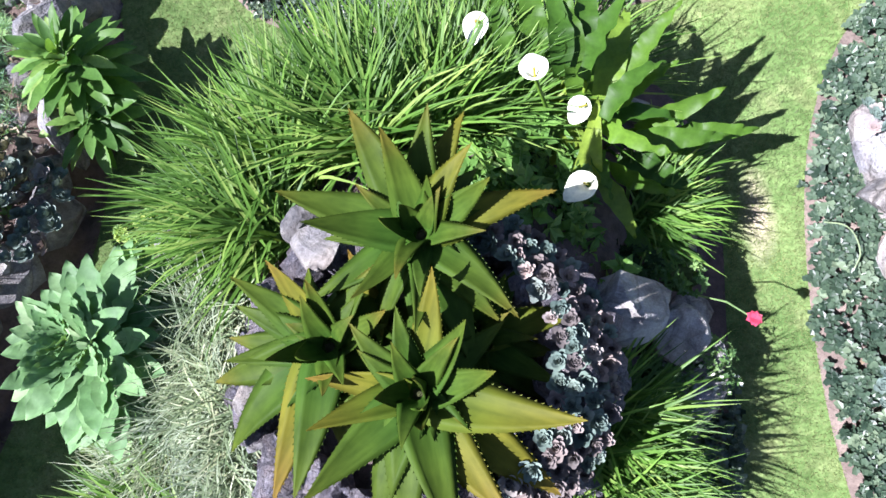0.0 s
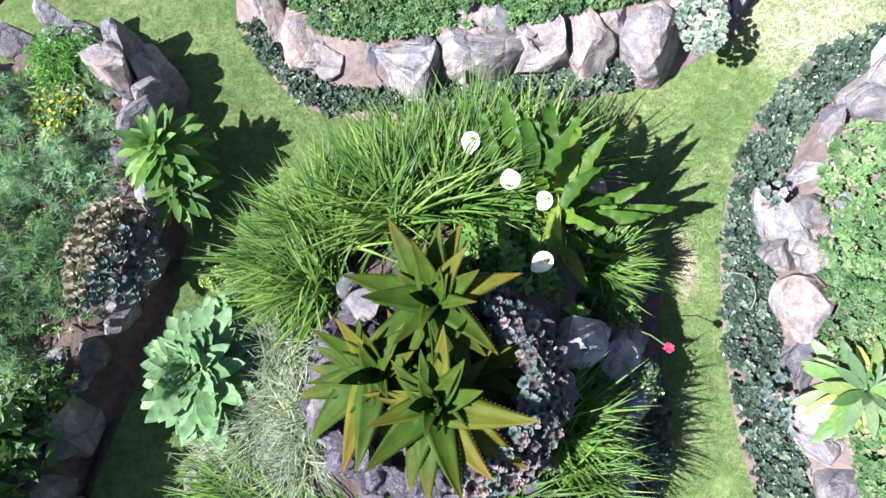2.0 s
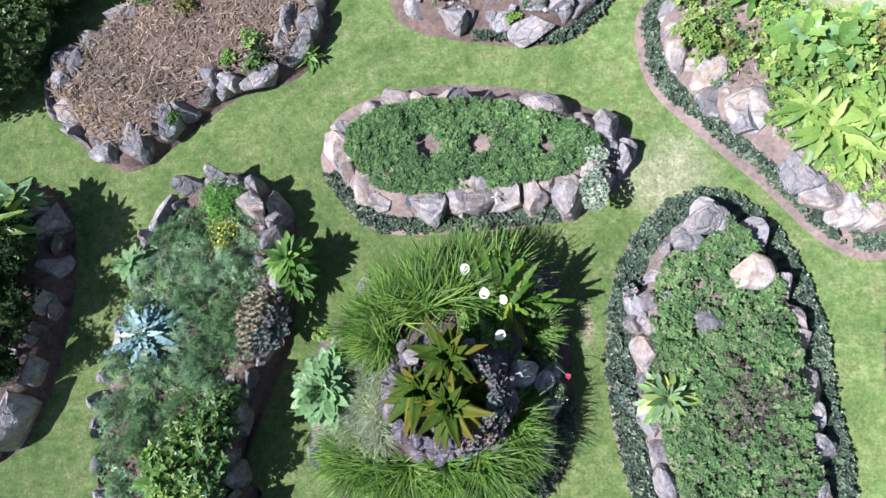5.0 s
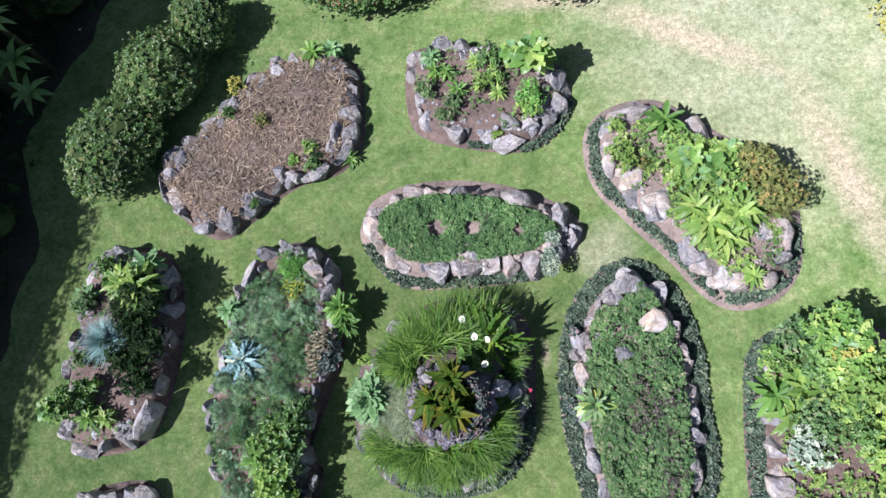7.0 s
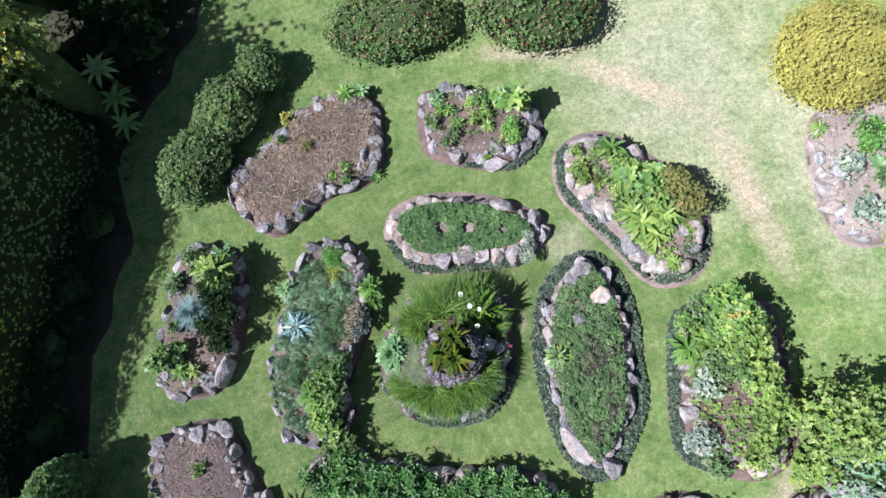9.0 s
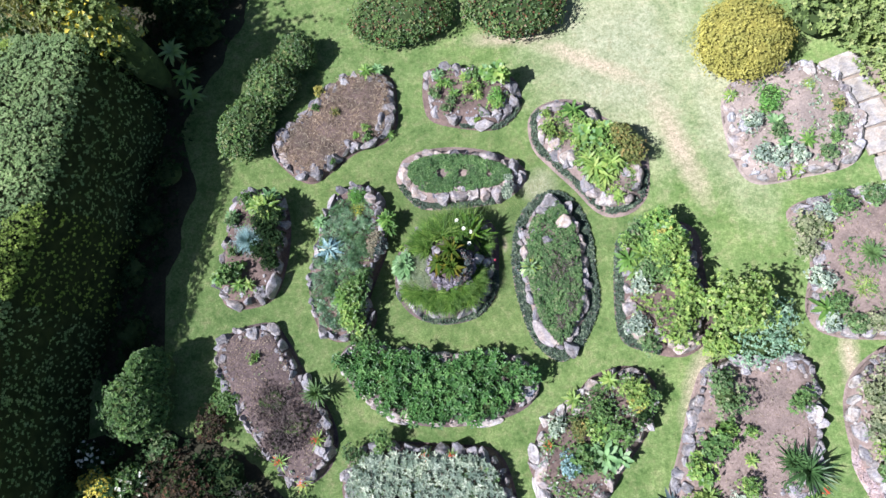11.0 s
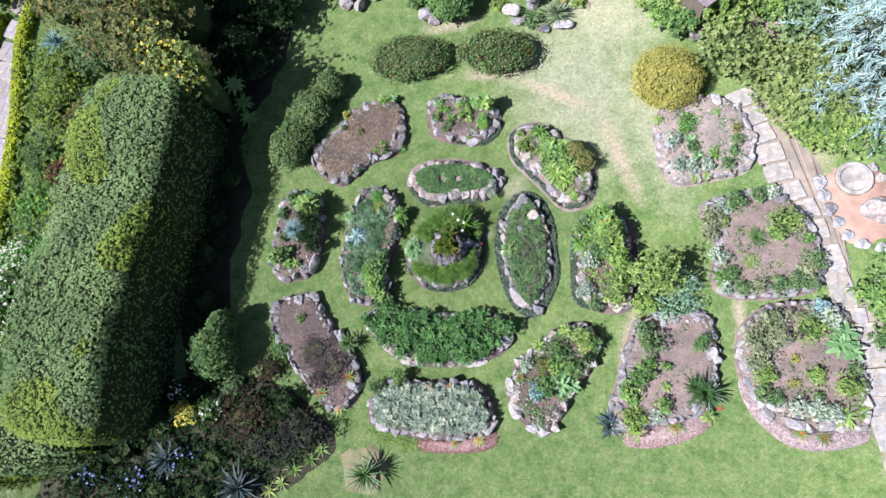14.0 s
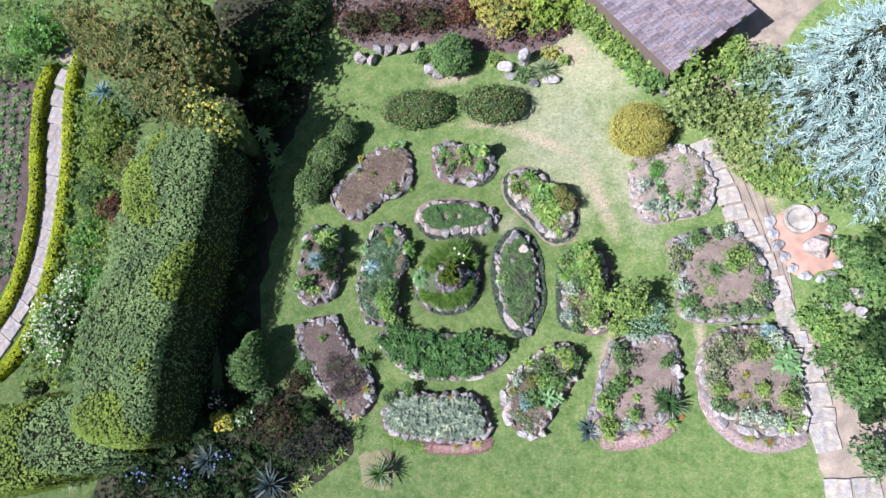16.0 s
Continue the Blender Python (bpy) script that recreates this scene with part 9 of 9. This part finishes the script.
# a leafy young tree that reaches into the light beside the hedge
fern = thing("tree_fern", (-9.15, 7.2, 0.0), "young tree with drooping green fronds in shade", "tree")
v, t = rod([(0, 0, -0.05), (0.05, 0.05, 0.9), (0.0, 0.1, 1.75)], 0.06)
child("trunk", mesh_np("trunk", v, t, TWIG, True), fern)
for k, (x, y, z, n) in enumerate(((0.0, 0.1, 1.75, 15), (0.25, -0.5, 1.3, 12), (0.35, -1.0, 0.9, 11))):
    a = np.arange(n) * 2.4
    v, t = blades(np.tile([x, y, z], (n, 1)), a, np.radians(np.linspace(5, 55, n)), np.full(n, 0.5), np.full(n, 0.15), np.radians(np.full(n, 60.0)), 6, 0.3, 0.4, 0.05)
    child("frond_whorl", mesh_np("frond_whorl", *welded(v, t, n), MID, True), fern)

# herbs between the path and the hedge
for key, loop, mt, leaf, dens, gap, hh, label in (
    (1, [(-20.76, 11.18), (-17.59, 10.91), (-16.74, 6.69), (-17.05, 3.1), (-17.27, -0.85), (-18.07, -3.53), (-20.62, -4.28), (-21.15, -2.94), (-20.44, 0.08), (-20.22, 2.96), (-20.24, 5.68), (-20.45, 8.53)], MID, 0.10, 220, 0.0, 0.35, "tangled green herbs between path and hedge"),
    (2, [(-20.76, 11.18), (-17.59, 10.91), (-16.74, 6.69), (-17.05, 3.1), (-17.27, -0.85), (-18.07, -3.53), (-20.62, -4.28), (-21.15, -2.94), (-20.44, 0.08), (-20.22, 2.96), (-20.24, 5.68), (-20.45, 8.53)], HEDGE, 0.10, 220, 0.6, 0.5, "tangled olive herbs between path and hedge"),
    (3, [(-27.96, 17.18), (-22.46, 16.58), (-22.35, 13.72), (-23.45, 12.09), (-27, 12.4)], FRESH, 0.12, 200, 0.0, 0.6, "big-leaved green herbs beside the path"),
    (4, [(-15.56, -7.11), (-10.86, -4.66), (-7.65, -4.69), (-5.48, -6.63), (-7.43, -8.5), (-10.4, -10.13), (-16.24, -10.22)], DEEPSHADE, 0.11, 300, 0.0, 0.5, "dark tangled herbs of the shrubbery"),
    (5, [(-12.41, 17.24), (-6.97, 16.6), (-7.2, 11.62), (-8.9, 7.64), (-9.3, 1.27), (-9.6, -0.62), (-9.2, -3.8), (-10.89, -4.4), (-11.99, 3.44)], DEEPSHADE, 0.10, 160, 0.5, 0.4, "dark undergrowth in the hedge shade"),
    (6, [(-6.29, 15.16), (-5.02, 12.86), (-1.51, 12.67), (1.86, 11.55), (5.16, 12.15), (5.86, 15.09), (-0.32, 17.52)], REDLEAF, 0.08, 260, 0.4, 0.5, "bronze-red undergrowth behind the stones"),
    (7, [(10.76, 6.54), (12.35, 8.94), (14.25, 10.5), (15.05, 5.68), (19.04, 5.14), (18.49, 1.89), (15.37, 3.06), (13.37, 3.43)], OLIVE, 0.11, 260, 0.0, 0.9, "olive undergrowth beside the path"),
    (8, [(14.66, -0.36), (18.41, 1.41), (17.31, -4.97), (15.82, -5.39), (14.81, -3.84), (14.25, -1.77)], MID, 0.10, 200, 0.5, 0.35, "green undergrowth beside the stepping stones"),
):
    carpet("undergrowth", smooth_loop(loop, 0.3), hh, leaf * 1.3, dens * 0.13, mt, label, "undergrowth", 960 + key, 0.15, None, gap, 0.6, per=7, ratio=0.45)

# vegetables in rows
rng_v = np.random.default_rng(91)
(vx0, vy0), (vx1, vy1), (vx2, vy2), (vx3, vy3) = (-25.68, 11.77), (-23.78, 11.6), (-24.29, 0.49), (-23.1, 1.61)
for k in range(96):
    u, s = (k % 4) / 3, (k // 4) / 23
    x = (vx0 * (1 - u) + vx1 * u) * (1 - s) + (vx2 * (1 - u) + vx3 * u) * s + rng_v.uniform(-0.1, 0.1)
    y = (vy0 * (1 - u) + vy1 * u) * (1 - s) + (vy2 * (1 - u) + vy3 * u) * s + rng_v.uniform(-0.1, 0.1)
    flat_rosette("vegetable_plant", (x, y, 0.05), 14, rng_v.uniform(0.28, 0.5), 0.12, MINTY if k % 3 else MID, "small grey-green vegetable plant in a row", "vegetable", 840 + k, (10, 65), (20, 60), 0.3, 0.45, 4, group="vegetable rows")


# ---- blue cedar ----
def cedar(at, height, spread, seed):
    rng = np.random.default_rng(seed)
    top = thing("blue_cedar", at, "large blue-grey cedar with drooping sprays", "tree")
    v, t = rod([(0, 0, -0.1), (0, 0, height * 0.5), (0, 0, height * 0.95)], 0.16, 8)
    child("trunk", mesh_np("trunk", v, t, TWIG, True), top)
    limbs, sprays = [], []
    for k in range(150):
        u = rng.uniform(0.1, 0.98)
        a = rng.uniform(0, 2 * math.pi)
        L = spread * (1.0 - u) ** 0.7 * rng.uniform(0.75, 1.1) + 0.25
        z = height * u
        s = np.linspace(0, 1, 6)[:, None]
        line = np.column_stack([np.cos(a) * L * s, np.sin(a) * L * s, z + 0.10 * L * s - 0.30 * L * s**2])
        limbs.append(rod(line, 0.02, 4))
        for _ in range(int(2.7 * L) + 1):
            w = rng.uniform(0.2, 1.0)
            foot = np.array([np.interp(w, s[:, 0], line[:, i]) for i in range(3)]) + rng.normal(0, 0.12, 3)
            b = a + rng.normal(0, 1.1)
            n, reach = 9, rng.uniform(0.35, 0.7)
            q = np.linspace(0.0, 1.0, n)
            base = foot + np.column_stack([math.cos(b) * reach * q, math.sin(b) * reach * q, 0.05 - 0.16 * q**2])
            az = b + np.where(np.arange(n) % 2, 0.65, -0.65) * (1 - 0.6 * q) + rng.normal(0, 0.15, n)
            sprays.append(blades(base, az, rng.normal(0.1, 0.25, n), rng.uniform(0.15, 0.3, n), rng.uniform(0.032, 0.056, n), rng.uniform(0.2, 0.8, n), 2, 0.5, 0.4))
    child("limbwork", mesh_np("limbwork", *join_np(limbs), TWIG, True), top)
    child("needles", mesh_np("needles", *join_np(sprays), CEDAR), top)


cedar((*(15.5, 7.05, 3.4)[:2], 0.0), 7.2, 3.4, 93)
cedar((17.6, 8.8, 0.0), 6.5, 3.0, 94)
cedar((17.2, 5.0, 0.0), 6.3, 3.0, 95)


# ---- hut ----
def hut():
    (ax, ay), (bx, by) = (9.38, 8.44, 2.5)[:2], (6.4, 12.43, 2.5)[:2]
    origin = Vector((ax, ay, 0))
    along = Vector((bx - ax, by - ay, 0)).normalized()
    out = Vector((along.y, -along.x, 0))
    if out.x < 0:
        out = -out
    top = thing("garden_hut", origin, "garden hut with a weathered grey-brown shingle roof", "hut")
    top.matrix_basis = Matrix.Translation(origin) @ Matrix((along, out, Vector((0, 0, 1)))).transposed().to_4x4()
    L, W, z0, z1 = 6.2, 4.4, 2.5, 2.2

    def slab(name, x0, x1, y0, y1, z, thick, mat, rise=0.0):
        v = np.array([(x, y, z + (rise * (y - y0) / (y1 - y0)) + dz) for dz in (0, thick) for x, y in ((x0, y0), (x1, y0), (x1, y1), (x0, y1))])
        f = np.array([(0, 2, 1), (0, 3, 2), (4, 5, 6), (4, 6, 7), (0, 1, 5), (0, 5, 4), (1, 2, 6), (1, 6, 5), (2, 3, 7), (2, 7, 6), (3, 0, 4), (3, 4, 7)])
        return child(name, mesh_np(name, v, f, mat), top)

    plaster = plain_mat("weathered wall board", c3(0.10, 0.075, 0.06), c3(0.17, 0.13, 0.105), 0.9, 8.0)
    shingle = stone_mat("weathered shingle", [(0.0, c3(0.19, 0.16, 0.185)), (0.4, c3(0.29, 0.245, 0.27)), (0.75, c3(0.36, 0.315, 0.34)), (1.0, c3(0.29, 0.22, 0.22))], c3(0.42, 0.38, 0.40), 6.0, 0.58)
    slab("wall", 0.25, L, 0.25, 0.45, 0, z0, plaster)
    slab("wall", 0.25, 0.45, 0.45, W - 0.2, 0, z0 - 0.28, plaster)
    slab("wall", 0.45, L, W - 0.4, W - 0.2, 0, z0 - 0.28, plaster)
    slab("wall", L - 0.2, L, 0.45, W - 0.4, 0, z0 - 0.28, plaster)
    roof = slab("roof", 0.0, L + 0.2, 0.0, W, z0, 0.07, TWIG, z1 - z0)
    rng = np.random.default_rng(17)
    sv = np.array([(x, y, z) for z in (0, 1) for x, y in ((-0.5, -0.5), (0.5, -0.5), (0.5, 0.5), (-0.5, 0.5))], float)
    sv[4:, :2] *= 0.97
    sf = np.array([(4, 5, 6), (4, 6, 7), (0, 1, 5), (0, 5, 4), (1, 2, 6), (1, 6, 5), (2, 3, 7), (2, 7, 6), (3, 0, 4), (3, 4, 7)])
    sm = mesh_np("shingle", sv, sf, shingle)
    slope = math.atan2(z1 - z0, W)
    w, d = 0.20, 0.52
    rows = int(W / (d * 0.82)) + 1
    for r in range(rows):
        x = -0.05 - (r % 2) * 0.12
        while x < L + 0.2:
            ww = w * rng.uniform(0.75, 1.3)
            y = r * d * 0.82 + d * 0.5 - 0.08
            if x + ww * 0.5 > -0.05 and y < W + 0.2:
                z = z0 + 0.075 + (z1 - z0) * y / W + 0.012
                m = Matrix.Translation((x + ww / 2, y, z)) @ Matrix.Rotation(slope - 0.035 + rng.normal(0, 0.01), 4, "X") @ Matrix.Rotation(rng.normal(0, 0.012), 4, "Z") @ Matrix.Diagonal((ww * 0.97, d * rng.uniform(0.95, 1.03), rng.uniform(0.018, 0.034), 1))
                child("shingle", sm, roof, m)
            x += ww


hut()


# ---- short grass near the centre ----
def mown_grass():
    rng = np.random.default_rng(19)
    p = rng.uniform((-6.0, -2.6), (5.2, 6.0), (1500000, 2))
    near = np.exp(-(((p[:, 0] - 0.2) / 3.9) ** 2 + ((p[:, 1] - 1.4) / 3.0) ** 2))
    p = p[rng.uniform(0, 1, len(p)) < near * 1.0]
    keep = np.ones(len(p), bool)
    for top, outer, wall, h in BEDS.values():
        lo, hi = outer.min(0) - 0.1, outer.max(0) + 0.1
        box = (p > lo).all(1) & (p < hi).all(1)
        if box.any():
            keep[np.flatnonzero(box)[inside(p[box], inset(outer, -0.02))]] = False
    keep &= field(p, 1.6, 3.0) > -0.45
    p = p[keep]
    n = len(p)
    a = rng.uniform(0, 6.3, n)
    L = rng.uniform(0.014, 0.03, n)
    w = rng.uniform(0.0025, 0.005, n)
    el = rng.uniform(0.3, 1.2, n)
    d = np.stack([np.cos(a) * np.cos(el), np.sin(a) * np.cos(el), np.sin(el)], 1) * L[:, None]
    s = np.stack([-np.sin(a), np.cos(a), np.zeros(n)], 1) * w[:, None] * 0.5
    b = np.column_stack([p, np.full(n, -0.002)])
    v = np.stack([b - s, b + s, b + d], 1).reshape(-1, 3)
    t = np.arange(3 * n).reshape(-1, 3)
    return tagged(new("mown_grass", mesh_np("mown_grass", v, t, LAWNBLADE)), "short mown grass blades between the beds", "grass", "", "stuff")


mown_grass()
